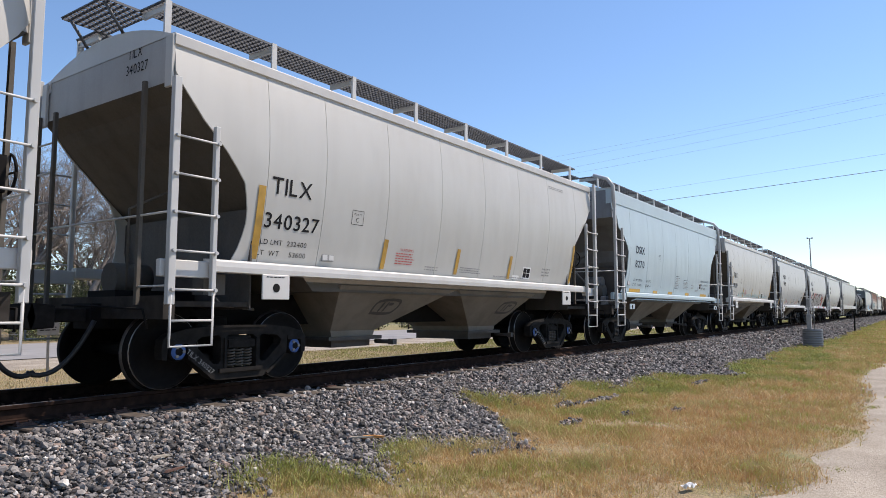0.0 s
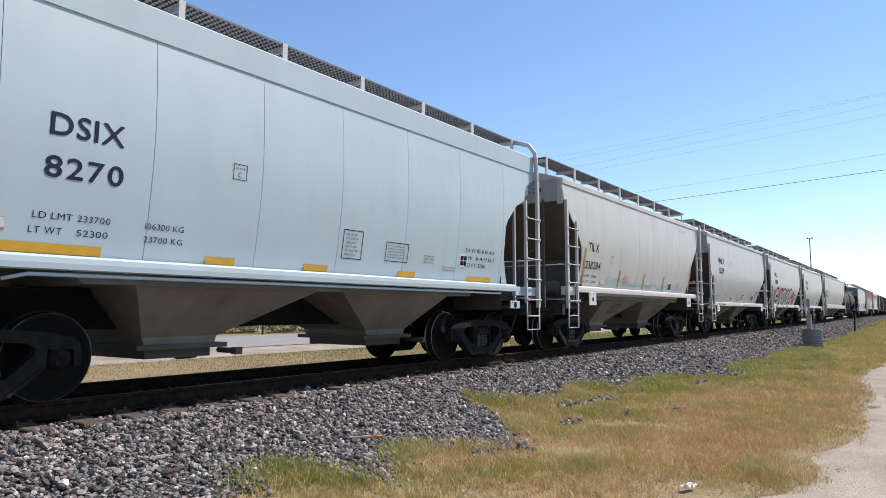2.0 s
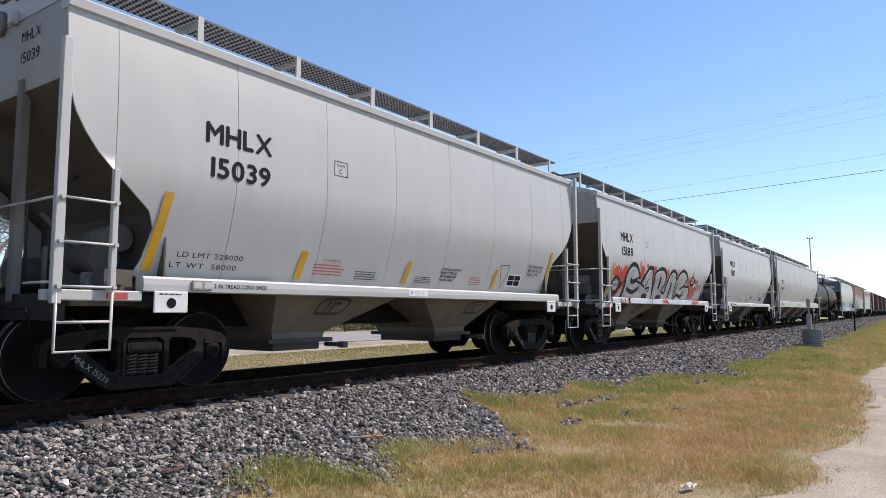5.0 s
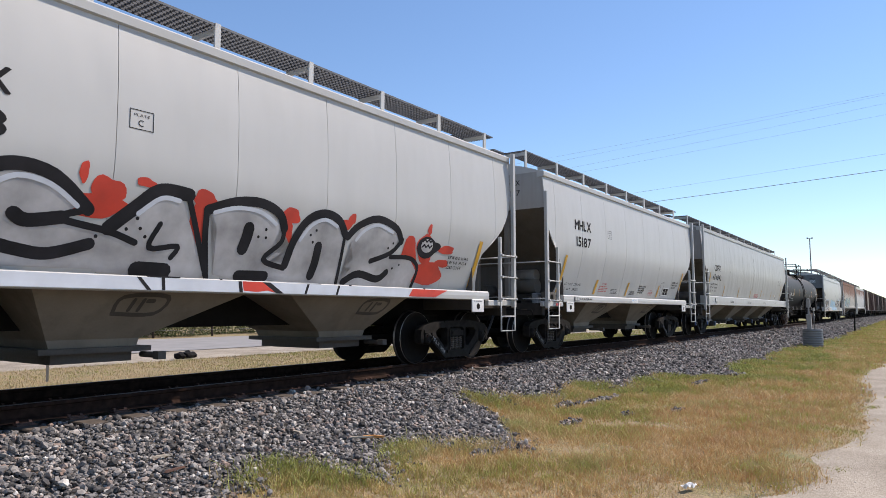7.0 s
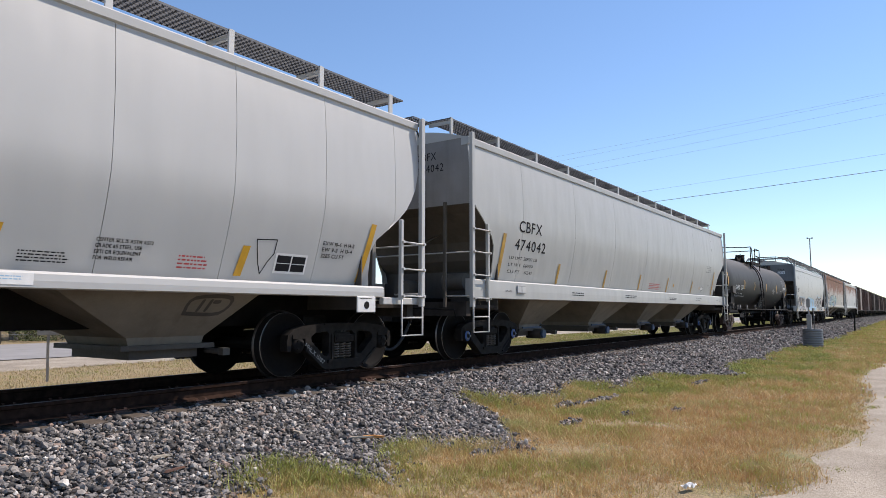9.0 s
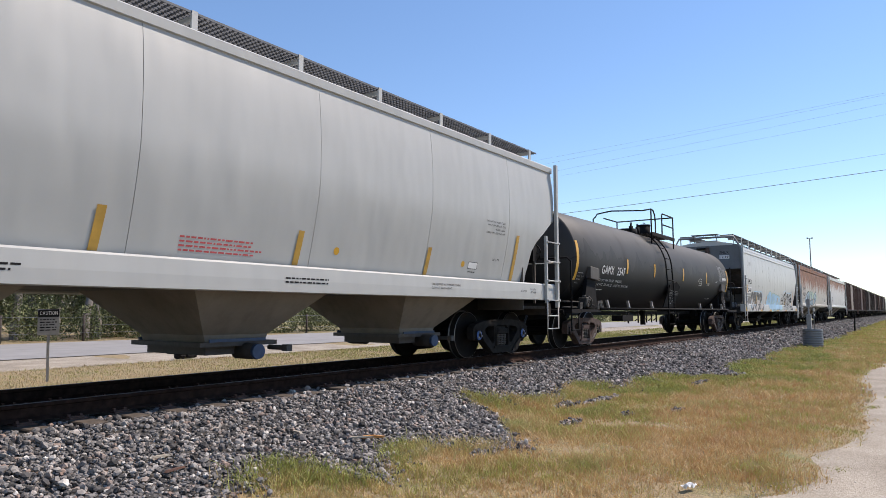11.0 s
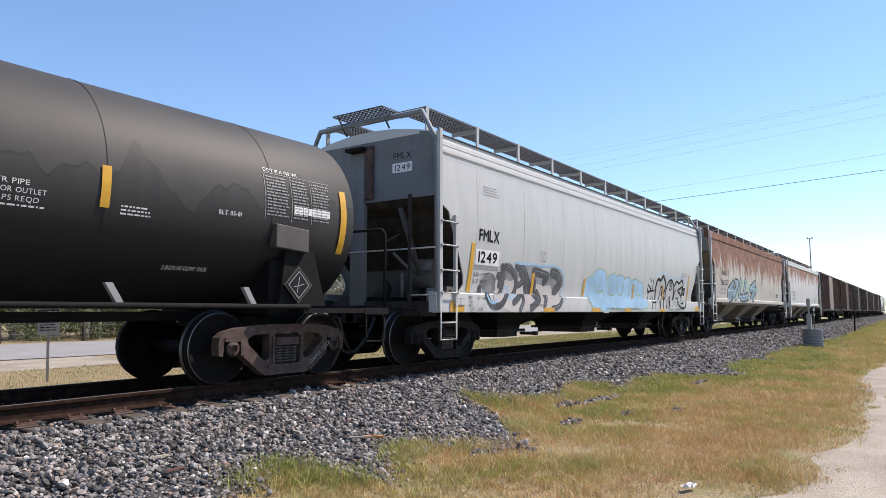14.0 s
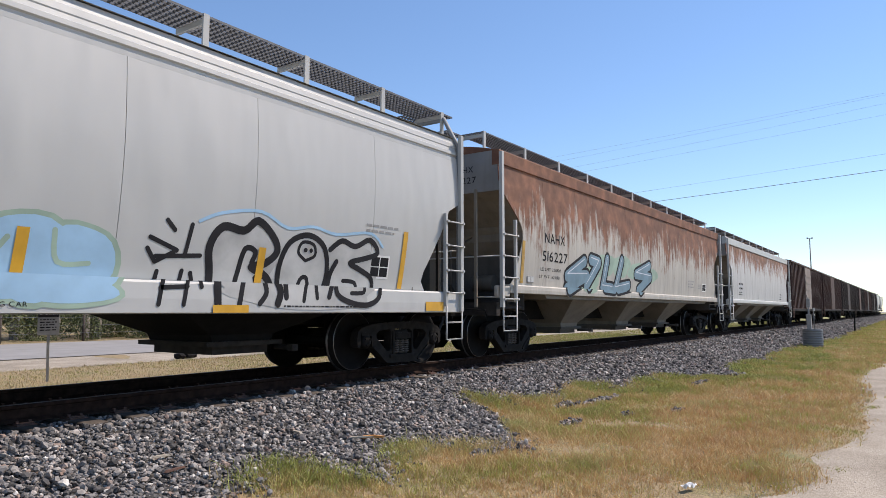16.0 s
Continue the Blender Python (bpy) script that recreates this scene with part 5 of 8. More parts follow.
    tube(bm, [(-9.1, 0.38 + 0.24 * math.cos(i * math.pi / 10), 2.2 + 0.24 * math.sin(i * math.pi / 10)) for i in range(21)], 0.016, 6)
    for i in range(5):
        a = i * 2 * math.pi / 5
        rod(bm, (-9.1, 0.38, 2.2), (-9.1, 0.38 + 0.24 * math.cos(a), 2.2 + 0.24 * math.sin(a)), 0.011, 5)
    part("brake_wheel", bm, M["black"], car, "black hand-brake wheel")
    for s in (-1, 1):
        coupler(car, end(s, 9.0), s)
        truck(car, end(s, 7.33), "steel")
    return car


car_h = tank_car()
put(car_h, 112.62)


def boxcar(length, mat, doormat, label, rows=1):
    car = thing("boxcar", label, "boxcar", "boxcars of the train")
    h, w, z0, z1 = length / 2, 1.5, 1.05, 4.2
    bm = bmesh.new()
    box(bm, -h, h, -w, w, z0, z1)
    part("body", bm, mat, car)
    bm = bmesh.new()
    arc = [(-1.58, z1 - 0.08), (-1.58, z1 + 0.02), (-0.8, z1 + 0.16), (0, z1 + 0.2), (0.8, z1 + 0.16), (1.58, z1 + 0.02), (1.58, z1 - 0.08)]
    a = [bm.verts.new((-h - 0.03, y, z)) for y, z in arc]
    b = [bm.verts.new((h + 0.03, y, z)) for y, z in arc]
    for i in range(len(arc)):
        bm.faces.new((a[i], b[i], b[(i + 1) % len(arc)], a[(i + 1) % len(arc)]))
    bm.faces.new(a)
    bm.faces.new(b)
    bmesh.ops.recalc_face_normals(bm, faces=bm.faces[:])
    part("roof", bm, mat, car)
    bm = bmesh.new()
    box(bm, -0.055, 0.055, -w - 0.05, -w, z0 + 0.05, z1 - 0.1)
    rib = bpy.data.meshes.new("rib")
    bm.to_mesh(rib)
    bm.free()
    rib.materials.append(mat)
    for turn in (0, 180):
        n = int((h - 1.7) / 0.62)
        for s in (-1, 1):
            for i in range(n + 1):
                ob = part_mesh("rib", rib, None, car)
                ob.matrix_basis = pose(0, 0, 0, 0, 0, turn) @ pose(s * (1.75 + i * (h - 1.85) / n), 0, 0)
        bm = bmesh.new()
        box(bm, -1.5, 1.5, -w - 0.07, -w - 0.005, z0 + 0.02, z1 - 0.12)
        for z in (1.5, 2.0, 2.5, 3.0, 3.5):
            box(bm, -1.45, 1.45, -w - 0.10, -w - 0.07, z - 0.07, z + 0.07)
        d = part("door", bm, doormat, car, "ribbed sliding door")
        d.matrix_basis = pose(0, 0, 0, 0, 0, turn)
    bm = bmesh.new()
    box(bm, -h, h, -1.54, 1.54, 0.92, 1.06)
    box(bm, -h, h, -0.3, 0.3, 0.62, 0.92)
    part("side_sill", bm, M["black"], car)
    for e in (-1, 1):
        lad = ladder(car, mat, e * (h - 0.06), e * (h - 0.5), -1.56, 1.0, 3.9, [1.2 + 0.4 * i for i in range(6)], 3.9, 0.5)
        coupler(car, e * h, e)
        truck(car, e * (h - 1.9))
    return car


box_a = boxcar(16.4, M["boxred"], M["boxdoor"], "rusty brown ribbed boxcar with a pale weathered door")
put(box_a, 186.0)
box_b = boxcar(16.4, M["boxred"], M["boxred"], "rusty brown ribbed boxcar with a brown door")
put(box_b, 203.6)
box_c = boxcar(17.6, M["boxdark"], M["boxdark"], "dark brown boxcar streaked with soot")
put(box_c, 222.0)
box_d = boxcar(17.6, M["boxdark"], M["boxred"], "dark brown boxcar with a reddish door")
put(box_d, 240.8)
box_e = boxcar(17.6, M["boxred"], M["boxdark"], "brown boxcar far down the train")
put(box_e, 259.6)
box_f = boxcar(17.6, M["boxdark"], M["boxdark"], "dark brown boxcar far down the train")
put(box_f, 278.4)
car_l, _, _ = hopper("curved", 11.6, MHLX, "off-white covered hopper car far down the train", (2.0, 5.0, 8.0), truck_in=1.2)
put(car_l, 294.0)
car_m, _, _ = hopper("curved", 11.6, MHLX, "off-white covered hopper car at the far end of the train", (2.0, 5.0, 8.0), truck_in=1.2)
put(car_m, 307.3)


# ---------------------------------------------------------------- lettering and paint on the cars
def joined(*shapes):
    pts, tris = [], []
    for p, t in shapes:
        k = len(pts)
        pts += p
        tris += [tuple(v + k for v in tri) for tri in t]
    return pts, tris


def frame_box(x0, x1, z0, z1, w=0.008):
    return joined(quad(x0, x1, z0, z0 + w), quad(x0, x1, z1 - w, z1), quad(x0, x0 + w, z0 + w, z1 - w), quad(x1 - w, x1, z0 + w, z1 - w))


def blob(x, z, rx, rz, seed=0, rough=0.0, n=22, extra=0.0):
    rnd = random.Random(seed)
    ph = [rnd.uniform(0, 6.28) for _ in range(3)]
    pts = [(x, z, extra)]
    for i in range(n):
        a = i * 2 * math.pi / n
        r = 1 + rough * (math.sin(2 * a + ph[0]) + math.sin(3 * a + ph[1]) + 0.6 * math.sin(5 * a + ph[2])) / 2
        pts.append((x + rx * r * math.cos(a), z + rz * r * math.sin(a), extra))
    return pts, [(0, i + 1, (i + 1) % n + 1) for i in range(n)]


def stroke(path, width, smooth=True):
    """A sprayed line with round joints; each piece lies a hair above the one before."""
    pts = path
    if smooth and len(path) > 2:
        pts = []
        for i in range(len(path) - 1):
            p0, p1, p2, p3 = path[max(0, i - 1)], path[i], path[i + 1], path[min(len(path) - 1, i + 2)]
            for j in range(4):
                t = j / 4
                pts.append(tuple(0.5 * (2 * b + (c - a) * t + (2 * a - 5 * b + 4 * c - d) * t * t + (3 * b - a - 3 * c + d) * t ** 3) for a, b, c, d in zip(p0, p1, p2, p3)))
        pts.append(path[-1])
    out = []
    r = width / 2
    for i, (x, z) in enumerate(pts):
        out.append(blob(x, z, r, r, n=10, extra=0.00004 * (2 * i)))
        if i:
            px, pz = pts[i - 1]
            d = math.hypot(x - px, z - pz) or 1
            ox, oz = -(z - pz) / d * r, (x - px) / d * r
            e = 0.00004 * (2 * i - 1)
            out.append(([(px + ox, pz + oz, e), (px - ox, pz - oz, e), (x - ox, z - oz, e), (x + ox, z + oz, e)], [(0, 1, 2), (0, 2, 3)]))
    return joined(*out)


def plate_mark(car, depth, x, z, w, h):
    part_of = on_side("plate_mark", joined(frame_box(x, x + w, z, z + h), lettering("PLATE", x + w * 0.18, z + h * 0.66, h * 0.14, w * 0.64), lettering("C", x + w * 0.36, z + h * 0.18, h * 0.32)), car, M["ink"], depth, "boxed stencil")
    return part_of


def end_lettering(car, half, lines, ink):
    """Lettering on the end sheet that faces forward, read from outside."""
    shapes = [lettering(text, a, z, h, w) for text, a, z, h, w in lines]
    pts, tris = joined(*shapes)
    bm = bmesh.new()
    vs = [bm.verts.new((-half + 0.004, -p[0], p[1])) for p in pts]
    for t in tris:
        try:
            bm.faces.new([vs[i] for i in t])
        except ValueError:
            pass
    part("end_lettering", bm, ink, car, "stencilled end lettering")


def stripes(car, depth, rows, mat):
    for x0, x1, z0, z1, lean in rows:
        on_side("reflector", quad(x0, x1, z0, z1, lean), car, mat, depth, "yellow reflective strip", 0.055)


def data_panel(car, depth, x, z, w, h):
    on_side("data_panel", quad(x, x + w, z, z + h), car, M["palewhite"], depth, "black and white data panel", 0.008)
    on_side("data_field", joined(quad(x + 0.03, x + w * 0.48, z + h * 0.52, z + h - 0.03), quad(x + w * 0.52, x + w - 0.03, z + h * 0.52, z + h - 0.03), quad(x + 0.03, x + w * 0.48, z + 0.03, z + h * 0.48), quad(x + w * 0.52, x + w - 0.03, z + 0.03, z + h * 0.48)), car, M["ink"], depth, "", 0.014)


def small_print(car, depth, rows, mat="greyink"):
    for i, (x, z, w, h, n) in enumerate(rows):
        on_side("stencil_text", bars(x, z, w, h, n, seed=i + 3), car, M[mat], depth)["kind"] = "stuff"


def jack_pad(car, x, z0, z1, w, mat):
    dx = SHIFT.get(car.name, 0.0)
    x += dx
    bm = bmesh.new()
    box(bm, x - w / 2, x + w / 2, -1.628, -1.606, z0, z1)
    bevelled(bm, 0.008)
    pad = part("jack_pad", bm, mat, car, "bolted steel lifting plate")
    # raised black disc paints the dark inside of a lifting hole
    bm = bmesh.new()
    rod(bm, (x, -1.632, (z0 + z1) / 2 - 0.01), (x, -1.622, (z0 + z1) / 2 - 0.01), 0.055, 14)
    part("lifting_hole", bm, M["black"], pad)
    on_side("pad_stencil", bars(x - w * 0.36, z1 - 0.025, w * 0.7, 0.03, 1, 5), pad, M["ink"], lambda z: 1.628, "", 0.004)


def placard_holder(car, depth, x, z, w, h):
    x += SHIFT.get(car.name, 0.0)
    bm = bmesh.new()
    d = depth(z) + 0.004
    box(bm, x, x + w, -d - 0.018, -d, z, z + h)
    bevelled(bm, 0.006)
    ph = part("card_holder", bm, M["greyink"], car, "small metal card holder")
    bm = bmesh.new()
    for k in range(2):
        box(bm, x + 0.02 + k * (w / 2), x + w / 2 - 0.01 + k * (w / 2), -d - 0.022, -d - 0.0185, z + 0.02, z + h - 0.02)
    part("card", bm, M["cream"], ph)


def mark_rounded(car, dep, number, ld, lt):
    ink = M["ink"]
    on_side("reporting_mark", lettering("TILX", -4.56, 2.42, 0.215, 0.68, 0.012), car, ink, dep, "black stencilled letters")
    on_side("car_number", lettering(number, -4.62, 1.985, 0.19, 0.93, 0.012), car, ink, dep, "black stencilled number")
    on_side("load_limit", joined(lettering("LD LMT", -4.64, 1.775, 0.065, 0.36), lettering(ld, -4.20, 1.775, 0.065, 0.34), lettering("LT  WT", -4.67, 1.635, 0.065, 0.36), lettering(lt, -4.14, 1.635, 0.065, 0.29)), car, ink, dep, "black stencilled load limits")
    plate_mark(car, dep, -3.06, 2.18, 0.25, 0.21)
    stripes(car, dep, [(-4.77, -4.66, 1.58, 2.49, 0.0), (-2.30, -2.20, 1.58, 2.03, 0.02), (-0.28, -0.18, 1.58, 2.03, 0.02), (1.62, 1.72, 1.58, 2.03, 0.02), (4.52, 4.62, 1.58, 2.47, 0.03)], M["dullyellow"])
    small_print(car, dep, [(-1.95, 1.85, 0.50, 0.20, 5)], "redink")
    on_side("warning_word", lettering("WARNING", -1.86, 1.88, 0.045, 0.34), car, M["redink"], dep)
    small_print(car, dep, [(-1.15, 1.68, 0.45, 0.09, 2), (0.15, 1.72, 0.5, 0.12, 3), (-0.1, 1.72, 0.42, 0.12, 3), (1.1, 1.62, 1.3, 0.05, 1), (3.1, 1.86, 0.45, 0.20, 3), (3.3, 3.72, 0.9, 0.08, 2)])
    data_panel(car, dep, 2.25, 1.60, 0.34, 0.25)
    on_side("badge", quad(1.85, 2.12, 1.58, 1.66), car, M["palewhite"], dep)
    placard_holder(car, dep, -3.55, 1.62, 0.24, 0.11)
    for x in (-4.52, 3.98):
        jack_pad(car, x, 1.07, 1.38, 0.44, M["sill"])
    end_lettering(car, 5.795, [("TILX", 0.55, 3.93, 0.13, 0.30), (number, 0.52, 3.74, 0.12, 0.46)], ink)


stripes(lead, dep_a, [(1.62, 1.72, 1.58, 2.03, 0.02), (4.52, 4.62, 1.58, 2.47, 0.03)], M["dullyellow"])
small_print(lead, dep_a, [(3.1, 1.86, 0.45, 0.20, 3)])
jack_pad(lead, 3.98, 1.07, 1.38, 0.44, M["sill"])
mark_rounded(car_a, dep_a, "340327", "232400", "53600")
mark_rounded(car_c, dep_c, "338284", "232800", "53200")

# teal tags scrawled along the foot of the third car
rnd = random.Random(12)
x = -3.25
while x < 3.9:
    w = rnd.uniform(0.10, 0.18)
    tall = rnd.uniform(0.12, 0.22) * (1.2 if x < -2.4 else 0.75)
    kind = rnd.randrange(4)
    z = 1.60 + rnd.uniform(0, 0.03)
    if kind == 0:
        p = [(x, z), (x + 0.02, z + tall), (x + w * 0.5, z + tall * 0.5), (x + w, z + tall), (x + w, z)]
    elif kind == 1:
        p = [(x + w, z + tall), (x, z + tall * 0.8), (x + w, z + tall * 0.3), (x, z)]
    elif kind == 2:
        p = [(x, z), (x + w * 0.5, z + tall), (x + w, z), (x + w * 0.8, z + tall * 0.4), (x + w * 0.2, z + tall * 0.4)]
    else:
        p = [(x, z + tall), (x, z), (x + w, z + 0.02), (x + w * 0.6, z + tall * 0.6)]
    on_side("tag_stroke", stroke([(a + 0.25 * (b - 1.6), b) for a, b in p], 0.018, False), car_c, M["spray_teal"], dep_c, "teal marker scrawl")
    x += w + rnd.uniform(-0.02, 0.03)

# second car
ink = M["navy"]
on_side("reporting_mark", lettering("DSIX", -4.10, 2.60, 0.215, 0.72, 0.022), car_b, ink, dep_b, "dark blue bold letters")
on_side("car_number", lettering("8270", -4.12, 2.20, 0.20, 0.76, 0.022), car_b, ink, dep_b, "dark blue bold number")
on_side("load_limit", joined(lettering("LD LMT 233700", -4.18, 1.80, 0.065, 0.74), lettering("LT WT", -4.20, 1.66, 0.065, 0.30), lettering("52300", -3.76, 1.66, 0.065, 0.31), lettering("106300 KG", -3.06, 1.80, 0.065, 0.46), lettering("23700 KG", -3.06, 1.66, 0.065, 0.46)), car_b, ink, dep_b)
plate_mark(car_b, dep_b, -2.02, 2.50, 0.2, 0.19)
stripes(car_b, dep_b, [(-4.42, -3.50, 1.475, 1.57, 0), (-2.28, -1.87, 1.475, 1.56, 0), (-0.75, -0.30, 1.475, 1.56, 0), (1.25, 1.70, 1.475, 1.56, 0), (3.25, 4.1, 1.475, 1.56, 0)], M["yellow"])
small_print(car_b, dep_b, [(0.0, 2.05, 0.28, 0.35, 6), (0.95, 1.95, 0.45, 0.22, 5), (1.9, 1.86, 0.3, 0.16, 3), (2.45, 1.7, 0.4, 0.1, 2)])
for x, z, w, h in ((-0.06, 1.68, 0.42, 0.42), (0.9, 1.70, 0.56, 0.30)):
    on_side("notice_border", frame_box(x, x + w, z, z + h, 0.012), car_b, ink, dep_b, "dark notice border")
on_side("size_stencil", joined(*[lettering(t, 3.12, z, 0.075, w) for t, z, w in (("EXW 10-8 H 4-8", 2.0, 1.0), ("EW  8-4 H 15-1", 1.86, 1.0), ("CU FT 3280", 1.73, 0.72))]), car_b, ink, dep_b, "dark blue stencilled sizes")
data_panel(car_b, dep_b, 2.95, 1.72, 0.26, 0.23)
placard_holder(car_b, dep_b, -4.62, 1.66, 0.22, 0.13)
for x in (-4.72, 4.72):
    jack_pad(car_b, x, 0.98, 1.13, 0.38, M["blue"])
end_lettering(car_b, 5.79, [("DSIX", 0.62, 3.95, 0.13, 0.34), ("8270", 0.60, 3.74, 0.13, 0.34)], ink)
end_hand = bmesh.new()
tube(end_hand, [(-4.3, -1.5, 1.22), (-4.1, -1.55, 1.27), (4.4, -1.55, 1.27)], 0.02, 7)
part("train_line_pipe", end_hand, M["blue"], car_b, "pipe under the sill")


def mark_curved(car, dep, number, lt="58000", covered=False):
    ink = M["ink"]
    on_side("reporting_mark", lettering("MHLX", -4.36, 2.87, 0.235, 0.95, 0.04), car, ink, dep, "black bold letters")
    on_side("car_number", lettering(number, -4.28, 2.48, 0.225, 0.85, 0.04), car, ink, dep, "black bold number")
    plate_mark(car, dep, -2.29, 2.82, 0.27, 0.21)
    stripes(car, dep, [(-4.95, -4.84, 1.36, 2.22, 0.12), (4.45, 4.56, 1.36, 2.22, 0.12)] + ([] if covered else [(-2.78, -2.66, 1.36, 1.73, 0.06), (-0.48, -0.37, 1.36, 1.73, 0.06), (2.28, 2.39, 1.36, 1.73, 0.06)]), M["yellow"])
    on_side("size_stencil", joined(*[lettering(t, 3.66, 1.84 - 0.085 * i, 0.052, w, 0.03) for i, (t, w) in enumerate((("EXW 10-6  H 14-11", 0.62), ("EW 9-11  H 13-4", 0.6), ("3285 CU FT", 0.45)))]), car, ink, dep)
    on_side("red_tag", quad(-5.44, -5.22, 1.05, 1.115), car, M["redink"], lambda z: 1.587, "small red label")
    for x in (-4.75, 4.40):
        jack_pad(car, x, 0.91, 1.14, 0.40, M["palewhite"])
    placard_holder(car, lambda z: 1.605, -4.50, 1.16, 0.26, 0.11)
    end_lettering(car, 5.80, [("MHLX", 0.55, 3.75, 0.12, 0.42), (number, 0.55, 3.52, 0.12, 0.42)], ink)
    if covered:
        return
    on_side("load_limit", joined(lettering("LD LMT 228000", -4.55, 1.54, 0.06, 0.90), lettering("LT WT  " + lt, -4.62, 1.42, 0.06, 0.90)), car, ink, dep)
    on_side("warning_word", lettering("WARNING", -2.30, 1.62, 0.04, 0.35), car, M["redink"], dep)
    small_print(car, dep, [(-2.45, 1.58, 0.6, 0.17, 4), (1.5, 1.56, 0.4, 0.17, 4)], "redink")
    small_print(car, dep, [(-1.6, 1.52, 0.55, 0.14, 4), (-0.15, 1.5, 0.5, 0.12, 4)], "ink")
    on_side("repair_stencil", joined(*[lettering(t, 0.55, 1.64 - 0.062 * i, 0.038, w, 0.03) for i, (t, w) in enumerate((("CENTER SILL IS ASTM A572", 0.62), ("GRADE 65 STEEL. USE", 0.5), ("E8TI OR EQUIVALENT", 0.5), ("FOR WELD REPAIR", 0.42)))]), car, ink, dep)
    data_panel(car, dep, 2.88, 1.42, 0.55, 0.26)
    on_side("map_outline", stroke([(2.25 + 0.28, 1.82), (2.85, 1.84), (2.84, 1.66), (2.76, 1.56), (2.68, 1.40), (2.62, 1.52), (2.56, 1.70), (2.53, 1.82)], 0.014, False), car, ink, dep, "outline drawing in black")
    on_side("sill_stencil", lettering("2 IN TREAD COND SHOE", -4.2, 1.19, 0.045, 0.75, 0.03), car, ink, lambda z: 1.603, "", 0.006)
    on_side("sill_badge", quad(-0.6, -0.1, 1.165, 1.27), car, M["palewhite"], lambda z: 1.603, "", 0.005)
    on_side("sill_badge_mark", joined(blob(-0.53, 1.22, 0.04, 0.03), bars(-0.45, 1.245, 0.3, 0.05, 2, 3)), car, M["spray_blue"], lambda z: 1.603, "", 0.009)


mark_curved(car_d, dep_d, "15039")
mark_curved(car_e, dep_e, "15188", covered=True)
mark_curved(car_f, dep_f, "15187")

# silver letters with black outlines on red splashes
FILLS = [
    [(-2.67, 1.98), (-3.02, 2.19), (-3.34, 2.21), (-3.62, 2.06), (-3.69, 1.82), (-3.67, 1.59), (-3.75, 1.34), (-1.96, 1.36), (-2.18, 1.67), (-2.48, 1.77), (-2.92, 1.83)],
    [(-2.41, 1.73), (-2.16, 1.96), (-1.88, 2.17), (-1.62, 2.16), (-1.47, 1.89), (-1.29, 1.58), (-1.13, 1.32), (-1.65, 1.31), (-1.72, 1.43), (-2.01, 1.43), (-1.99, 1.3), (-2.47, 1.33)],
    [(-1.04, 1.36), (-1.12, 1.92), (-1.25, 2.1), (-0.89, 2.2), (-0.46, 2.2), (-0.17, 2.02), (-0.14, 1.73), (-0.3, 1.58), (-0.01, 1.45), (0.47, 1.28), (-0.66, 1.3)],
    [(0.01, 1.49), (0.1, 1.83), (0.28, 2.1), (0.51, 2.22), (0.86, 2.15), (1.0, 1.98), (1.06, 1.58), (1.02, 1.3), (0.11, 1.33)],
    [(1.07, 1.3), (1.32, 1.6), (1.16, 1.91), (1.33, 2.15), (1.68, 2.27), (2.1, 2.21), (2.22, 2.04), (2.08, 1.81), (2.61, 1.76), (2.82, 1.59), (2.72, 1.31)],
]
INKED = [
    ([(-2.62, 1.93), (-2.98, 2.21), (-3.35, 2.26), (-3.63, 2.11), (-3.75, 1.84), (-3.71, 1.58), (-3.79, 1.32)], 0.13),
    ([(-2.85, 1.83), (-3.16, 1.77), (-3.28, 1.82)], 0.13),
    ([(-3.45, 1.55), (-3.2, 1.5), (-2.92, 1.48), (-2.55, 1.6)], 0.12),
    ([(-2.62, 1.93), (-2.87, 1.82), (-2.38, 1.74), (-2.08, 1.65)], 0.07),
    ([(-2.39, 1.77), (-2.14, 2.01), (-1.89, 2.22), (-1.54, 2.22)], 0.15),
    ([(-1.54, 2.19), (-1.4, 1.89), (-1.26, 1.59), (-1.12, 1.32)], 0.07),
    ([(-1.83, 1.87), (-1.91, 1.61), (-1.58, 1.65), (-1.63, 1.52)], 0.06),
    ([(-2.0, 1.37), (-1.68, 1.37)], 0.18),
    ([(-1.27, 2.09), (-0.89, 2.23), (-0.51, 2.26), (-0.22, 2.16), (-0.11, 1.99)], 0.12),
    ([(-1.29, 2.1), (-1.25, 1.78), (-1.14, 1.36)], 0.08),
    ([(-0.66, 1.94), (-0.67, 1.83), (-0.7, 1.69)], 0.16),
    ([(-0.68, 1.36), (-0.28, 1.37)], 0.14),
    ([(-0.11, 1.99), (-0.12, 1.81), (-0.35, 1.58), (0.01, 1.49)], 0.07),
    ([(0.02, 1.53), (0.09, 1.86), (0.27, 2.14), (0.56, 2.26), (0.85, 2.2), (1.01, 2.02)], 0.12),
    ([(1.01, 2.02), (1.03, 1.58), (1.04, 1.3)], 0.06),
    ([(0.54, 1.81), (0.54, 1.59), (0.51, 1.42)], 0.14),
    ([(1.08, 1.99), (1.27, 2.17), (1.67, 2.31), (2.13, 2.21), (2.29, 2.02)], 0.11),
    ([(2.1, 1.77), (2.6, 1.78), (2.84, 1.63), (2.79, 1.31)], 0.07),
    ([(1.66, 1.68), (2.08, 1.83), (2.31, 2.05)], 0.08),
    ([(1.17, 1.35), (1.45, 1.48), (1.89, 1.42), (2.08, 1.53)], 0.11),
]
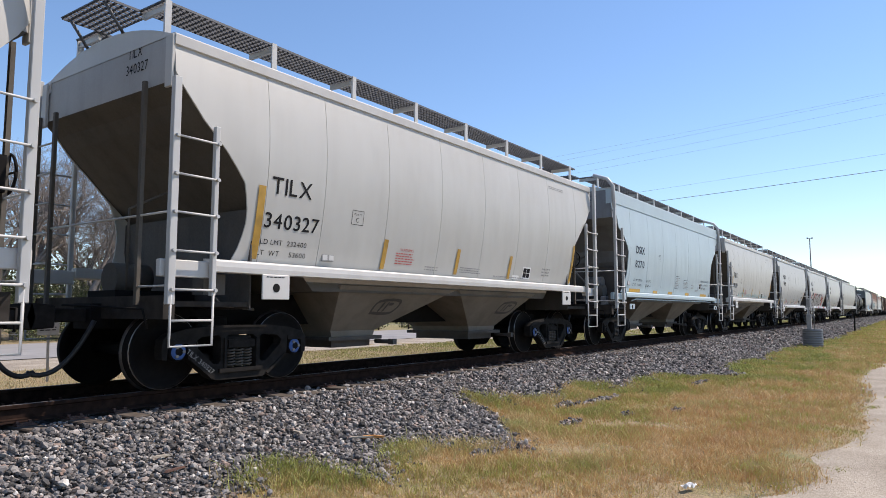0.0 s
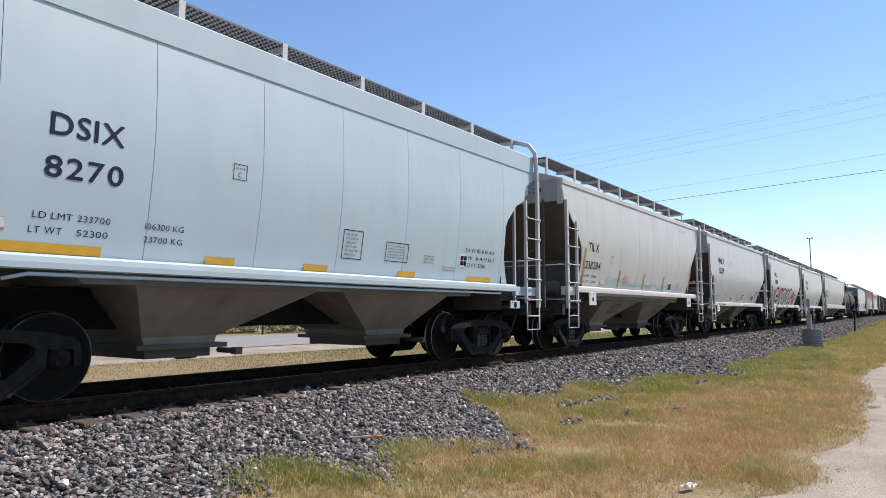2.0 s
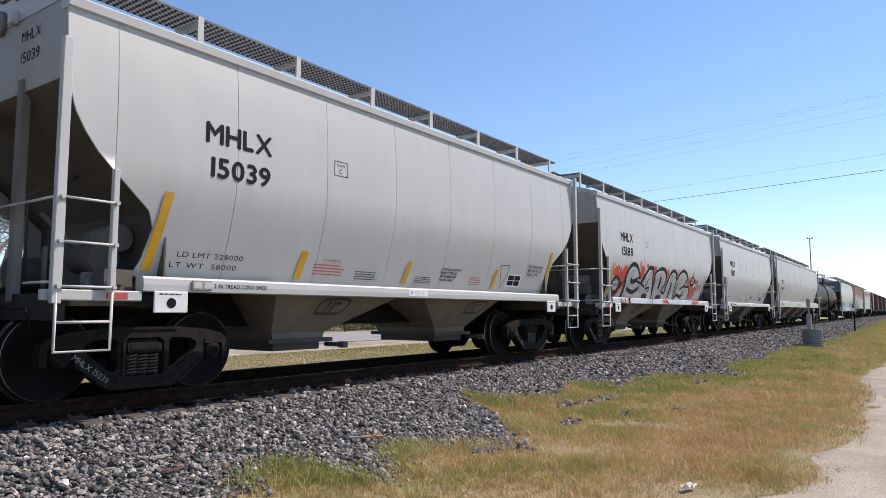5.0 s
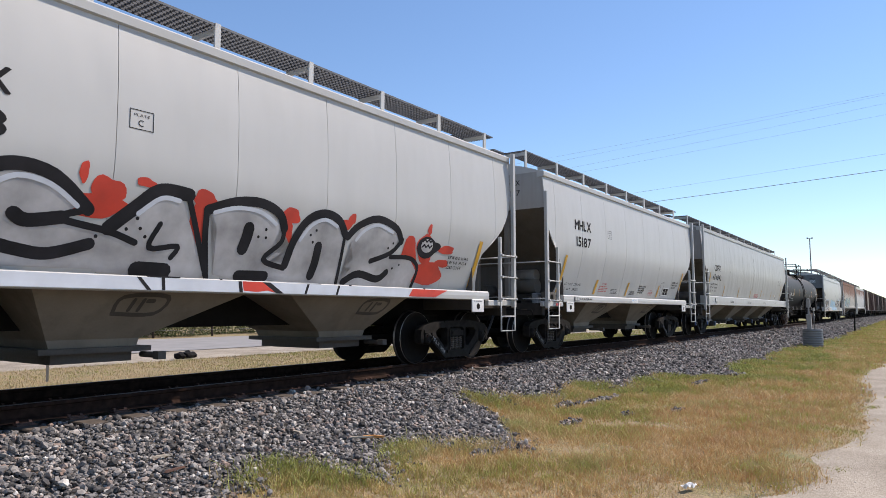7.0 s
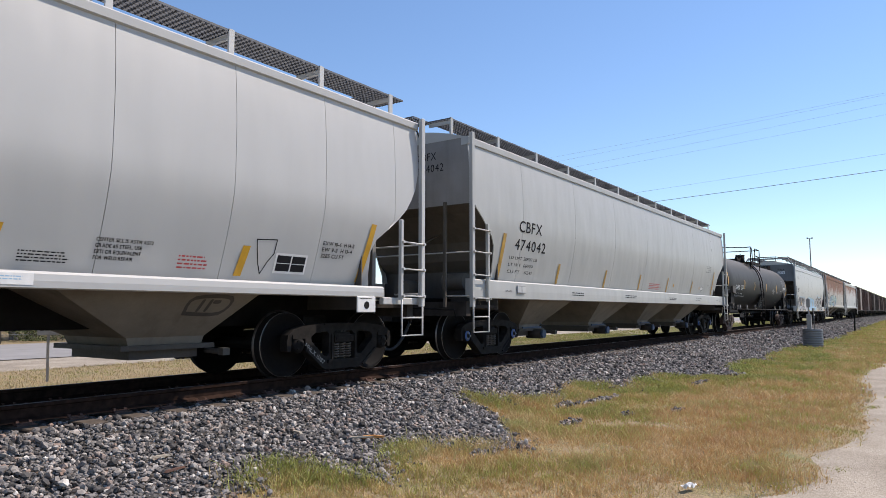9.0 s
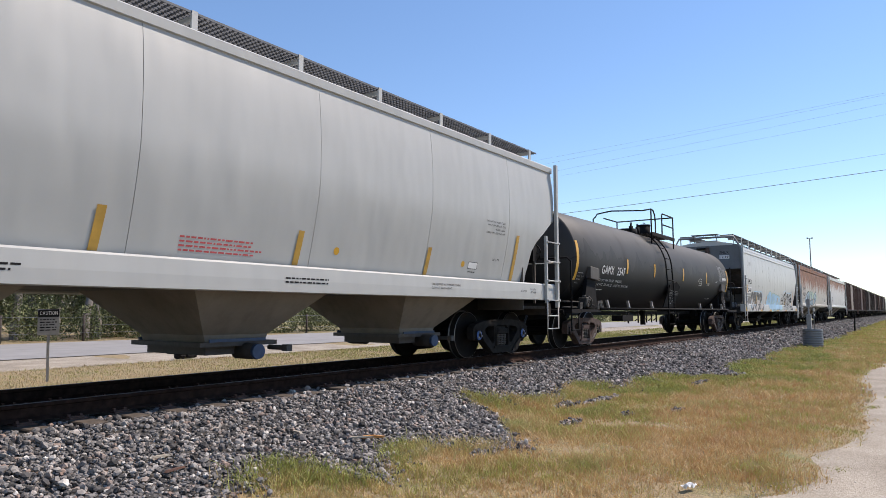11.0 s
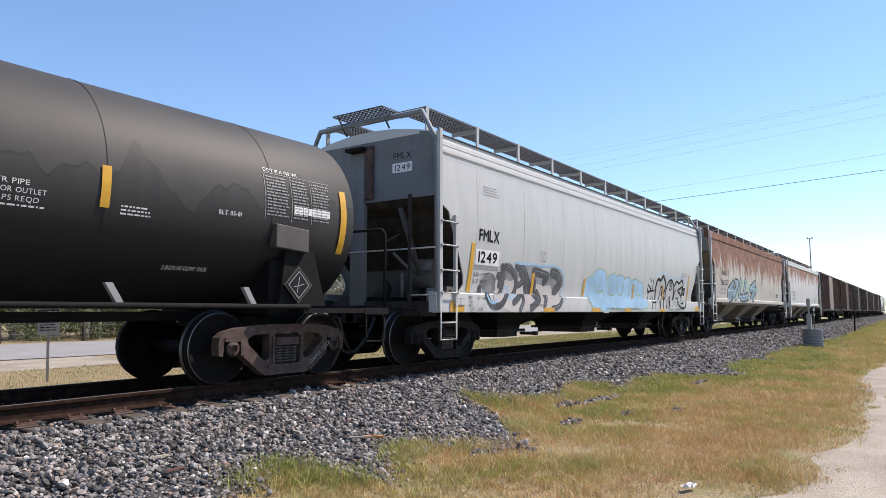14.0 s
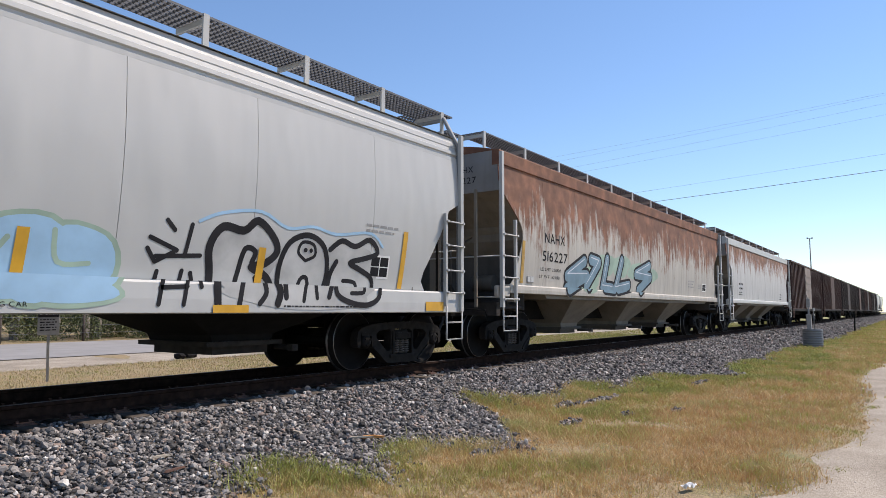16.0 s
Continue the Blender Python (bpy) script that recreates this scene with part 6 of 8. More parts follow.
SHINES = [
    [(-2.73, 1.95), (-3.0, 2.12), (-3.3, 2.16), (-3.53, 2.02)],
    [(-2.1, 1.95), (-1.87, 2.14), (-1.65, 2.14)],
    [(-1.18, 2.07), (-0.88, 2.16), (-0.52, 2.15), (-0.26, 2.03)],
    [(0.19, 1.87), (0.34, 2.07), (0.58, 2.18), (0.83, 2.11)],
    [(1.26, 1.96), (1.4, 2.11), (1.69, 2.22), (2.05, 2.14)],
]
reds = [(-4.52, 2.0, 0.24, 0.15), (-4.22, 2.05, 0.06, 0.1), (-3.9, 1.98, 0.18, 0.24), (-4.15, 1.75, 0.32, 0.3), (-4.35, 1.48, 0.32, 0.17), (-4.72, 1.66, 0.1, 0.06), (-2.71, 2.29, 0.05, 0.1), (-2.45, 2.14, 0.17, 0.15), (-2.62, 1.98, 0.36, 0.13),
        (-2.06, 2.28, 0.11, 0.05), (-1.32, 2.2, 0.16, 0.1), (-1.38, 1.9, 0.1, 0.35), (-0.02, 2.17, 0.15, 0.1), (-0.1, 1.92, 0.14, 0.2), (1.12, 2.25, 0.07, 0.08), (1.0, 2.15, 0.13, 0.08),
        (2.55, 1.75, 0.2, 0.4), (2.95, 1.95, 0.22, 0.25), (3.05, 1.55, 0.5, 0.2), (3.5, 1.75, 0.22, 0.06), (3.55, 1.98, 0.25, 0.07), (3.0, 2.28, 0.05, 0.1)]
for i, (x, z, rx, rz) in enumerate(reds):
    on_side("paint_splash", blob(x, z, rx, rz, i, 0.2), car_e, M["spray_red"], dep_e, "red sprayed splash", 0.010 + 0.0004 * i)
for i, p in enumerate(FILLS):
    on_side("letter_fill", (p, [tuple(range(len(p)))]), car_e, M["spray_grey"], dep_e, "silver sprayed letter", 0.022 + 0.002 * i)
for i, (p, w) in enumerate(INKED):
    on_side("letter_outline", stroke(p, w), car_e, M["spray_black"], dep_e, "black sprayed outline", 0.036 + 0.001 * (i % 4))
for p in SHINES:
    on_side("letter_shine", stroke(p, 0.05), car_e, M["spray_light"], dep_e, "", 0.050)
rnd = random.Random(40)
dots = []
for (x, z) in ((-2.75, 1.55), (-2.62, 1.62), (-2.5, 1.68), (-2.1, 1.9), (-2.05, 1.8), (-2.2, 1.78), (-1.98, 1.72), (-0.4, 1.95), (-0.5, 1.85), (-0.38, 1.85), (0.45, 2.02), (0.36, 1.95), (0.42, 1.86), (2.0, 1.9), (2.1, 1.98), (2.2, 1.6), (2.35, 1.66), (2.1, 1.55)):
    dots.append(blob(x, z, 0.02, 0.02, n=8))
on_side("rivet_dots", joined(*dots), car_e, M["spray_black"], dep_e, "", 0.058)
for x, z, rx, rz in ((-4.42, 1.63, 0.34, 0.27), (2.98, 1.98, 0.26, 0.18)):
    on_side("bubble_outline", joined(blob(x, z, rx, rz), stroke([(x + rx * 0.6, z + rz * 0.4), (x + rx * 1.35, z + 0.04), (x + rx * 0.6, z - rz * 0.4)], 0.08)), car_e, M["spray_black"], dep_e, "", 0.034)
    on_side("bubble", blob(x, z + 0.03, rx * 0.62, rz * 0.62), car_e, M["spray_grey"], dep_e, "", 0.042)
    on_side("bubble_scrawl", joined(*[stroke([(x - rx * 0.5 + rx * 0.2 * i, z + 0.03 + rz * (0.35 - 0.5 * r) + rz * 0.22 * (i % 2)) for i in range(6)], 0.03, False) for r in range(2)]), car_e, M["spray_black"], dep_e, "unreadable black scrawl", 0.050)
sill_e = lambda z: 1.606
on_side("sill_paint", quad(-3.85, 2.45, 1.15, 1.282), car_e, M["spray_light"], sill_e, "pale sprayed band along the sill", 0.004)
for i, (x0, x1, dx) in enumerate(((-3.95, -3.82, 0.1), (-2.15, -2.1, 0.12), (-1.87, -1.83, 0.01), (-0.88, -0.83, 0.02), (-0.52, -0.40, 0.22), (0.22, 0.26, -0.05), (0.80, 0.84, -0.05))):
    on_side("sill_leg", ([(x0, 1.282), (x1, 1.282), (x1 + dx, 1.15), (x0 + dx, 1.15)], [(0, 1, 2, 3)]), car_e, M["spray_black"], sill_e, "black sprayed line", 0.014)
on_side("sill_splash", ([(-0.82, 1.282), (-0.52, 1.282), (-0.32, 1.16), (-0.45, 1.18), (-0.6, 1.16), (-0.8, 1.17)], [(0, 1, 2, 3, 4, 5)]), car_e, M["spray_red"], sill_e, "", 0.011)
on_side("sill_splash", ([(2.48, 1.278), (3.45, 1.278), (3.1, 1.16), (2.38, 1.16)], [(0, 1, 2, 3)]), car_e, M["spray_red"], sill_e, "", 0.012)
on_side("sill_splash", blob(-4.18, 1.21, 0.10, 0.07), car_e, M["spray_red"], sill_e, "", 0.012)

# long grey car
ink = M["ink"]
on_side("reporting_mark", lettering("CBFX", -7.95, 2.55, 0.23, 1.0, 0.012), car_g, ink, dep_g, "black letters")
on_side("car_number", lettering("474042", -8.05, 2.18, 0.22, 1.35, 0.012), car_g, ink, dep_g, "black number")
on_side("load_limit", joined(lettering("LD LMT 219100 LB", -8.2, 1.98, 0.065, 1.2), lettering("LT WT  66900", -8.2, 1.84, 0.065, 1.05), lettering("CU FT   6241", -8.2, 1.70, 0.065, 1.05)), car_g, ink, dep_g)
stripes(car_g, dep_g, [(-8.62, -8.50, 1.54, 2.46, 0.05), (-5.95, -5.85, 1.54, 2.0, 0.03), (-3.1, -3.0, 1.54, 2.0, 0.03), (-0.4, -0.3, 1.54, 2.0, 0.03), (2.3, 2.4, 1.54, 2.0, 0.03), (5.2, 5.3, 1.54, 2.0, 0.03), (8.1, 8.22, 1.54, 2.46, 0.03)], M["dullyellow"])
small_print(car_g, dep_g, [(0.6, 1.78, 1.2, 0.2, 4)], "redink")
for x in (3.09, 6.35):
    on_side("warning_sticker", blob(x, 1.78, 0.055, 0.055), car_g, M["yellow"], dep_g, "round yellow sticker")
on_side("label_plate", quad(6.53, 6.83, 1.71, 1.83), car_g, M["palewhite"], dep_g, "small white label")
on_side("label_border", stroke([(6.53, 1.71), (6.83, 1.71), (6.83, 1.83), (6.53, 1.83), (6.53, 1.71)], 0.01, False), car_g, ink, dep_g, "", 0.014)
small_print(car_g, dep_g, [(6.55, 1.66, 0.3, 0.04, 1)], "ink")
on_side("vent_stencil", joined(lettering("CAR EQUIPPED WITH VENTED COVERS", 5.15, 1.36, 0.035, 0.85), lettering("CLEAR ALL SNOW AND ICE", 5.15, 1.30, 0.035, 0.6)), car_g, ink, lambda z: 1.605, "", 0.005)
on_side("shop_stencil", joined(lettering("WILLIAMS-HAYWARD 12-12072", 6.95, 2.62, 0.035, 0.72), lettering("PAINT APPLIED 05-21 TIMS", 7.0, 2.55, 0.035, 0.66), lettering("HEMPEL 35480", 7.3, 2.48, 0.035, 0.36), lettering("LINING APPLIED 05-21 TIMS", 6.98, 2.41, 0.035, 0.7), lettering("BPL-79", 7.35, 1.9, 0.04, 0.24)), car_g, ink, dep_g)
sd = lambda z: 1.605
on_side("sill_stencil", joined(lettering("JACK HERE", 8.2, 1.32, 0.035, 0.26), lettering("PULL HERE", 8.62, 1.36, 0.035, 0.24), lettering("LIFT HERE", 8.62, 1.30, 0.035, 0.24), lettering("JACK HERE", -8.6, 1.30, 0.035, 0.26), bars(-5.5, 1.36, 0.8, 0.1, 2, 4), bars(-2.0, 1.36, 1.0, 0.1, 2, 5), bars(2.0, 1.36, 0.8, 0.1, 2, 6)), car_g, ink, sd, "", 0.005)
placard_holder(car_g, sd, -8.15, 1.28, 0.34, 0.16)
end_lettering(car_g, 9.8, [("CBFX", 0.35, 3.80, 0.15, 0.45), ("474042", 0.35, 3.57, 0.15, 0.62)], ink)

# tank car
tank_side = lambda z: 1.336 * math.sqrt(max(0.02, 1 - ((z - 2.29) / 1.336) ** 2)) if abs(z - 2.29) < 1.33 else 0.2
wh = M["palewhite"]
on_side("reporting_mark", lettering("GAMX", -6.62, 1.93, 0.22, 0.85, 0.02), car_h, wh, tank_side, "white letters")
on_side("car_number", lettering("2547", -5.50, 1.93, 0.22, 0.58, 0.02), car_h, wh, tank_side, "white number")
on_side("load_limit", joined(lettering("LD LMT", -6.72, 1.73, 0.065, 0.44), lettering("184 700 LB", -6.2, 1.73, 0.065, 0.58), lettering("83 800 KG", -5.48, 1.73, 0.065, 0.52),
                             lettering("LT WT", -6.72, 1.61, 0.065, 0.44), lettering("78 300 LB", -6.2, 1.61, 0.065, 0.58), lettering("35 500 KG", -5.48, 1.61, 0.065, 0.52), lettering("NEW 11-82", -4.88, 1.61, 0.065, 0.55)), car_h, wh, tank_side)
small_print(car_h, tank_side, [(-6.75, 1.52, 0.7, 0.05, 1), (4.35, 2.05, 0.35, 0.12, 3), (-0.2, 1.78, 0.3, 0.12, 4), (0.2, 1.80, 0.32, 0.12, 4)], "palewhite")
on_side("tank_stencils", joined(*[lettering(t, x, z, h, w) for t, x, z, h, w in (("HTR PIPE", 3.08, 2.12, 0.05, 0.36), ("INLET OR OUTLET", 2.98, 2.04, 0.05, 0.62), ("CAPS REQD", 3.10, 1.96, 0.05, 0.44), ("DOT 111 A 100 W1", 6.27, 2.76, 0.05, 0.58), ("BLT 05-81", 5.56, 2.10, 0.055, 0.33), ("2 INCH HF COMP SHOE", 5.02, 1.41, 0.05, 0.60))] + [bars(3.0, 1.93, 0.68, 0.04, 1, 9)]), car_h, wh, tank_side, "white stencils")
on_side("end_stencil", joined(*[lettering(t, -8.12, z, 0.038, w) for t, z, w in (("COUPLERS SE 60 DE", 1.78, 0.40), ("SPRING D-5", 1.62, 0.24), ("B", 1.50, 0.03))] + [bars(-8.12, 1.90, 0.36, 0.06, 1, 4), bars(-8.12, 1.74, 0.26, 0.06, 1, 5)]), car_h, M["greyink"], tank_side, "white stencils by the head")
for i, (x, w) in enumerate(((6.29, 0.38), (6.74, 0.28), (7.10, 0.32))):
    on_side("test_table", joined(bars(x, 2.70, w, 0.55, 13, 50 + i), stroke([(x - 0.03, 2.74), (x + w + 0.02, 2.74)], 0.008, False), stroke([(x - 0.03, 2.74), (x - 0.03, 2.12)], 0.008, False)), car_h, M["greyink"], tank_side, "table of test dates")["kind"] = "stuff"
on_side("test_strip", joined(*[quad(6.75 + 0.085 * i, 6.825 + 0.085 * i, 2.24, 2.34) for i in range(8)]), car_h, wh, tank_side)["kind"] = "stuff"
bm = bmesh.new()
slab(bm, [(6.83, 1.53), (7.08, 1.28), (6.83, 1.03), (6.58, 1.28)], -1.36, -1.345)
dia = part("placard_frame", bm, M["soot"], car_h, "diamond placard holder")
bm = bmesh.new()
slab(bm, [(6.83, 1.50), (7.05, 1.28), (6.83, 1.06), (6.61, 1.28)], -1.366, -1.361)
part("placard", bm, M["ink"], dia)
for p in ([(6.83, 1.46), (7.01, 1.28), (6.83, 1.10), (6.65, 1.28), (6.83, 1.46)], [(6.74, 1.25), (6.92, 1.29)], [(6.80, 1.18), (6.84, 1.39)]):
    on_side("placard_line", stroke(p, 0.012, False), car_h, M["greyink"], lambda z: 1.366, "", 0.012)
plate_face = lambda z: 1.401 - (1.93 - z) * 0.34
on_side("valve_words", joined(*[lettering(t, -0.58, 1.61 - 0.056 * i, 0.034, w) for i, (t, w) in enumerate((("HANDLE MUST BE", 0.37), ("LOCKED AND CHAINED", 0.48), ("IN CLOSED POSITION", 0.44), ("BEFORE LOADING", 0.38)))],
                              *[lettering(t, -0.02, 1.58 - 0.053 * i, 0.032, w) for i, (t, w) in enumerate((("HANDLE MUST BE", 0.31), ("CHAINED TO UNDER SIDE", 0.44), ("OF TANK TO KEEP VALVE", 0.44), ("OPEN", 0.10)))],
                              lettering("CLOSED", -0.47, 1.35, 0.055, 0.25), lettering("OPEN", -0.03, 1.34, 0.055, 0.16)), car_h, M["greyink"], plate_face, "pale stencilled warning words")
on_side("valve_arrow", joined(stroke([(-0.27, 1.27), (-0.2, 1.20), (-0.1, 1.19), (0.0, 1.27)], 0.03), ([(-0.32, 1.26), (-0.26, 1.33), (-0.22, 1.26)], [(0, 1, 2)]), ([(-0.05, 1.26), (0.01, 1.33), (0.05, 1.25)], [(0, 1, 2)])), car_h, M["greyink"], plate_face, "pale double arrow")
stripes(car_h, tank_side, [(-8.33, -8.19, 1.70, 2.68, 0.0), (-4.80, -4.69, 2.0, 2.42, 0.0), (-2.33, -2.23, 2.0, 2.42, 0.0), (0.89, 0.99, 2.0, 2.44, 0.0), (4.12, 4.22, 2.0, 2.44, 0.0), (7.64, 7.76, 1.76, 2.68, 0.0)], M["yellow"])
for x, w in ((-7.58, 0.58), (6.41, 0.58)):
    bm = bmesh.new()
    slab(bm, [(x, 2.07), (x + w, 2.03), (x + w, 1.72), (x, 1.76)], -1.385, -1.25)
    bevelled(bm, 0.01)
    part("defect_board", bm, M["soot"], car_h, "grey dusty plate on the barrel")
bm = bmesh.new()
slab(bm, [(-0.75, 1.06), (0.44, 1.06), (0.44, 1.77), (-0.12, 1.93), (-0.75, 1.80)], -1.40, -1.36)
for v in bm.verts:
    v.co.y += (1.93 - v.co.z) * 0.34
part("valve_sign", bm, M["black"], car_h, "black five-sided sign plate")

# white car with the deep sill
ink = M["ink"]
on_side("reporting_mark", lettering("FMLX", -7.08, 2.24, 0.215, 0.72, 0.045), car_i, ink, dep_i, "black bold letters")
on_side("number_panel", quad(-7.16, -6.30, 1.79, 2.08), car_i, M["palewhite"], dep_i, "white number panel", 0.008)
on_side("car_number", lettering("1249", -7.06, 1.84, 0.20, 0.66, 0.05), car_i, ink, dep_i, "black bold number", 0.014)
on_side("blanked_panel", quad(-7.18, -6.30, 1.70, 1.78), car_i, M["greyink"], dep_i, "grey painted-out patch", 0.008)
on_side("load_limit", joined(lettering("LD LMT", -7.15, 1.58, 0.065, 0.5), lettering("LT WT", -7.15, 1.45, 0.065, 0.45)), car_i, ink, dep_i, "", 0.03)
plate_mark(car_i, dep_i, -4.56, 2.0, 0.25, 0.21)
stripes(car_i, dep_i, [(-7.36, -7.24, 1.28, 2.18, 0.03), (-4.90, -4.79, 1.28, 1.74, 0.02), (-2.2, -2.09, 1.28, 1.72, 0.02), (1.30, 1.41, 1.28, 1.70, 0.02), (4.05, 4.16, 1.28, 1.72, 0.02), (6.85, 6.96, 1.28, 2.18, 0.03)], M["yellow"])
stripes(car_i, lambda z: 1.604, [(-8.1, -7.66, 0.92, 1.10, 0), (-4.55, -4.05, 0.91, 1.0, 0), (-1.95, -1.45, 0.91, 1.0, 0), (0.3, 0.8, 0.91, 1.0, 0), (3.35, 3.85, 0.91, 1.0, 0), (7.4, 7.9, 0.93, 1.08, 0)], M["yellow"])
small_print(car_i, dep_i, [(-6.95, 3.28, 0.6, 0.2, 4), (-1.15, 1.48, 0.3, 0.13, 3), (6.0, 2.22, 0.8, 0.16, 2)])
on_side("sill_stencil", joined(lettering("BRK", -7.5, 1.15, 0.05, 0.13), lettering("CYL", -7.5, 1.08, 0.05, 0.13), lettering("REL", -7.5, 1.01, 0.05, 0.13), lettering("RET VALVE", -7.2, 1.14, 0.05, 0.35), lettering("LIFT", -7.45, 0.94, 0.05, 0.16), lettering("HERE", -7.2, 0.94, 0.05, 0.18),
                               lettering("CLOSE HOPPER GATES AND ROOF HATCHES BEFORE MOVING CAR", -1.0, 0.97, 0.045, 2.4), lettering("ROOF HATCHES", -5.2, 1.03, 0.05, 0.6), bars(4.4, 1.0, 1.6, 0.05, 1, 7)), car_i, ink, lambda z: 1.604, "", 0.03)
data_panel(car_i, dep_i, 6.15, 1.42, 0.45, 0.35)
placard_holder(car_i, lambda z: 1.605, -7.95, 1.02, 0.28, 0.14)
end_lettering(car_i, 8.45, [("FMLX", 0.62, 3.62, 0.12, 0.40)], ink)
bm = bmesh.new()
box(bm, -8.452, -8.443, -1.04, -0.60, 3.38, 3.55)
part("end_number_panel", bm, M["palewhite"], car_i)
end_lettering(car_i, 8.459, [("1249", 0.66, 3.41, 0.11, 0.34)], ink)
sill_or_side = lambda z: 1.604 if z < 1.27 else dep_i(z)
# smoky black and beige swirls
for i, (x, z, rx, rz) in enumerate([(-6.6, 1.45, 0.3, 0.2), (-5.0, 1.72, 0.7, 0.16), (-3.7, 1.6, 0.35, 0.24), (-4.3, 1.62, 0.5, 0.14), (-5.9, 1.7, 0.35, 0.18)]):
    on_side("paint_haze", blob(x, z, rx, rz, i + 5, 0.15), car_i, M["spray_haze"], sill_or_side, "grey sprayed haze", 0.0145 + 0.0004 * i)
for i, (x, z, rx, rz, m) in enumerate([(-5.9, 1.25, 0.75, 0.32, "spray_pale"), (-4.9, 1.2, 0.9, 0.30, "spray_pale"), (-4.0, 1.25, 0.5, 0.3, "spray_pale"), (-5.2, 1.62, 1.2, 0.24, "spray_pale")]):
    on_side("paint_field", blob(x, z, rx, rz, i, 0.12), car_i, M[m], sill_or_side, "beige sprayed fill", 0.010 + 0.001 * i)
swirls = [([(-6.91, 1.35), (-6.83, 1.14), (-6.63, 1.02), (-6.34, 1.06), (-6.13, 1.29), (-6.08, 1.60), (-6.15, 1.80)], 0.14), ([(-6.27, 1.61), (-6.17, 1.59), (-6.19, 1.44)], 0.17),
          ([(-6.02, 1.80), (-5.81, 1.75), (-5.59, 1.61), (-5.54, 1.42), (-5.64, 1.23), (-5.86, 1.10)], 0.15), ([(-5.56, 1.83), (-5.34, 1.80), (-5.18, 1.67), (-5.02, 1.51), (-4.88, 1.39)], 0.20),
          ([(-5.40, 1.74), (-5.27, 1.55), (-5.42, 1.46)], 0.15), ([(-5.14, 1.47), (-5.04, 1.28), (-4.77, 1.17), (-5.12, 0.99)], 0.17), ([(-5.56, 1.31), (-5.47, 1.13), (-5.60, 0.96)], 0.12),
          ([(-4.82, 1.76), (-4.47, 1.73), (-4.16, 1.69), (-4.31, 1.56)], 0.19), ([(-4.75, 1.68), (-4.71, 1.35)], 0.13), ([(-4.60, 1.33), (-4.45, 1.21), (-4.52, 1.03)], 0.15),
          ([(-3.96, 1.77), (-3.67, 1.73), (-3.53, 1.54), (-3.74, 1.36)], 0.24), ([(-4.14, 0.98), (-3.82, 1.03), (-3.65, 1.17)], 0.13)]
for i, (p, w) in enumerate(swirls):
    on_side("paint_swirl", stroke(p, w), car_i, M["spray_smoke"], sill_or_side, "smoky black swirl", 0.016 + 0.003 * (i % 3))
    on_side("swirl_shine", stroke([(x + w * 0.14, z + w * 0.16) for x, z in p[:3]], 0.014), car_i, M["spray_haze"], sill_or_side, "", 0.030)
for p in [[(-6.88, 1.23), (-6.79, 1.12), (-6.64, 1.08), (-6.51, 1.15)], [(-6.05, 1.18), (-5.93, 1.43), (-5.81, 1.28), (-6.06, 1.16)], [(-5.67, 1.90), (-5.22, 1.90), (-4.83, 1.91), (-4.47, 1.89), (-3.89, 1.94), (-3.45, 1.82), (-3.31, 1.55), (-3.48, 1.20)]]:
    on_side("paint_halo", stroke(p, 0.045), car_i, M["spray_blue"], sill_or_side, "pale blue sprayed line", 0.033)
# sky blue bubble letters edged with green
blues = [(-1.72, 1.42, 0.46, 0.36), (-1.2, 1.62, 0.5, 0.38), (-1.0, 1.25, 0.6, 0.32), (-0.25, 1.5, 0.45, 0.42), (0.3, 1.5, 0.4, 0.42), (0.85, 1.45, 0.42, 0.4), (1.4, 1.42, 0.45, 0.40), (1.9, 1.42, 0.36, 0.36), (0.2, 1.17, 1.6, 0.18), (-1.3, 1.13, 0.7, 0.13), (1.75, 1.13, 0.5, 0.13)]
for i, (x, z, rx, rz) in enumerate(blues):
    on_side("paint_edge", blob(x, z, rx + 0.06, rz + 0.05, i, 0.06), car_i, M["spray_green"], sill_or_side, "green sprayed edge", 0.0095 + 0.0004 * i)
for i, (x, z, rx, rz) in enumerate(blues):
    on_side("paint_bubble", blob(x, z, rx, rz, i, 0.06), car_i, M["spray_blue"], sill_or_side, "sky blue sprayed letter shape", 0.016 + 0.0004 * i)
for p in [[(-1.5, 1.6), (-1.2, 1.4), (-0.9, 1.45), (-0.7, 1.2)], [(-0.5, 1.75), (-0.45, 1.4), (-0.1, 1.35)], [(0.1, 1.7), (0.2, 1.4), (0.5, 1.4), (0.55, 1.7)], [(0.95, 1.65), (1.05, 1.35), (1.25, 1.6)], [(1.65, 1.7), (1.7, 1.4), (2.0, 1.4)]]:
    on_side("paint_line", stroke(p, 0.05), car_i, M["spray_green"], sill_or_side, "", 0.026)
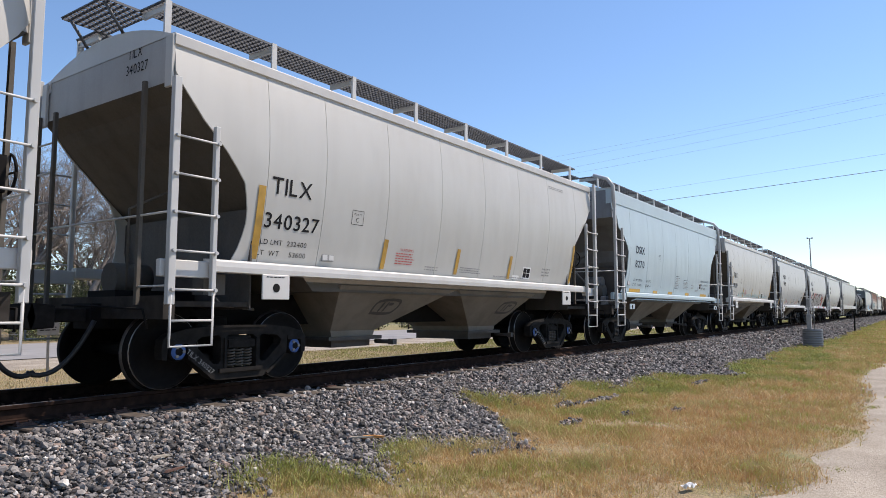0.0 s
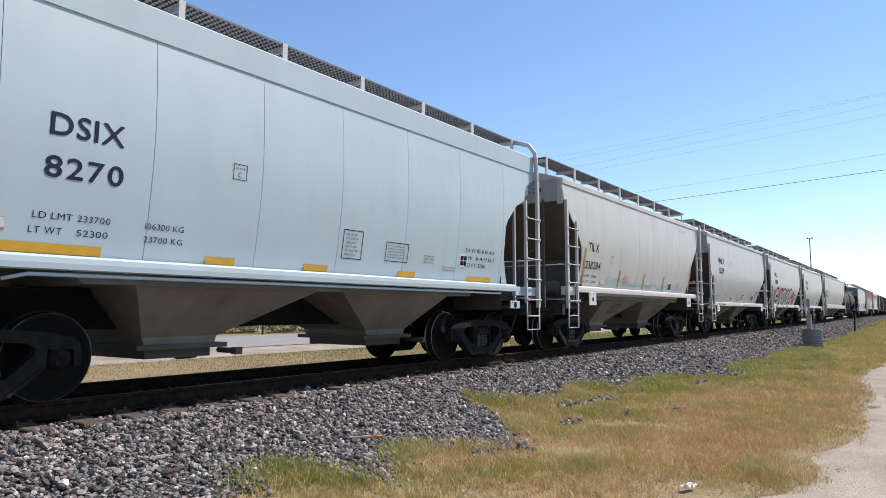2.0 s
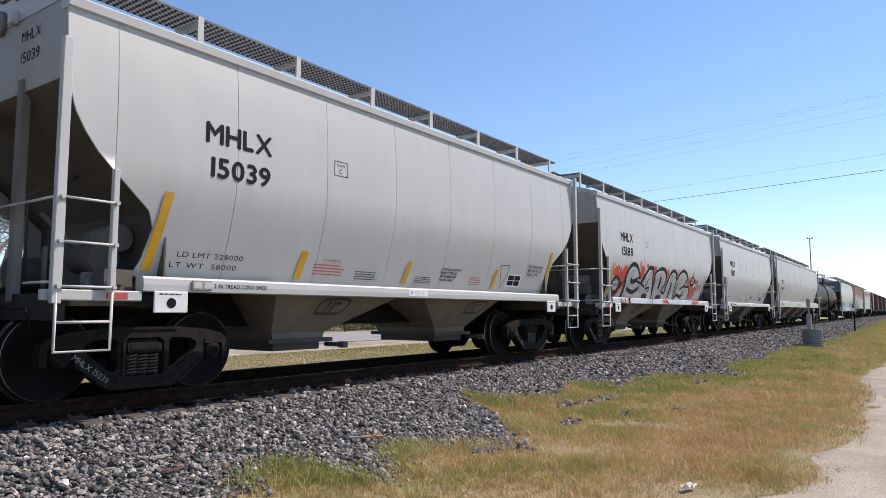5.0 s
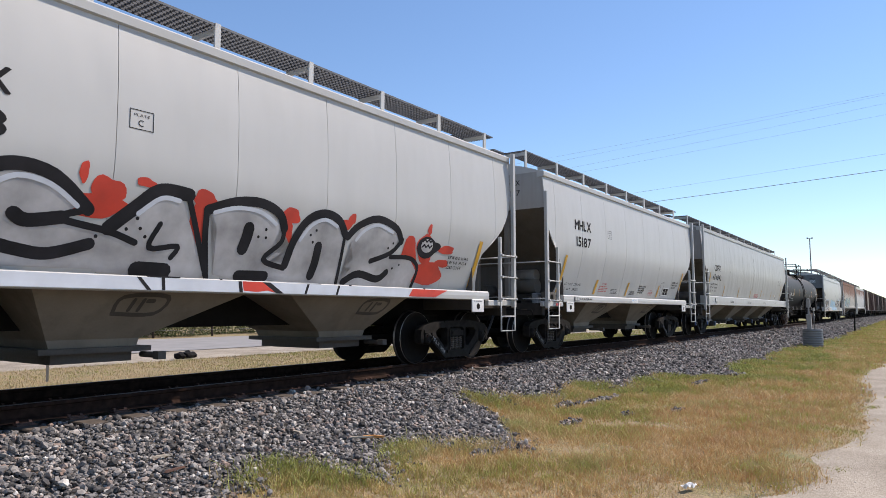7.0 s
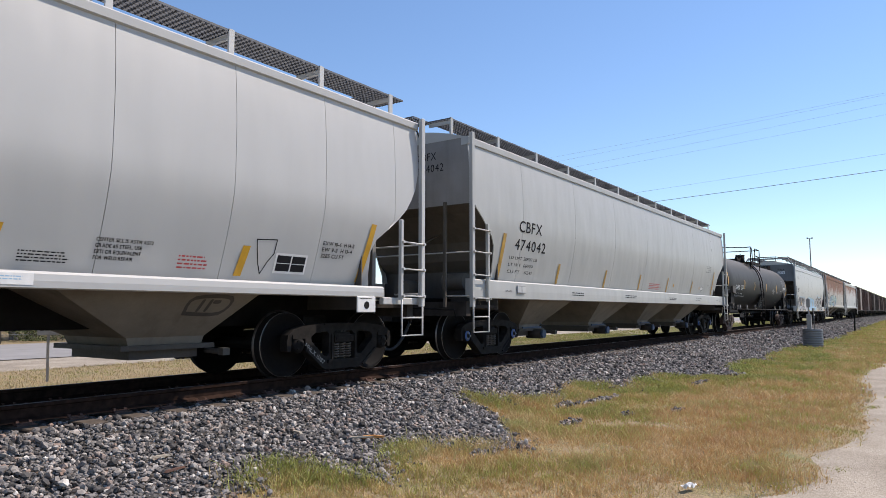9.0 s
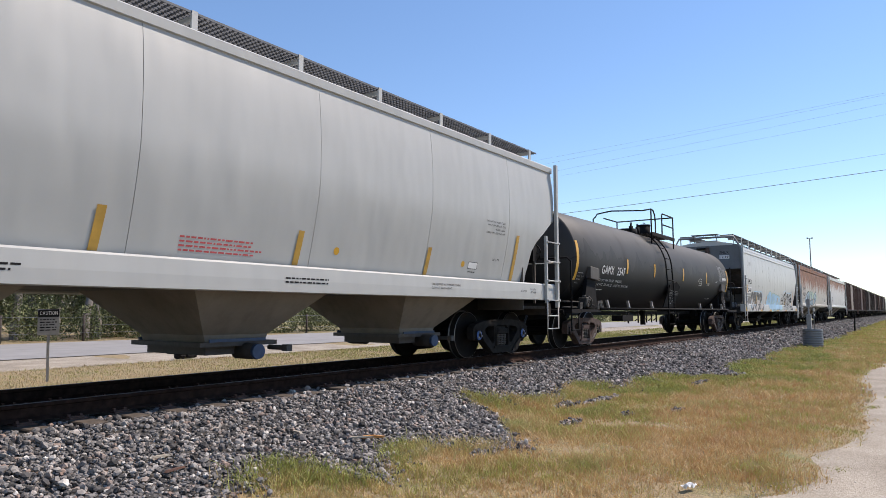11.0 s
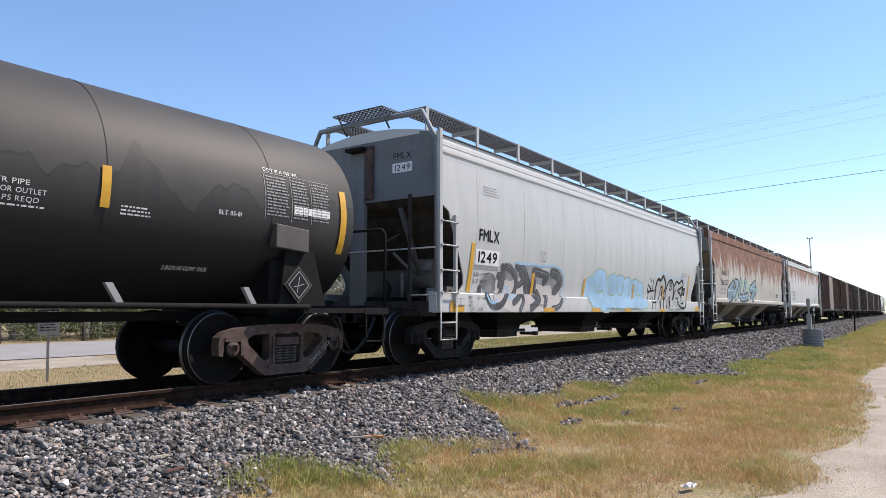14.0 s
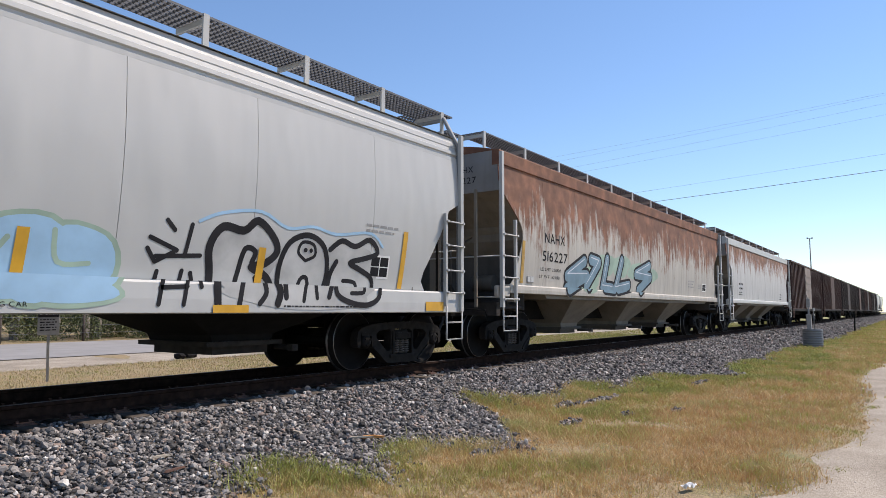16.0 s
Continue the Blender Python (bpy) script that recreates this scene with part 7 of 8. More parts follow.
# outlined tag near the end
for i, (x, z, rx, rz) in enumerate([(3.85, 1.55, 0.55, 0.42), (4.85, 1.55, 0.45, 0.42), (5.75, 1.5, 0.55, 0.42), (4.8, 1.15, 1.3, 0.2)]):
    on_side("tag_haze", blob(x, z, rx, rz, i + 2, 0.1), car_i, M["tag_haze"], sill_or_side, "thin grey sprayed fill", 0.0095 + 0.0004 * i)
TAG = [([(3.42, 0.98), (3.40, 1.35), (3.36, 1.68), (3.52, 1.92), (3.82, 1.90), (4.02, 2.04), (4.28, 1.86), (4.36, 1.68), (4.18, 1.52), (3.98, 1.47), (4.22, 1.36), (4.34, 1.18), (4.30, 1.02)], 0.10),
       ([(3.72, 1.0), (3.78, 1.35), (3.86, 1.68), (4.02, 1.66), (3.98, 1.52)], 0.07), ([(4.06, 1.34), (4.12, 1.16), (4.02, 1.02)], 0.07),
       ([(4.44, 1.10), (4.42, 1.50), (4.56, 1.82), (4.88, 1.94), (5.18, 1.80), (5.28, 1.46), (5.20, 1.12)], 0.08), ([(4.86, 1.60), (4.72, 1.70), (4.78, 1.84), (4.98, 1.82), (5.02, 1.68), (4.86, 1.60)], 0.045),
       ([(4.74, 1.06), (4.80, 1.34), (4.92, 1.36), (4.98, 1.10)], 0.06),
       ([(5.30, 1.78), (5.52, 1.92), (5.80, 1.86), (6.10, 1.98), (6.30, 1.80), (6.02, 1.70), (5.72, 1.62), (5.98, 1.52), (6.22, 1.40), (6.24, 1.14), (6.0, 1.02), (5.66, 1.04), (5.36, 1.16), (5.34, 1.42), (5.44, 1.62)], 0.08), ([(5.62, 1.36), (5.86, 1.34), (5.90, 1.20), (5.64, 1.18)], 0.06)]
for p, w in TAG:
    on_side("tag_outline", stroke(p, w), car_i, M["spray_black"], sill_or_side, "black outlined tag letter", 0.016)
on_side("tag_halo", stroke([(3.2, 1.95), (3.5, 2.08), (4.05, 2.16), (4.5, 2.0), (4.95, 2.06), (5.4, 2.0), (6.1, 2.08), (6.4, 1.9)], 0.04), car_i, M["spray_blue"], sill_or_side, "pale blue sprayed line", 0.012)
on_side("tag_eye", joined(blob(4.84, 1.74, 0.035, 0.03), blob(4.94, 1.74, 0.03, 0.03)), car_i, M["spray_black"], sill_or_side, "", 0.045)
for p in [[(2.62, 1.72), (2.95, 1.60), (2.7, 1.46), (2.6, 1.6)], [(3.11, 1.90), (3.05, 1.54)], [(2.7, 1.52), (3.25, 1.56)], [(2.8, 1.92), (2.9, 1.82)], [(2.68, 1.0), (2.74, 1.36)], [(2.98, 1.0), (3.04, 1.38)], [(2.70, 1.18), (3.02, 1.2)], [(3.15, 1.36), (3.2, 1.2)]]:
    on_side("tag_stroke", stroke(p, 0.05, False), car_i, M["spray_black"], sill_or_side, "black marker scrawl", 0.012)

# rusted car
on_side("reporting_mark", lettering("NAHX", -6.92, 2.42, 0.22, 1.0, 0.012), car_j, ink, dep_j, "black faded letters")
on_side("car_number", lettering("516227", -7.02, 2.02, 0.22, 1.25, 0.012), car_j, ink, dep_j, "black faded number")
on_side("load_limit", joined(lettering("LD LMT 223800", -7.1, 1.80, 0.07, 1.0), lettering("LT WT  62400", -7.15, 1.64, 0.07, 1.0)), car_j, ink, dep_j)
stripes(car_j, dep_j, [(-8.0, -7.88, 1.5, 2.38, 0.05)], M["dullyellow"])
placard_holder(car_j, dep_j, -7.7, 1.52, 0.28, 0.14)
end_lettering(car_j, 8.85, [("NAHX", 0.45, 3.72, 0.13, 0.5), ("516227", 0.40, 3.50, 0.13, 0.62)], ink)
small_print(car_j, dep_j, [(4.3, 2.0, 0.8, 0.3, 3), (5.6, 1.9, 0.5, 0.2, 3)])
data_panel(car_j, dep_j, 6.2, 1.65, 0.5, 0.3)
j_side = lambda z: 1.604 if z < 1.47 else dep_j(z)
for i, (x, z, rx, rz) in enumerate([(-4.6, 1.7, 0.9, 0.3), (-3.6, 2.1, 0.8, 0.32), (-2.3, 2.15, 0.7, 0.3), (-0.9, 2.05, 0.8, 0.28), (0.2, 2.0, 0.6, 0.25)]):
    on_side("paint_cloud", blob(x, z, rx, rz, i, 0.2), car_j, M["spray_green"], j_side, "green sprayed cloud", 0.010 + 0.0005 * i)
for i, p in enumerate([[(-4.79, 2.13), (-5.74, 1.74), (-4.61, 1.79), (-5.75, 1.44)], [(-4.39, 2.20), (-3.88, 2.15), (-4.62, 1.54)], [(-3.32, 2.27), (-3.59, 1.54), (-2.91, 1.52)], [(-2.26, 2.30), (-2.68, 1.52), (-1.68, 1.64)], [(0.05, 2.28), (-1.12, 1.98), (0.16, 1.94), (-0.88, 1.52)]]):
    on_side("letter_outline", stroke(p, 0.40, False), car_j, M["spray_black"], j_side, "black sprayed outline", 0.016)
    on_side("letter_fill", stroke(p, 0.27, False), car_j, M["spray_steel"], j_side, "grey-blue sprayed letter", 0.026)
    on_side("letter_shine", stroke([(x, z + 0.06) for x, z in p[:3]], 0.025, False), car_j, M["spray_light"], j_side, "", 0.034)
small_print(car_k, dep_k, [(-6.0, 2.2, 0.9, 0.4, 2), (-6.0, 1.8, 0.8, 0.2, 2), (5.0, 1.9, 0.6, 0.4, 3)], "ink")

def frame_number(car, text, mirrored=False):
    """White lettering along the sloping arm of each side frame."""
    for tr in [o for o in car.children if o.name.split(".")[0] == "truck"]:
        pts, tris = lettering(text, 0.0, 0.0, 0.062, 0.46)
        a = radians(37 if mirrored else -37)
        ox, oz = (0.43, 0.185) if mirrored else (-0.80, 0.44)
        bm = bmesh.new()
        vs = [bm.verts.new((ox + x * math.cos(a) - z * math.sin(a), -1.124, oz + x * math.sin(a) + z * math.cos(a))) for x, z in pts]
        for t in tris:
            bm.faces.new([vs[i] for i in t])
        part("frame_lettering", bm, M["greyink"], tr, "pale stencilled lettering")


for car, text in ((car_a, "TILX 340327"), (car_c, "TILX 338284"), (car_d, "MHLX 15039"), (car_e, "MHLX 15188"), (car_f, "MHLX 15187")):
    frame_number(car, text)
frame_number(car_h, "GAMX 2547", True)

# dark hopper stencils on the two-bay cars
for car in (lead, car_a, car_c, car_d, car_e, car_f):
    for cx in (-1.95, 1.95):
        x0, x1 = cx - 0.12, cx + 0.42
        marks = [[(x0, 0.90), (x0 + 0.03, 1.08), (x1, 1.09), (x1 - 0.05, 0.90), (x0, 0.90)], [(x0 + 0.16, 0.94), (x0 + 0.17, 1.05)], [(x0 + 0.27, 0.94), (x0 + 0.28, 1.05)], [(x0 + 0.33, 1.04), (x0 + 0.40, 1.04)]]
        on_side("worn_stencil", joined(*[stroke(p, 0.045) for p in marks]), car, M["soot"], lambda z: 0.72 + (z - 0.62) / 0.68 * 0.71, "rubbed dark stencil", 0.010)


# ---------------------------------------------------------------- loose stones and grass
def height_field(x, y):
    """Ground height for arrays, as terrain() without its small unevenness."""
    d = np.abs(y - TRACK)
    near = np.interp(d, [0, 1.3, 1.6, 3.35, 4.2, 400], [-0.245, -0.245, -0.225, -0.62, GROUND, GROUND])
    far = np.interp(d, [0, 1.6, 3.3, 10, 12, 400], [-0.245, -0.235, -0.50, -0.46, -0.42, -0.40])
    return np.where(y < TRACK, near, far)


def loose_mesh(name, verts, faces_per, mat, label, category):
    """One mesh of many alike triangles, verts: (pieces, corners, 3), faces_per: triangles of one piece."""
    n, c = verts.shape[:2]
    tri = (np.asarray(faces_per)[None] + (np.arange(n) * c)[:, None, None]).reshape(-1, 3)
    me = bpy.data.meshes.new(name)
    me.vertices.add(n * c)
    me.vertices.foreach_set("co", verts.reshape(-1).astype(np.float32))
    me.loops.add(tri.size)
    me.loops.foreach_set("vertex_index", tri.reshape(-1).astype(np.int32))
    me.polygons.add(len(tri))
    me.polygons.foreach_set("loop_start", (np.arange(len(tri)) * 3).astype(np.int32))
    me.update(calc_edges=True)
    me.polygons.foreach_set("use_smooth", np.zeros(len(tri), dtype=bool))
    me.materials.append(mat)
    return tagged(new(name, me), label, category, "", "stuff")


PHI = (1 + 5 ** 0.5) / 2
ICO = np.array([(-1, PHI, 0), (1, PHI, 0), (-1, -PHI, 0), (1, -PHI, 0), (0, -1, PHI), (0, 1, PHI), (0, -1, -PHI), (0, 1, -PHI), (PHI, 0, -1), (PHI, 0, 1), (-PHI, 0, -1), (-PHI, 0, 1)]) / math.hypot(1, PHI)
ICO_F = [(0, 11, 5), (0, 5, 1), (0, 1, 7), (0, 7, 10), (0, 10, 11), (1, 5, 9), (5, 11, 4), (11, 10, 2), (10, 7, 6), (7, 1, 8), (3, 9, 4), (3, 4, 2), (3, 2, 6), (3, 6, 8), (3, 8, 9), (4, 9, 5), (2, 4, 11), (6, 2, 10), (8, 6, 7), (9, 8, 1)]


def turned(rng, n):
    q = rng.normal(size=(n, 4))
    q /= np.linalg.norm(q, axis=1)[:, None]
    w, x, y, z = q.T
    return np.stack([1 - 2 * (y * y + z * z), 2 * (x * y - z * w), 2 * (x * z + y * w), 2 * (x * y + z * w), 1 - 2 * (x * x + z * z), 2 * (y * z - x * w), 2 * (x * z - y * w), 2 * (y * z + x * w), 1 - 2 * (x * x + y * y)], 1).reshape(n, 3, 3)


def stones(name, x, y, size, mat, label, category, sink=0.25, seed=3, heap=1.1):
    rng = np.random.default_rng(seed)
    n = len(x)
    v = ICO[None] * (1 + rng.uniform(-0.30, 0.26, (n, 12, 1)))
    v = v * (size[:, None, None] * rng.uniform(0.55, 1.2, (n, 1, 3)))
    v = np.einsum("nij,nkj->nki", turned(rng, n), v)
    v[:, :, 2] *= 0.85
    z = height_field(x, y) + size * (0.5 - sink) + rng.uniform(-0.5, heap, n) * size
    v += np.stack([x, y, z], 1)[:, None]
    return loose_mesh(name, v, ICO_F, mat, label, category)


rng = np.random.default_rng(11)
edge_x = np.linspace(-30, 90, 2400)
edge_y = np.array([ballast_edge(v) for v in edge_x])


# bare stony spots in the grass near the ballast: x, y, half length, half width
POCKETS = [(10.3, 4.78, 0.40, 0.13), (11.1, 4.6, 0.55, 0.12), (11.8, 4.55, 0.3, 0.08), (8.95, 4.1, 0.32, 0.10), (10.2, 3.73, 0.22, 0.09), (11.05, 3.22, 0.25, 0.08), (6.55, 4.05, 0.25, 0.12), (15.5, 4.0, 0.6, 0.12)]


def in_pocket(x, y):
    inside = np.zeros(len(x), dtype=bool)
    for px, py, a, b in POCKETS:
        inside |= ((x - px) / a) ** 2 + ((y - py) / b) ** 2 < 1
    return inside


def bank(n, x0, x1, y0, y1):
    x = rng.uniform(x0, x1, n)
    y = rng.uniform(y0, y1, n)
    keep = (y > np.interp(x, edge_x, edge_y) + rng.normal(0, 0.15, n) - 0.06) | in_pocket(x, y)
    return x[keep], y[keep]


def off_ties(x, y, margin):
    """True where a stone would not lie on a tie or a rail."""
    on_tie = (np.abs((x / 0.52) - np.round(x / 0.52)) * 0.52 < 0.15) & (np.abs(y - TRACK) < 1.30)
    on_rail = np.abs(np.abs(y - TRACK) - 0.752) < 0.10 + margin
    return ~(on_tie | on_rail)


x, y = bank(74000, 1.5, 13.0, 3.1, 7.35)
k = off_ties(x, y, 0.0)
x, y = x[k], y[k]
stones("ballast_stones", x, y, rng.lognormal(math.log(0.0215), 0.30, len(x)).clip(0.011, 0.045), M["stone"], "angular grey crushed stones of the ballast", "ballast stones", seed=4)
x, y = bank(44000, 13.0, 30.0, 3.4, 7.35)
k = off_ties(x, y, 0.0)
x, y = x[k], y[k]
stones("ballast_stones", x, y, rng.lognormal(math.log(0.0265), 0.28, len(x)).clip(0.012, 0.06), M["stone"], "angular grey crushed stones farther along the bank", "ballast stones", seed=5)
x, y = bank(28000, 30.0, 75.0, 3.7, 7.35)
stones("ballast_stones", x, y, rng.lognormal(math.log(0.036), 0.28, len(x)).clip(0.018, 0.08), M["stone"], "angular grey crushed stones in the distance", "ballast stones", seed=6)
x, y = bank(16000, 75.0, 170.0, 4.0, 7.3)
stones("ballast_stones", x, y, rng.lognormal(math.log(0.06), 0.28, len(x)).clip(0.03, 0.12), M["stone"], "grey crushed stones far down the line", "ballast stones", seed=9)
x = rng.uniform(2, 26, 9000)
y = rng.uniform(7.5, 11.2, 9000)
k = off_ties(x, y, 0.0)
stones("ballast_stones", x[k], y[k], rng.lognormal(math.log(0.032), 0.28, k.sum()).clip(0.015, 0.05), M["stone"], "crushed stones between and behind the rails", "ballast stones", seed=7)
# pebbles strewn on the path and its edge
x = np.concatenate([rng.uniform(5, 30, 24000), rng.uniform(4, 30, 2500)])
y = np.concatenate([rng.uniform(-0.4, 1.3, 24000), rng.uniform(1.0, 4.4, 2500)])
M["pebble"] = island_material("limestone_pebble", [(0.0, (0.26, 0.23, 0.18)), (0.5, (0.38, 0.33, 0.265)), (1.0, (0.50, 0.45, 0.38))])
stones("path_pebbles", x, y, rng.lognormal(math.log(0.0065), 0.35, len(x)).clip(0.003, 0.016), M["pebble"], "pale pebbles strewn on the path", "pebbles", 0.42, seed=8, heap=0.0)


def blades(name, x, y, tall, mat, label, seed):
    """Grass: each blade is a bent tapered strip of three triangles."""
    rng2 = np.random.default_rng(seed)
    n = len(x)
    a = rng2.uniform(0, 2 * math.pi, n)
    lean = rng2.uniform(0.2, 1.2, n) * tall
    b = rng2.uniform(0, 2 * math.pi, n)
    w = rng2.uniform(0.0022, 0.0052, n) * np.maximum(1.0, x / 8.0)
    z = height_field(x, y) - 0.01
    foot = np.stack([x, y, z], 1)
    side = np.stack([np.cos(a), np.sin(a), np.zeros(n)], 1) * w[:, None]
    out = np.stack([np.cos(b), np.sin(b), np.zeros(n)], 1) * lean[:, None]
    up = np.stack([np.zeros(n), np.zeros(n), tall], 1)
    v = np.stack([foot - side, foot + side, foot + out * 0.3 + up * 0.6 - side * 0.8, foot + out * 0.3 + up * 0.6 + side * 0.8, foot + out + up], 1)
    return loose_mesh(name, v, [(0, 1, 3), (0, 3, 2), (2, 3, 4)], mat, label, "grass")


def grass_material(name, dry, green, share):
    m, nd, ln, b = material(name, 0.75)
    g = nd.new("ShaderNodeNewGeometry")
    big = noise_node(nd, ln, 0.8, 6, rough=0.65)
    ad = nd.new("ShaderNodeMath")
    ad.operation = "MULTIPLY_ADD"
    ln.new(g.outputs["Random Per Island"], ad.inputs[0])
    ad.inputs[1].default_value = 0.22
    # the verge is greener beside the ballast and farther down the line
    tc, sep = nd.new("ShaderNodeTexCoord"), nd.new("ShaderNodeSeparateXYZ")
    ln.new(tc.outputs["Object"], sep.inputs[0])
    last = big.outputs[0]
    for axis, lo, hi, most in ((1, 2.4, 4.4, 0.11), (0, 8.0, 22.0, 0.14)):
        mr = nd.new("ShaderNodeMapRange")
        mr.inputs[1].default_value, mr.inputs[2].default_value, mr.inputs[4].default_value = lo, hi, most
        ln.new(sep.outputs[axis], mr.inputs[0])
        more = nd.new("ShaderNodeMath")
        ln.new(last, more.inputs[0])
        ln.new(mr.outputs[0], more.inputs[1])
        last = more.outputs[0]
    ln.new(last, ad.inputs[2])
    pick = ramp_node(nd, ln, ad.outputs[0], [(share - 0.09, (0, 0, 0)), (share + 0.12, (1, 1, 1))])
    r1 = ramp_node(nd, ln, g.outputs["Random Per Island"], [(0.0, tuple(c * 0.72 for c in dry)), (0.45, dry), (0.8, (dry[0] * 1.12, dry[1] * 1.22, dry[2] * 1.35)), (1.0, (0.80, 0.68, 0.45))])
    r2 = ramp_node(nd, ln, g.outputs["Random Per Island"], [(0.0, tuple(c * 0.6 for c in green)), (1.0, tuple(min(1, c * 1.5) for c in green))])
    # patches of red-brown and of bleached stalks
    tone = noise_node(nd, ln, 1.7, 5, rough=0.6)
    red = ramp_node(nd, ln, tone.outputs[0], [(0.50, (0, 0, 0)), (0.66, (0.6, 0.6, 0.6))])
    pale = ramp_node(nd, ln, tone.outputs[0], [(0.32, (0.5, 0.5, 0.5)), (0.44, (0, 0, 0))])
    straw = mixed(nd, ln, red.outputs[0], r1.outputs[0], (dry[0] * 0.80, dry[1] * 0.66, dry[2] * 0.72))
    straw = mixed(nd, ln, pale.outputs[0], straw, (dry[0] * 1.08, dry[1] * 1.28, dry[2] * 1.7))
    c = mixed(nd, ln, pick.outputs[0], straw, r2.outputs[0])
    ln.new(c, b.inputs["Base Color"])
    tr = nd.new("ShaderNodeBsdfTranslucent")
    ln.new(c, tr.inputs[0])
    mx = nd.new("ShaderNodeMixShader")
    mx.inputs[0].default_value = 0.3
    ln.new(b.outputs[0], mx.inputs[1])
    ln.new(tr.outputs[0], mx.inputs[2])
    ln.new(mx.outputs[0], nd["Material Output"].inputs[0])
    return m


M["grass"] = grass_material("verge_grass", (0.56, 0.365, 0.165), (0.265, 0.275, 0.072), 0.725)
M["tuft"] = grass_material("green_verge_grass", (0.53, 0.395, 0.185), (0.235, 0.262, 0.068), 0.69)
path_x = np.linspace(-20, 60, 400)
path_y = np.array([path_edge(v) for v in path_x])


def field(n, x0, x1, y0, y1, clump):
    """Blade feet in clumps over the verge, thin at the edges of ballast and path."""
    cx = rng.uniform(x0, x1, n // clump)
    cy = rng.uniform(y0, y1, n // clump)
    size = rng.lognormal(0.0, 0.42, n // clump).clip(0.35, 2.4)
    x = np.repeat(cx, clump) + rng.normal(0, 0.035, n // clump * clump)
    y = np.repeat(cy, clump) + rng.normal(0, 0.035, n // clump * clump)
    s = np.repeat(size, clump)
    eb, ep = np.interp(x, edge_x, edge_y), np.interp(x, path_x, path_y)
    g = np.array([noise.noise((a * 0.9, b * 0.9, 2.0)) for a, b in zip(cx, cy)]).repeat(clump)
    patch = g > -0.45 + 0.45 * rng.random(len(x)) - 0.25
    thin_edge = rng.random(len(x)) < np.clip((y - ep) / 0.4, 0.3, 1.0)
    keep = (y < eb + 0.10 * g + 0.05 + rng.normal(0, 0.07, len(x))) & (y > ep - 0.04 - 0.25 * np.maximum(0, g)) & thin_edge & patch & ~in_pocket(x, y)
    return x[keep], y[keep], s[keep] * (1 + 0.7 * g[keep])


x, y, s = field(230000, 2.5, 13.0, 0.4, 6.6, 9)
blades("verge_grass", x, y, (0.042 * s * rng.uniform(0.5, 1.6, len(x))).clip(0.02, 0.20), M["grass"], "short dry tan and green grass of the verge", 21)
x, y, s = field(170000, 13.0, 30.0, 0.2, 6.2, 9)
blades("verge_grass", x, y, (0.046 * s * rng.uniform(0.5, 1.6, len(x))).clip(0.02, 0.22), M["grass"], "short dry tan and green grass along the track", 22)
x, y, s = field(90000, 30.0, 75.0, -0.5, 5.6, 7)
blades("verge_grass", x, y, (0.06 * s * rng.uniform(0.6, 1.5, len(x))).clip(0.03, 0.2), M["grass"], "green and tan grass in the distance", 23)
x, y, s = field(40000, 75.0, 160.0, -2.0, 5.2, 5)
blades("verge_grass", x, y, (0.08 * s * rng.uniform(0.6, 1.5, len(x))).clip(0.03, 0.25), M["grass"], "green grass far down the line", 29)
# taller tufts at the ballast's foot and a greener band beside it
tufts = [(4.0, 4.9), (4.35, 5.05), (4.5, 5.0), (4.62, 4.85), (4.72, 4.6), (4.3, 4.7), (4.78, 4.3), (5.85, 4.7), (6.05, 4.8), (6.2, 4.75), (5.75, 4.5), (6.1, 4.5), (6.6, 4.4), (6.72, 4.15), (8.85, 5.6), (9.0, 5.5), (9.3, 5.25), (9.8, 5.1), (10.3, 5.05), (8.3, 4.4), (8.5, 4.7), (8.9, 4.9), (11.3, 5.1), (12.1, 5.25), (12.7, 5.1), (14.6, 4.9), (15.4, 4.85), (16.0, 4.7), (6.57, 2.77), (6.7, 2.9), (11.8, 3.0), (17.0, 3.3), (20.0, 4.1), (22.0, 4.3), (26.0, 4.1)]
cx, cy = (np.array(v) for v in zip(*tufts))
each = 300
x = np.repeat(cx, each) + rng.normal(0, 0.15, each * len(cx)) * (1 + np.repeat(cx, each) / 30)
y = np.repeat(cy, each) + rng.normal(0, 0.10, each * len(cx))
blades("grass_tufts", x, y, rng.uniform(0.04, 0.15, len(x)), M["tuft"], "taller green tufts at the foot of the ballast", 24)
x = rng.uniform(3.6, 40, 170000)
y = np.interp(x, edge_x, edge_y) - np.abs(rng.normal(0, 1.0, len(x))) * np.clip((x - 3) / 9, 0.12, 1.0) + 0.03
g = np.array([noise.noise((a * 0.8, b * 0.9, 9.0)) + 0.5 * noise.noise((a * 3.1, b * 3.1, 4.0)) for a, b in zip(x, y)])
k = (g > 0.0 + 0.15 * rng.random(len(x))) & (x > 7.5) & (y > 1.6) & ~in_pocket(x, y)
x, y, g = x[k], y[k], g[k]
blades("grass_tufts", x, y, (rng.uniform(0.03, 0.09, len(x)) * (1 + 1.2 * g)).clip(0.02, 0.2), M["tuft"], "green grass growing in patches along the ballast", 26)
x = np.repeat(np.array([7.9, 8.4, 8.0, 9.4, 10.4, 11.6, 13.2, 14.9, 17.5]), 90) + rng.normal(0, 0.10, 810)
y = np.repeat(np.array([0.75, 0.95, 1.15, 0.9, 0.75, 0.6, 0.7, 0.5, 0.4]), 90) + rng.normal(0, 0.05, 810)
blades("grass_tufts", x, y, rng.uniform(0.02, 0.06, 810), M["tuft"], "small green tufts on the edge of the path", 27)
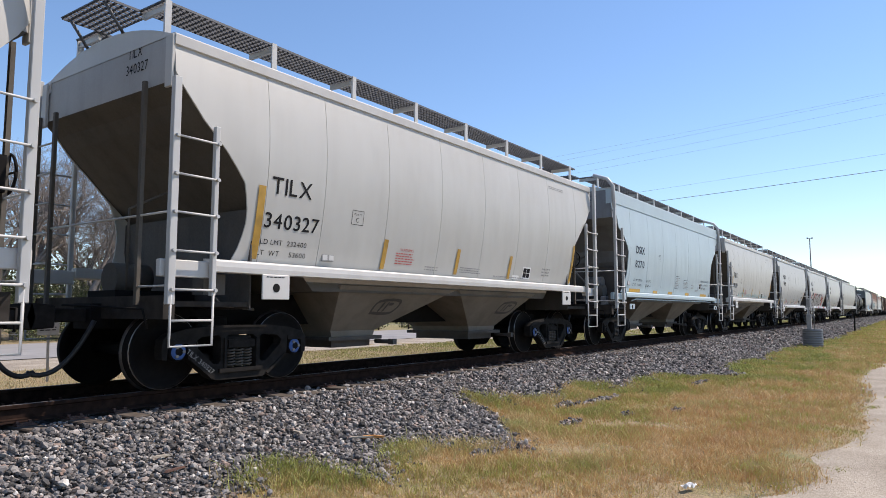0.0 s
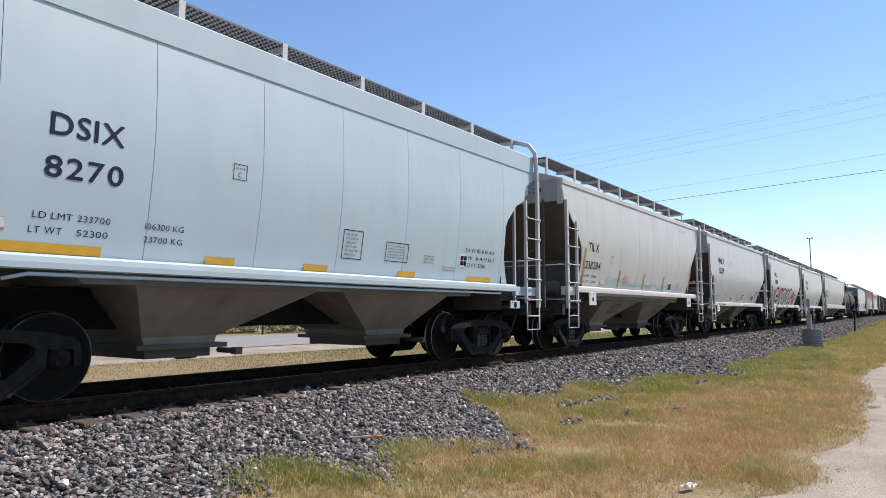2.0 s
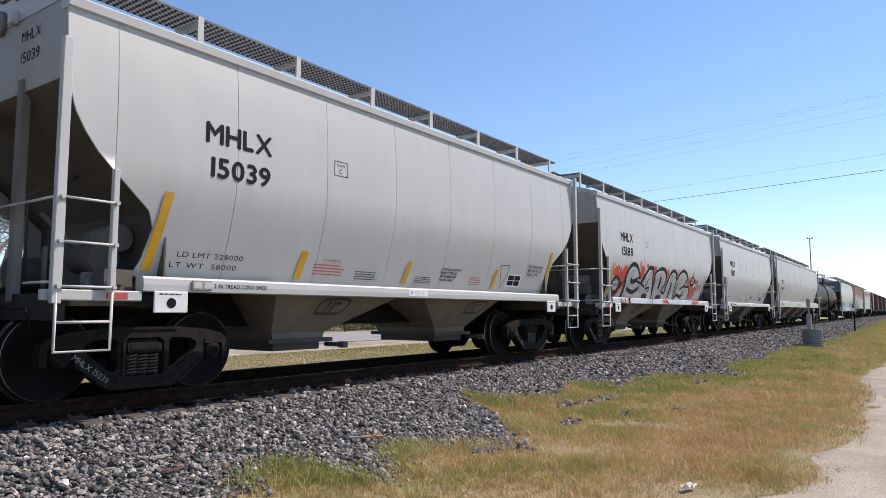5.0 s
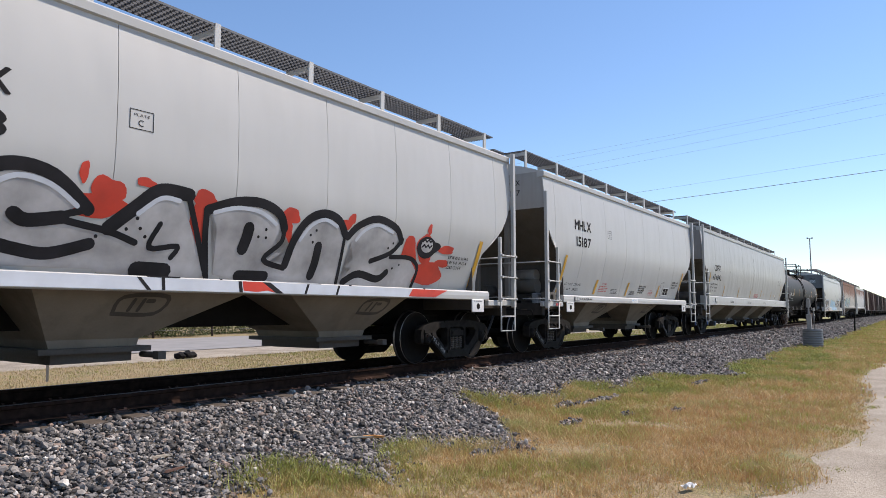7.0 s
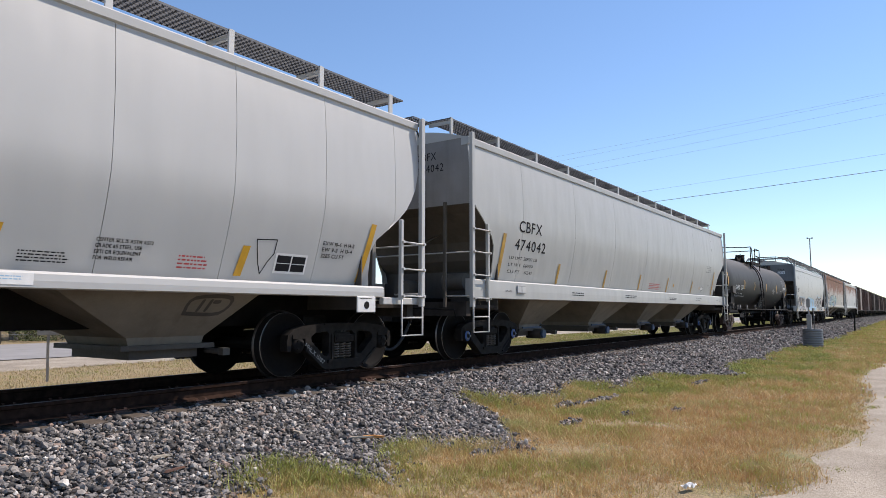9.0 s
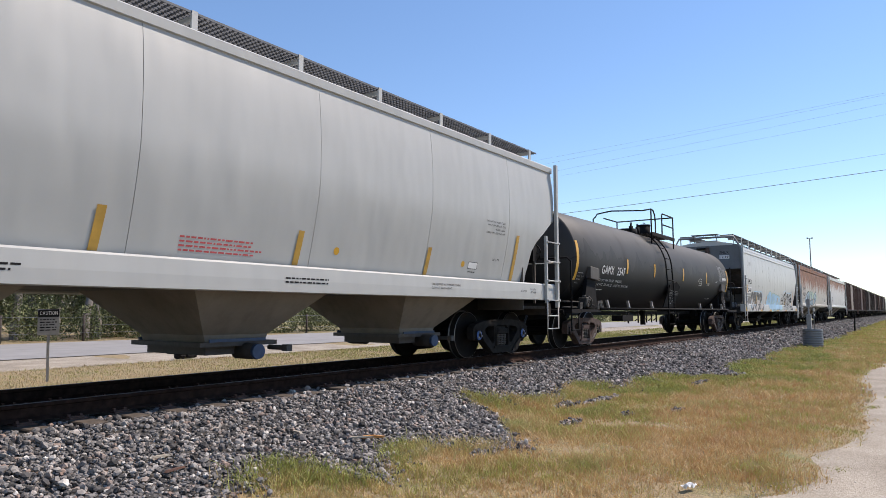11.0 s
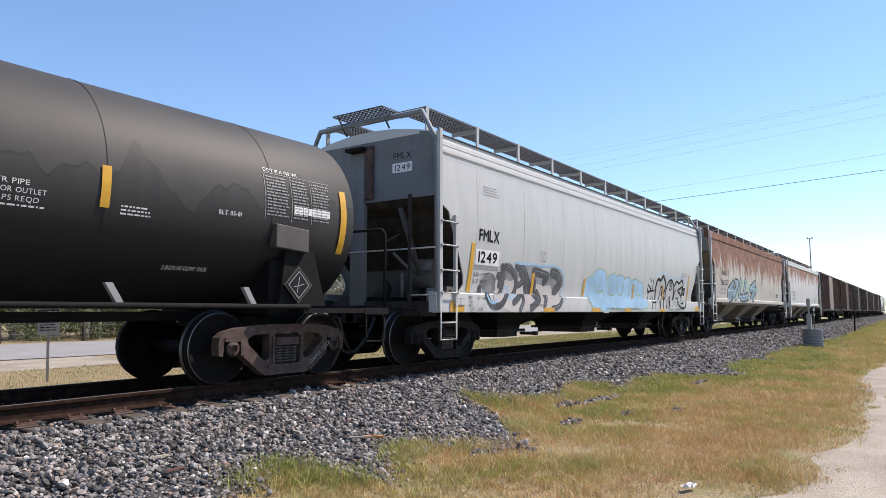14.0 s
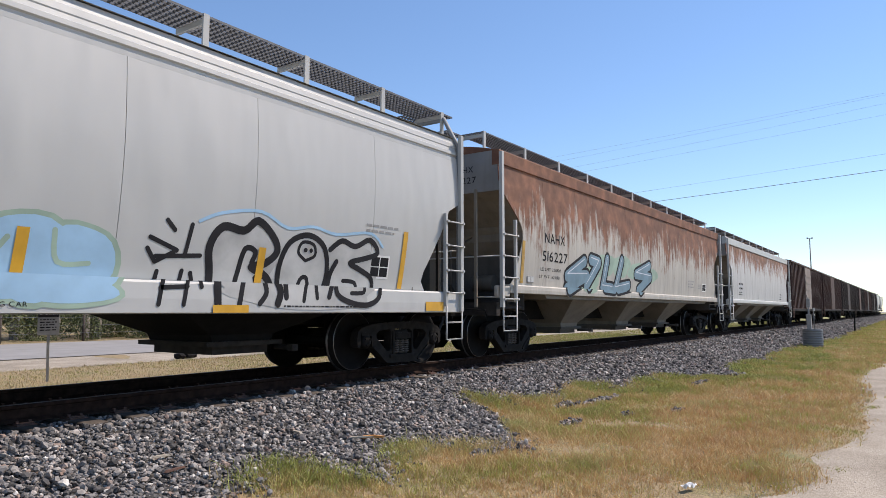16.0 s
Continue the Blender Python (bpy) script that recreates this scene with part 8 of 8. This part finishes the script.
# strip between track and road
M["farverge"] = grass_material("roadside_grass", (0.420, 0.325, 0.165), (0.225, 0.240, 0.070), 0.79)
x = np.concatenate([rng.uniform(4, 40, 60000), rng.uniform(40, 110, 20000)])
y = np.concatenate([rng.uniform(11.2, 17.3, 60000), rng.uniform(11.2, 17.3, 20000)])
blades("roadside_grass", x, y, rng.uniform(0.02, 0.09, len(x)), M["farverge"], "thin sunlit grass between track and road", 25)


# ---------------------------------------------------------------- things beside the track
def signal_base():
    m, nd, ln, b = material("galvanised_corrugated_steel", 0.55, 0.3)
    b.inputs["Base Color"].default_value = (0.17, 0.18, 0.19, 1)
    base = thing("signal_foundation", "grey corrugated steel culvert pipe with a track-circuit post", "signal base")
    base.matrix_basis = pose(33.7, 3.85, GROUND)
    bm = bmesh.new()
    n, rows = 36, 33
    rings = []
    for i in range(rows):
        z = 0.82 * i / (rows - 1)
        r = 0.40 + 0.012 * math.sin(i * math.pi / 2)
        rings.append([bm.verts.new((r * math.cos(k * 2 * math.pi / n), r * math.sin(k * 2 * math.pi / n), z - 0.02)) for k in range(n)])
    for p, q in zip(rings, rings[1:]):
        for k in range(n):
            bm.faces.new((p[k], p[(k + 1) % n], q[(k + 1) % n], q[k])).smooth = True
    bm.faces.new(rings[-1])
    part("culvert_pipe", bm, m, base, "corrugated galvanised pipe")
    bm = bmesh.new()
    box(bm, -0.30, -0.08, 0.0, 0.18, 0.80, 1.45)
    bevelled(bm, 0.01)
    part("junction_box", bm, M["greyink"], base, "grey junction box")
    bm = bmesh.new()
    rod(bm, (-0.12, 0.1, 0.8), (-0.12, 0.1, 2.15), 0.035, 10)
    box(bm, -0.2, -0.02, 0.03, 0.17, 1.75, 2.1)
    part("post", bm, M["greyink"], base)
    bm = bmesh.new()
    rod(bm, (0.25, -0.05, 0.8), (0.25, -0.05, 1.65), 0.02, 8)
    box(bm, -0.02, 0.42, -0.08, -0.03, 1.58, 1.72)
    box(bm, 0.02, 0.36, -0.09, -0.04, 1.38, 1.46)
    part("plate", bm, M["steelcap"], base, "small metal plates")
    cable = thing("ground_cable", "black cable lying on the ballast", "cable")
    bm = bmesh.new()
    pts = []
    for i in range(15):
        t = i / 14
        x, y = 42.5 - 8.6 * t, 6.9 - 2.7 * t + 0.15 * math.sin(9 * t)
        pts.append((x, y, terrain(x, y) + 0.05 + 0.04 * math.sin(7 * t)))
    tube(bm, pts, 0.03, 7)
    part("cable", bm, M["rubber"], cable)


def marker_post():
    p = thing("marker_post", "thin dark steel marker post on the verge", "post")
    p.matrix_basis = pose(58.5, 3.9, GROUND)
    bm = bmesh.new()
    box(bm, -0.05, 0.05, -0.05, 0.05, -0.2, 1.5)
    bevelled(bm, 0.01)
    part("post", bm, M["black"], p)


def caution_sign():
    s = thing("caution_sign", "small black and white caution sign on a steel post", "sign")
    s.matrix_basis = pose(6.55, 14.3, -0.50, 2, -1.5, -22)
    bm = bmesh.new()
    box(bm, -0.025, 0.025, 0.0, 0.03, -0.3, 1.45)
    part("post", bm, M["greyink"], s, "thin galvanised post")
    bm = bmesh.new()
    # the panel's grey holds the shade on its backlit face
    box(bm, -0.19, 0.19, -0.012, -0.002, 0.95, 1.47)
    bevelled(bm, 0.003)
    part("panel", bm, M["greyink"], s, "white sign panel, greyed for its shaded face")
    bm = bmesh.new()
    box(bm, -0.185, 0.185, -0.016, -0.0125, 1.31, 1.465)
    part("header", bm, M["ink"], s, "black header")
    for nm, (pts, tris), y, m in (("header_word", lettering("CAUTION", -0.155, 1.355, 0.07, 0.31), -0.019, "palewhite"), ("sign_lines", bars(-0.15, 1.27, 0.30, 0.26, 5, 4), -0.0155, "ink")):
        bm = bmesh.new()
        vs = [bm.verts.new((p[0], y, p[1])) for p in pts]
        for t in tris:
            bm.faces.new([vs[i] for i in t])
        part(nm, bm, M[m], s)


def litter():
    t = thing("plastic_wrapper", "crumpled white plastic wrapper in the grass", "litter")
    rnd = random.Random(3)
    bm = bmesh.new()
    bmesh.ops.create_grid(bm, x_segments=9, y_segments=5, size=0.5)
    for v in bm.verts:
        v.co = Vector((v.co.x * 0.17, v.co.y * 0.07, 0.025 + 0.06 * abs(noise.noise(v.co * 5.0)) + 0.025 * rnd.random()))
    me = part("sheet", bm, M["palewhite"], t)
    t.matrix_basis = pose(6.25, 1.74, GROUND, 0, 0, -20)
    w = thing("wood_scrap", "splintered orange-brown wood scrap on the ballast", "wood scrap")
    bm = bmesh.new()
    slab(bm, [(-0.13, 0.0), (0.10, 0.012), (0.14, 0.03), (0.02, 0.04), (-0.11, 0.03)], -0.02, 0.02)
    m, nd, ln, b = material("orange_wood", 0.8)
    b.inputs["Base Color"].default_value = (0.42, 0.18, 0.05, 1)
    part("scrap", bm, m, w)
    w.matrix_basis = pose(5.86, 5.10, terrain(5.86, 5.10) + 0.045, 0, 4, -40)
    for i, (x, y, a, l) in enumerate(((5.17, 5.59, 75, 0.2), (3.55, 5.35, 20, 0.26), (3.6, 5.65, 5, 0.2), (5.74, 5.16, -30, 0.3))):
        w = thing("stick", "grey weathered splinter of wood on the ballast", "stick", "wood splinters on the ballast")
        bm = bmesh.new()
        slab(bm, [(-l / 2, 0.0), (l / 2, 0.004), (l / 2 - 0.03, 0.02), (-l / 2 + 0.02, 0.018)], -0.015, 0.015)
        part("splinter", bm, M["plate"] if i == 1 else M["pebble"], w)
        w.matrix_basis = pose(x, y, terrain(x, y) + 0.05, 0, 3, a)
    b = thing("rubbish_bag", "torn black rubbish bag on the road's edge", "rubbish bag")
    bm = bmesh.new()
    for dx, r in ((-0.3, 0.16), (0.0, 0.2), (0.28, 0.14)):
        q = bmesh.ops.create_icosphere(bm, subdivisions=2, radius=r)["verts"]
        for v in q:
            v.co *= 1 + 0.35 * noise.noise(v.co * 9)
            v.co.x += dx
            v.co.z = v.co.z * 0.7 + 0.1
    part("bag", bm, M["black"], b)
    b.matrix_basis = pose(11.9, 17.6, terrain(11.9, 17.6), 0, 0, 20)


signal_base()
marker_post()
caution_sign()
litter()


# ---------------------------------------------------------------- poles and wires
M["pole"] = plain("weathered_pole_wood", (0.055, 0.042, 0.034), 0.9, 0.0, 0.3, 4)
POLE = Vector((33.4, 19.0, -0.4))
pole = thing("utility_pole", "brown wooden utility pole with crossarm and insulators", "utility pole")
bm = bmesh.new()
rod(bm, (0, 0, -0.3), (0, 0, 9.9), 0.17, 12, r2=0.11)
part("pole_shaft", bm, M["pole"], pole)
bm = bmesh.new()
box(bm, -0.05, 0.05, -0.62, 0.62, 9.35, 9.47)
part("crossarm", bm, M["pole"], pole)
for y in (-0.55, -0.25, 0.25, 0.55):
    bm = bmesh.new()
    rod(bm, (0, y, 9.47), (0, y, 9.68), 0.05, 8, r2=0.03)
    part("insulator", bm, M["greyink"], pole)
pole.matrix_basis = Matrix.Translation(POLE) @ pose(0, 0, 0, 0, 0, 30)


def wire(a, b, sag, r, name="overhead_wire"):
    t = thing(name, "thin dark overhead wire from the pole", "wire", "overhead wires")
    bm = bmesh.new()
    pts = []
    for i in range(25):
        u = i / 24
        p = Vector(a).lerp(Vector(b), u)
        p.z -= sag * 4 * u * (1 - u)
        pts.append(p)
    tube(bm, pts, r, 5)
    part("strand", bm, M["wire"], t)


M["wire"] = plain("grey_aluminium_wire", (0.22, 0.23, 0.24), 0.6, 0.3)
# from the pole across the track to the camera's side
for off, near_z, far_z, r in ((-0.5, 9.25, 10.1, 0.003), (-0.2, 8.95, 10.02, 0.003), (0.2, 8.46, 9.66, 0.003), (0.5, 8.19, 9.18, 0.003), (0.0, 6.63, 7.53, 0.004), (0.0, 6.1, 6.86, 0.012)):
    start = Vector((POLE.x + 0.5 * off, POLE.y + 0.8 * off, near_z))
    wire(start, start + (Vector((33.0, 0.4, far_z)) - start) * 1.45, 0.09, r)

mast = thing("light_mast", "tall grey light mast with floodlights at its top", "light mast")
bm = bmesh.new()
rod(bm, (0, 0, -1), (0, 0, 20.9), 0.20, 10, r2=0.13)
part("mast_shaft", bm, M["greyink"], mast)
bm = bmesh.new()
box(bm, -0.12, 0.12, -0.75, 0.75, 20.8, 20.92)
part("arm", bm, M["greyink"], mast)
for y in (-0.55, 0.55):
    bm = bmesh.new()
    box(bm, -0.2, 0.2, y - 0.2, y + 0.2, 20.92, 21.15)
    bevelled(bm, 0.05)
    part("floodlight", bm, M["steelcap"], mast)
mast.matrix_basis = pose(205.0, 23.0, -0.4, 0, 0, 20)


# ---------------------------------------------------------------- trees and scrub beyond the road
M["bark"] = plain("grey_bark", (0.21, 0.18, 0.155), 0.9, 0.0, 0.3, 6)
M["leaf"] = island_material("scrub_leaf", [(0.0, (0.045, 0.055, 0.018)), (0.5, (0.095, 0.115, 0.034)), (1.0, (0.17, 0.18, 0.065))], 0.7)
M["farleaf"] = island_material("far_wood_leaf", [(0.0, (0.06, 0.062, 0.035)), (0.5, (0.10, 0.105, 0.055)), (1.0, (0.16, 0.15, 0.09))], 0.8)


def bare_tree_meshes(seed, tall):
    """A leafless tree: trunk and limbs in one mesh, the fine twigs in another."""
    rnd = random.Random(seed)
    wood, twig = bmesh.new(), bmesh.new()

    def grow(p, d, length, r, depth):
        bend = Vector((rnd.uniform(-1, 1), rnd.uniform(-1, 1), rnd.uniform(-0.3, 0.6))) * 0.22
        mid = p + d * length * 0.5
        end = mid + (d + bend).normalized() * length * 0.5
        bm = wood if r > 0.022 else twig
        n = 7 if r > 0.06 else (4 if r > 0.02 else 3)
        rod(bm, p, mid, r, n, r2=r * 0.86, cap=False)
        rod(bm, mid, end, r * 0.86, n, r2=r * 0.7, cap=False)
        if depth == 0:
            return
        kids = 2 if rnd.random() < 0.35 else 3
        if depth <= 2:
            kids += 1
        for i in range(kids):
            a = rnd.uniform(0, 2 * math.pi)
            spread = rnd.uniform(0.35, 0.95)
            s = d.orthogonal().normalized()
            t = d.cross(s)
            nd = (d + (s * math.cos(a) + t * math.sin(a)) * spread + Vector((0, 0, 0.12))).normalized()
            grow(end if i else mid.lerp(end, rnd.uniform(0.3, 1)), nd, length * rnd.uniform(0.62, 0.86), r * rnd.uniform(0.48, 0.64), depth - 1)

    grow(Vector((0, 0, -0.2)), Vector((rnd.uniform(-0.1, 0.1), rnd.uniform(-0.1, 0.1), 1)).normalized(), tall * 0.235, tall * 0.019, 7)
    out = []
    for name, bm in (("trunk", wood), ("crown", twig)):
        me = bpy.data.meshes.new(name)
        bm.to_mesh(me)
        bm.free()
        me.materials.append(M["bark"])
        out.append(me)
    return out


TREES = [bare_tree_meshes(s, h) for s, h in ((2, 9.5), (5, 10.5), (9, 8.0))]
rnd = random.Random(8)
spots = [(10.5, 33.5, 1.0), (14.2, 34.5, 1.08), (17.5, 33.2, 0.95), (13.0, 38.5, 1.15), (20.5, 36.5, 1.0), (8.0, 36.5, 1.1), (24.0, 35.0, 0.72), (28.5, 36.0, 0.66), (33.5, 35.0, 0.62), (39.0, 37.0, 0.6), (45.0, 36.0, 0.55), (52.0, 38.0, 0.6), (18.8, 40.0, 1.1), (23.0, 42.0, 0.9), (60.0, 37.0, 0.55), (12.2, 33.0, 1.25), (15.6, 36.0, 1.35), (18.0, 34.6, 1.2), (20.4, 33.6, 1.15), (16.6, 32.8, 1.1), (22.4, 35.5, 1.2), (13.6, 35.2, 1.3), (19.4, 37.5, 1.3), (25.5, 37.0, 1.0)]
for i, (x, y, s) in enumerate(spots):
    t = thing("bare_tree", "leafless grey tree with fine branching twigs", "tree", "bare trees beyond the road")
    for me in TREES[i % 3]:
        ob = part_mesh(me.name.split(".")[0], me, None, t)
        if ob.name.startswith("crown"):
            ob["kind"] = "stuff"
    t.matrix_basis = Matrix.Translation((x, y, terrain(x, y))) @ Matrix.Rotation(rnd.uniform(0, 6.28), 4, "Z") @ Matrix.Scale(s, 4)


def leaf_cloud(name, centres, count, leaf, mat, label, category, seed):
    """Clumps of small leaves: each leaf is a bent quad."""
    r2 = np.random.default_rng(seed)
    vs = []
    for cx, cy, cz, rx, ry, rz in centres:
        d = r2.normal(size=(count, 3))
        d /= np.linalg.norm(d, axis=1)[:, None]
        d *= (0.55 + 0.55 * r2.random((count, 1)) ** 0.5)
        c = np.array([cx, cy, cz]) + d * np.array([rx, ry, rz])
        c[:, 2] = np.maximum(c[:, 2], -0.35)
        a, b = r2.normal(size=(count, 3)), r2.normal(size=(count, 3))
        a /= np.linalg.norm(a, axis=1)[:, None]
        b -= a * (a * b).sum(1)[:, None]
        b /= np.linalg.norm(b, axis=1)[:, None]
        s = leaf * r2.uniform(0.5, 1.4, (count, 1))
        vs.append(np.stack([c - a * s, c + b * s * 0.5, c + a * s, c - b * s * 0.5], 1))
    v = np.concatenate(vs)
    return loose_mesh(name, v, [(0, 1, 2), (0, 2, 3)], mat, label, category)


rnd = random.Random(31)
bush = []
for i in range(64):
    x = rnd.uniform(4, 90)
    bush.append((x, rnd.uniform(31.3, 34.0), rnd.uniform(0.1, 0.7), rnd.uniform(0.6, 1.5), rnd.uniform(0.5, 1.0), rnd.uniform(0.5, 1.3)))
leaf_cloud("roadside_scrub", bush, 1300, 0.055, M["leaf"], "green scrub along the road's far edge", "scrub", 5)
wood = []
for i in range(170):
    x = rnd.uniform(-20, 330)
    y = rnd.uniform(44, 70) + max(0, x - 60) * 0.12
    h = rnd.uniform(1.6, 3.4) * (1 + max(0, x - 60) / 260)
    wood.append((x, y, h * 0.8, rnd.uniform(2.0, 4.5), 2.0, h))
leaf_cloud("far_wood", wood, 900, 0.20, M["farleaf"], "low grey-green woods far behind the road", "woods", 6)
# evergreen scrub that shows between the cars
leaf_cloud("evergreen_bush", [(15.0, 35.0, 1.6, 1.6, 1.2, 1.6), (19.0, 34.5, 1.2, 1.8, 1.2, 1.4), (27.0, 35.5, 1.3, 2.0, 1.3, 1.5), (11.5, 36.0, 1.4, 1.6, 1.2, 1.5), (35.0, 35.0, 1.0, 2.2, 1.2, 1.3), (17.2, 36.5, 1.7, 1.9, 1.2, 1.7), (13.4, 37.0, 1.5, 1.8, 1.2, 1.6), (22.5, 36.5, 1.3, 2.0, 1.2, 1.5), (20.8, 35.4, 1.0, 1.5, 1.0, 1.2)], 6500, 0.05, M["leaf"], "dense green bushes under the bare trees", "bush", 7)

# wire fence
fence = thing("wire_fence", "low wire fence on dark wooden posts beyond the road", "fence")
for i in range(22):
    bm = bmesh.new()
    rod(bm, (2 + i * 3.4, 30.9, -0.6), (2 + i * 3.4, 30.9, 0.75), 0.06, 7)
    part("fence_post", bm, M["pole"], fence)
for z in (-0.05, 0.3, 0.65):
    bm = bmesh.new()
    rod(bm, (2, 30.84, z), (73.4, 30.84, z), 0.008, 4)
    part("fence_wire", bm, M["wire"], fence)


# ---------------------------------------------------------------- movement
def motions():
    times = [0.5 * i for i in range(33)]
    for car, centre in CARS:
        walk(car, [(t, pose(centre - travelled(t), TRACK, 0)) for t in times])
    fine = [i / 15 for i in range(241)]
    turns = [Matrix.Rotation(-travelled(t) / 0.457, 4, "Y") for t in fine]
    for ws, x in WHEELSETS:
        at = Matrix.Translation((x, 0, 0.457))
        walk(ws, [(t, at @ m) for t, m in zip(fine, turns)])


motions()
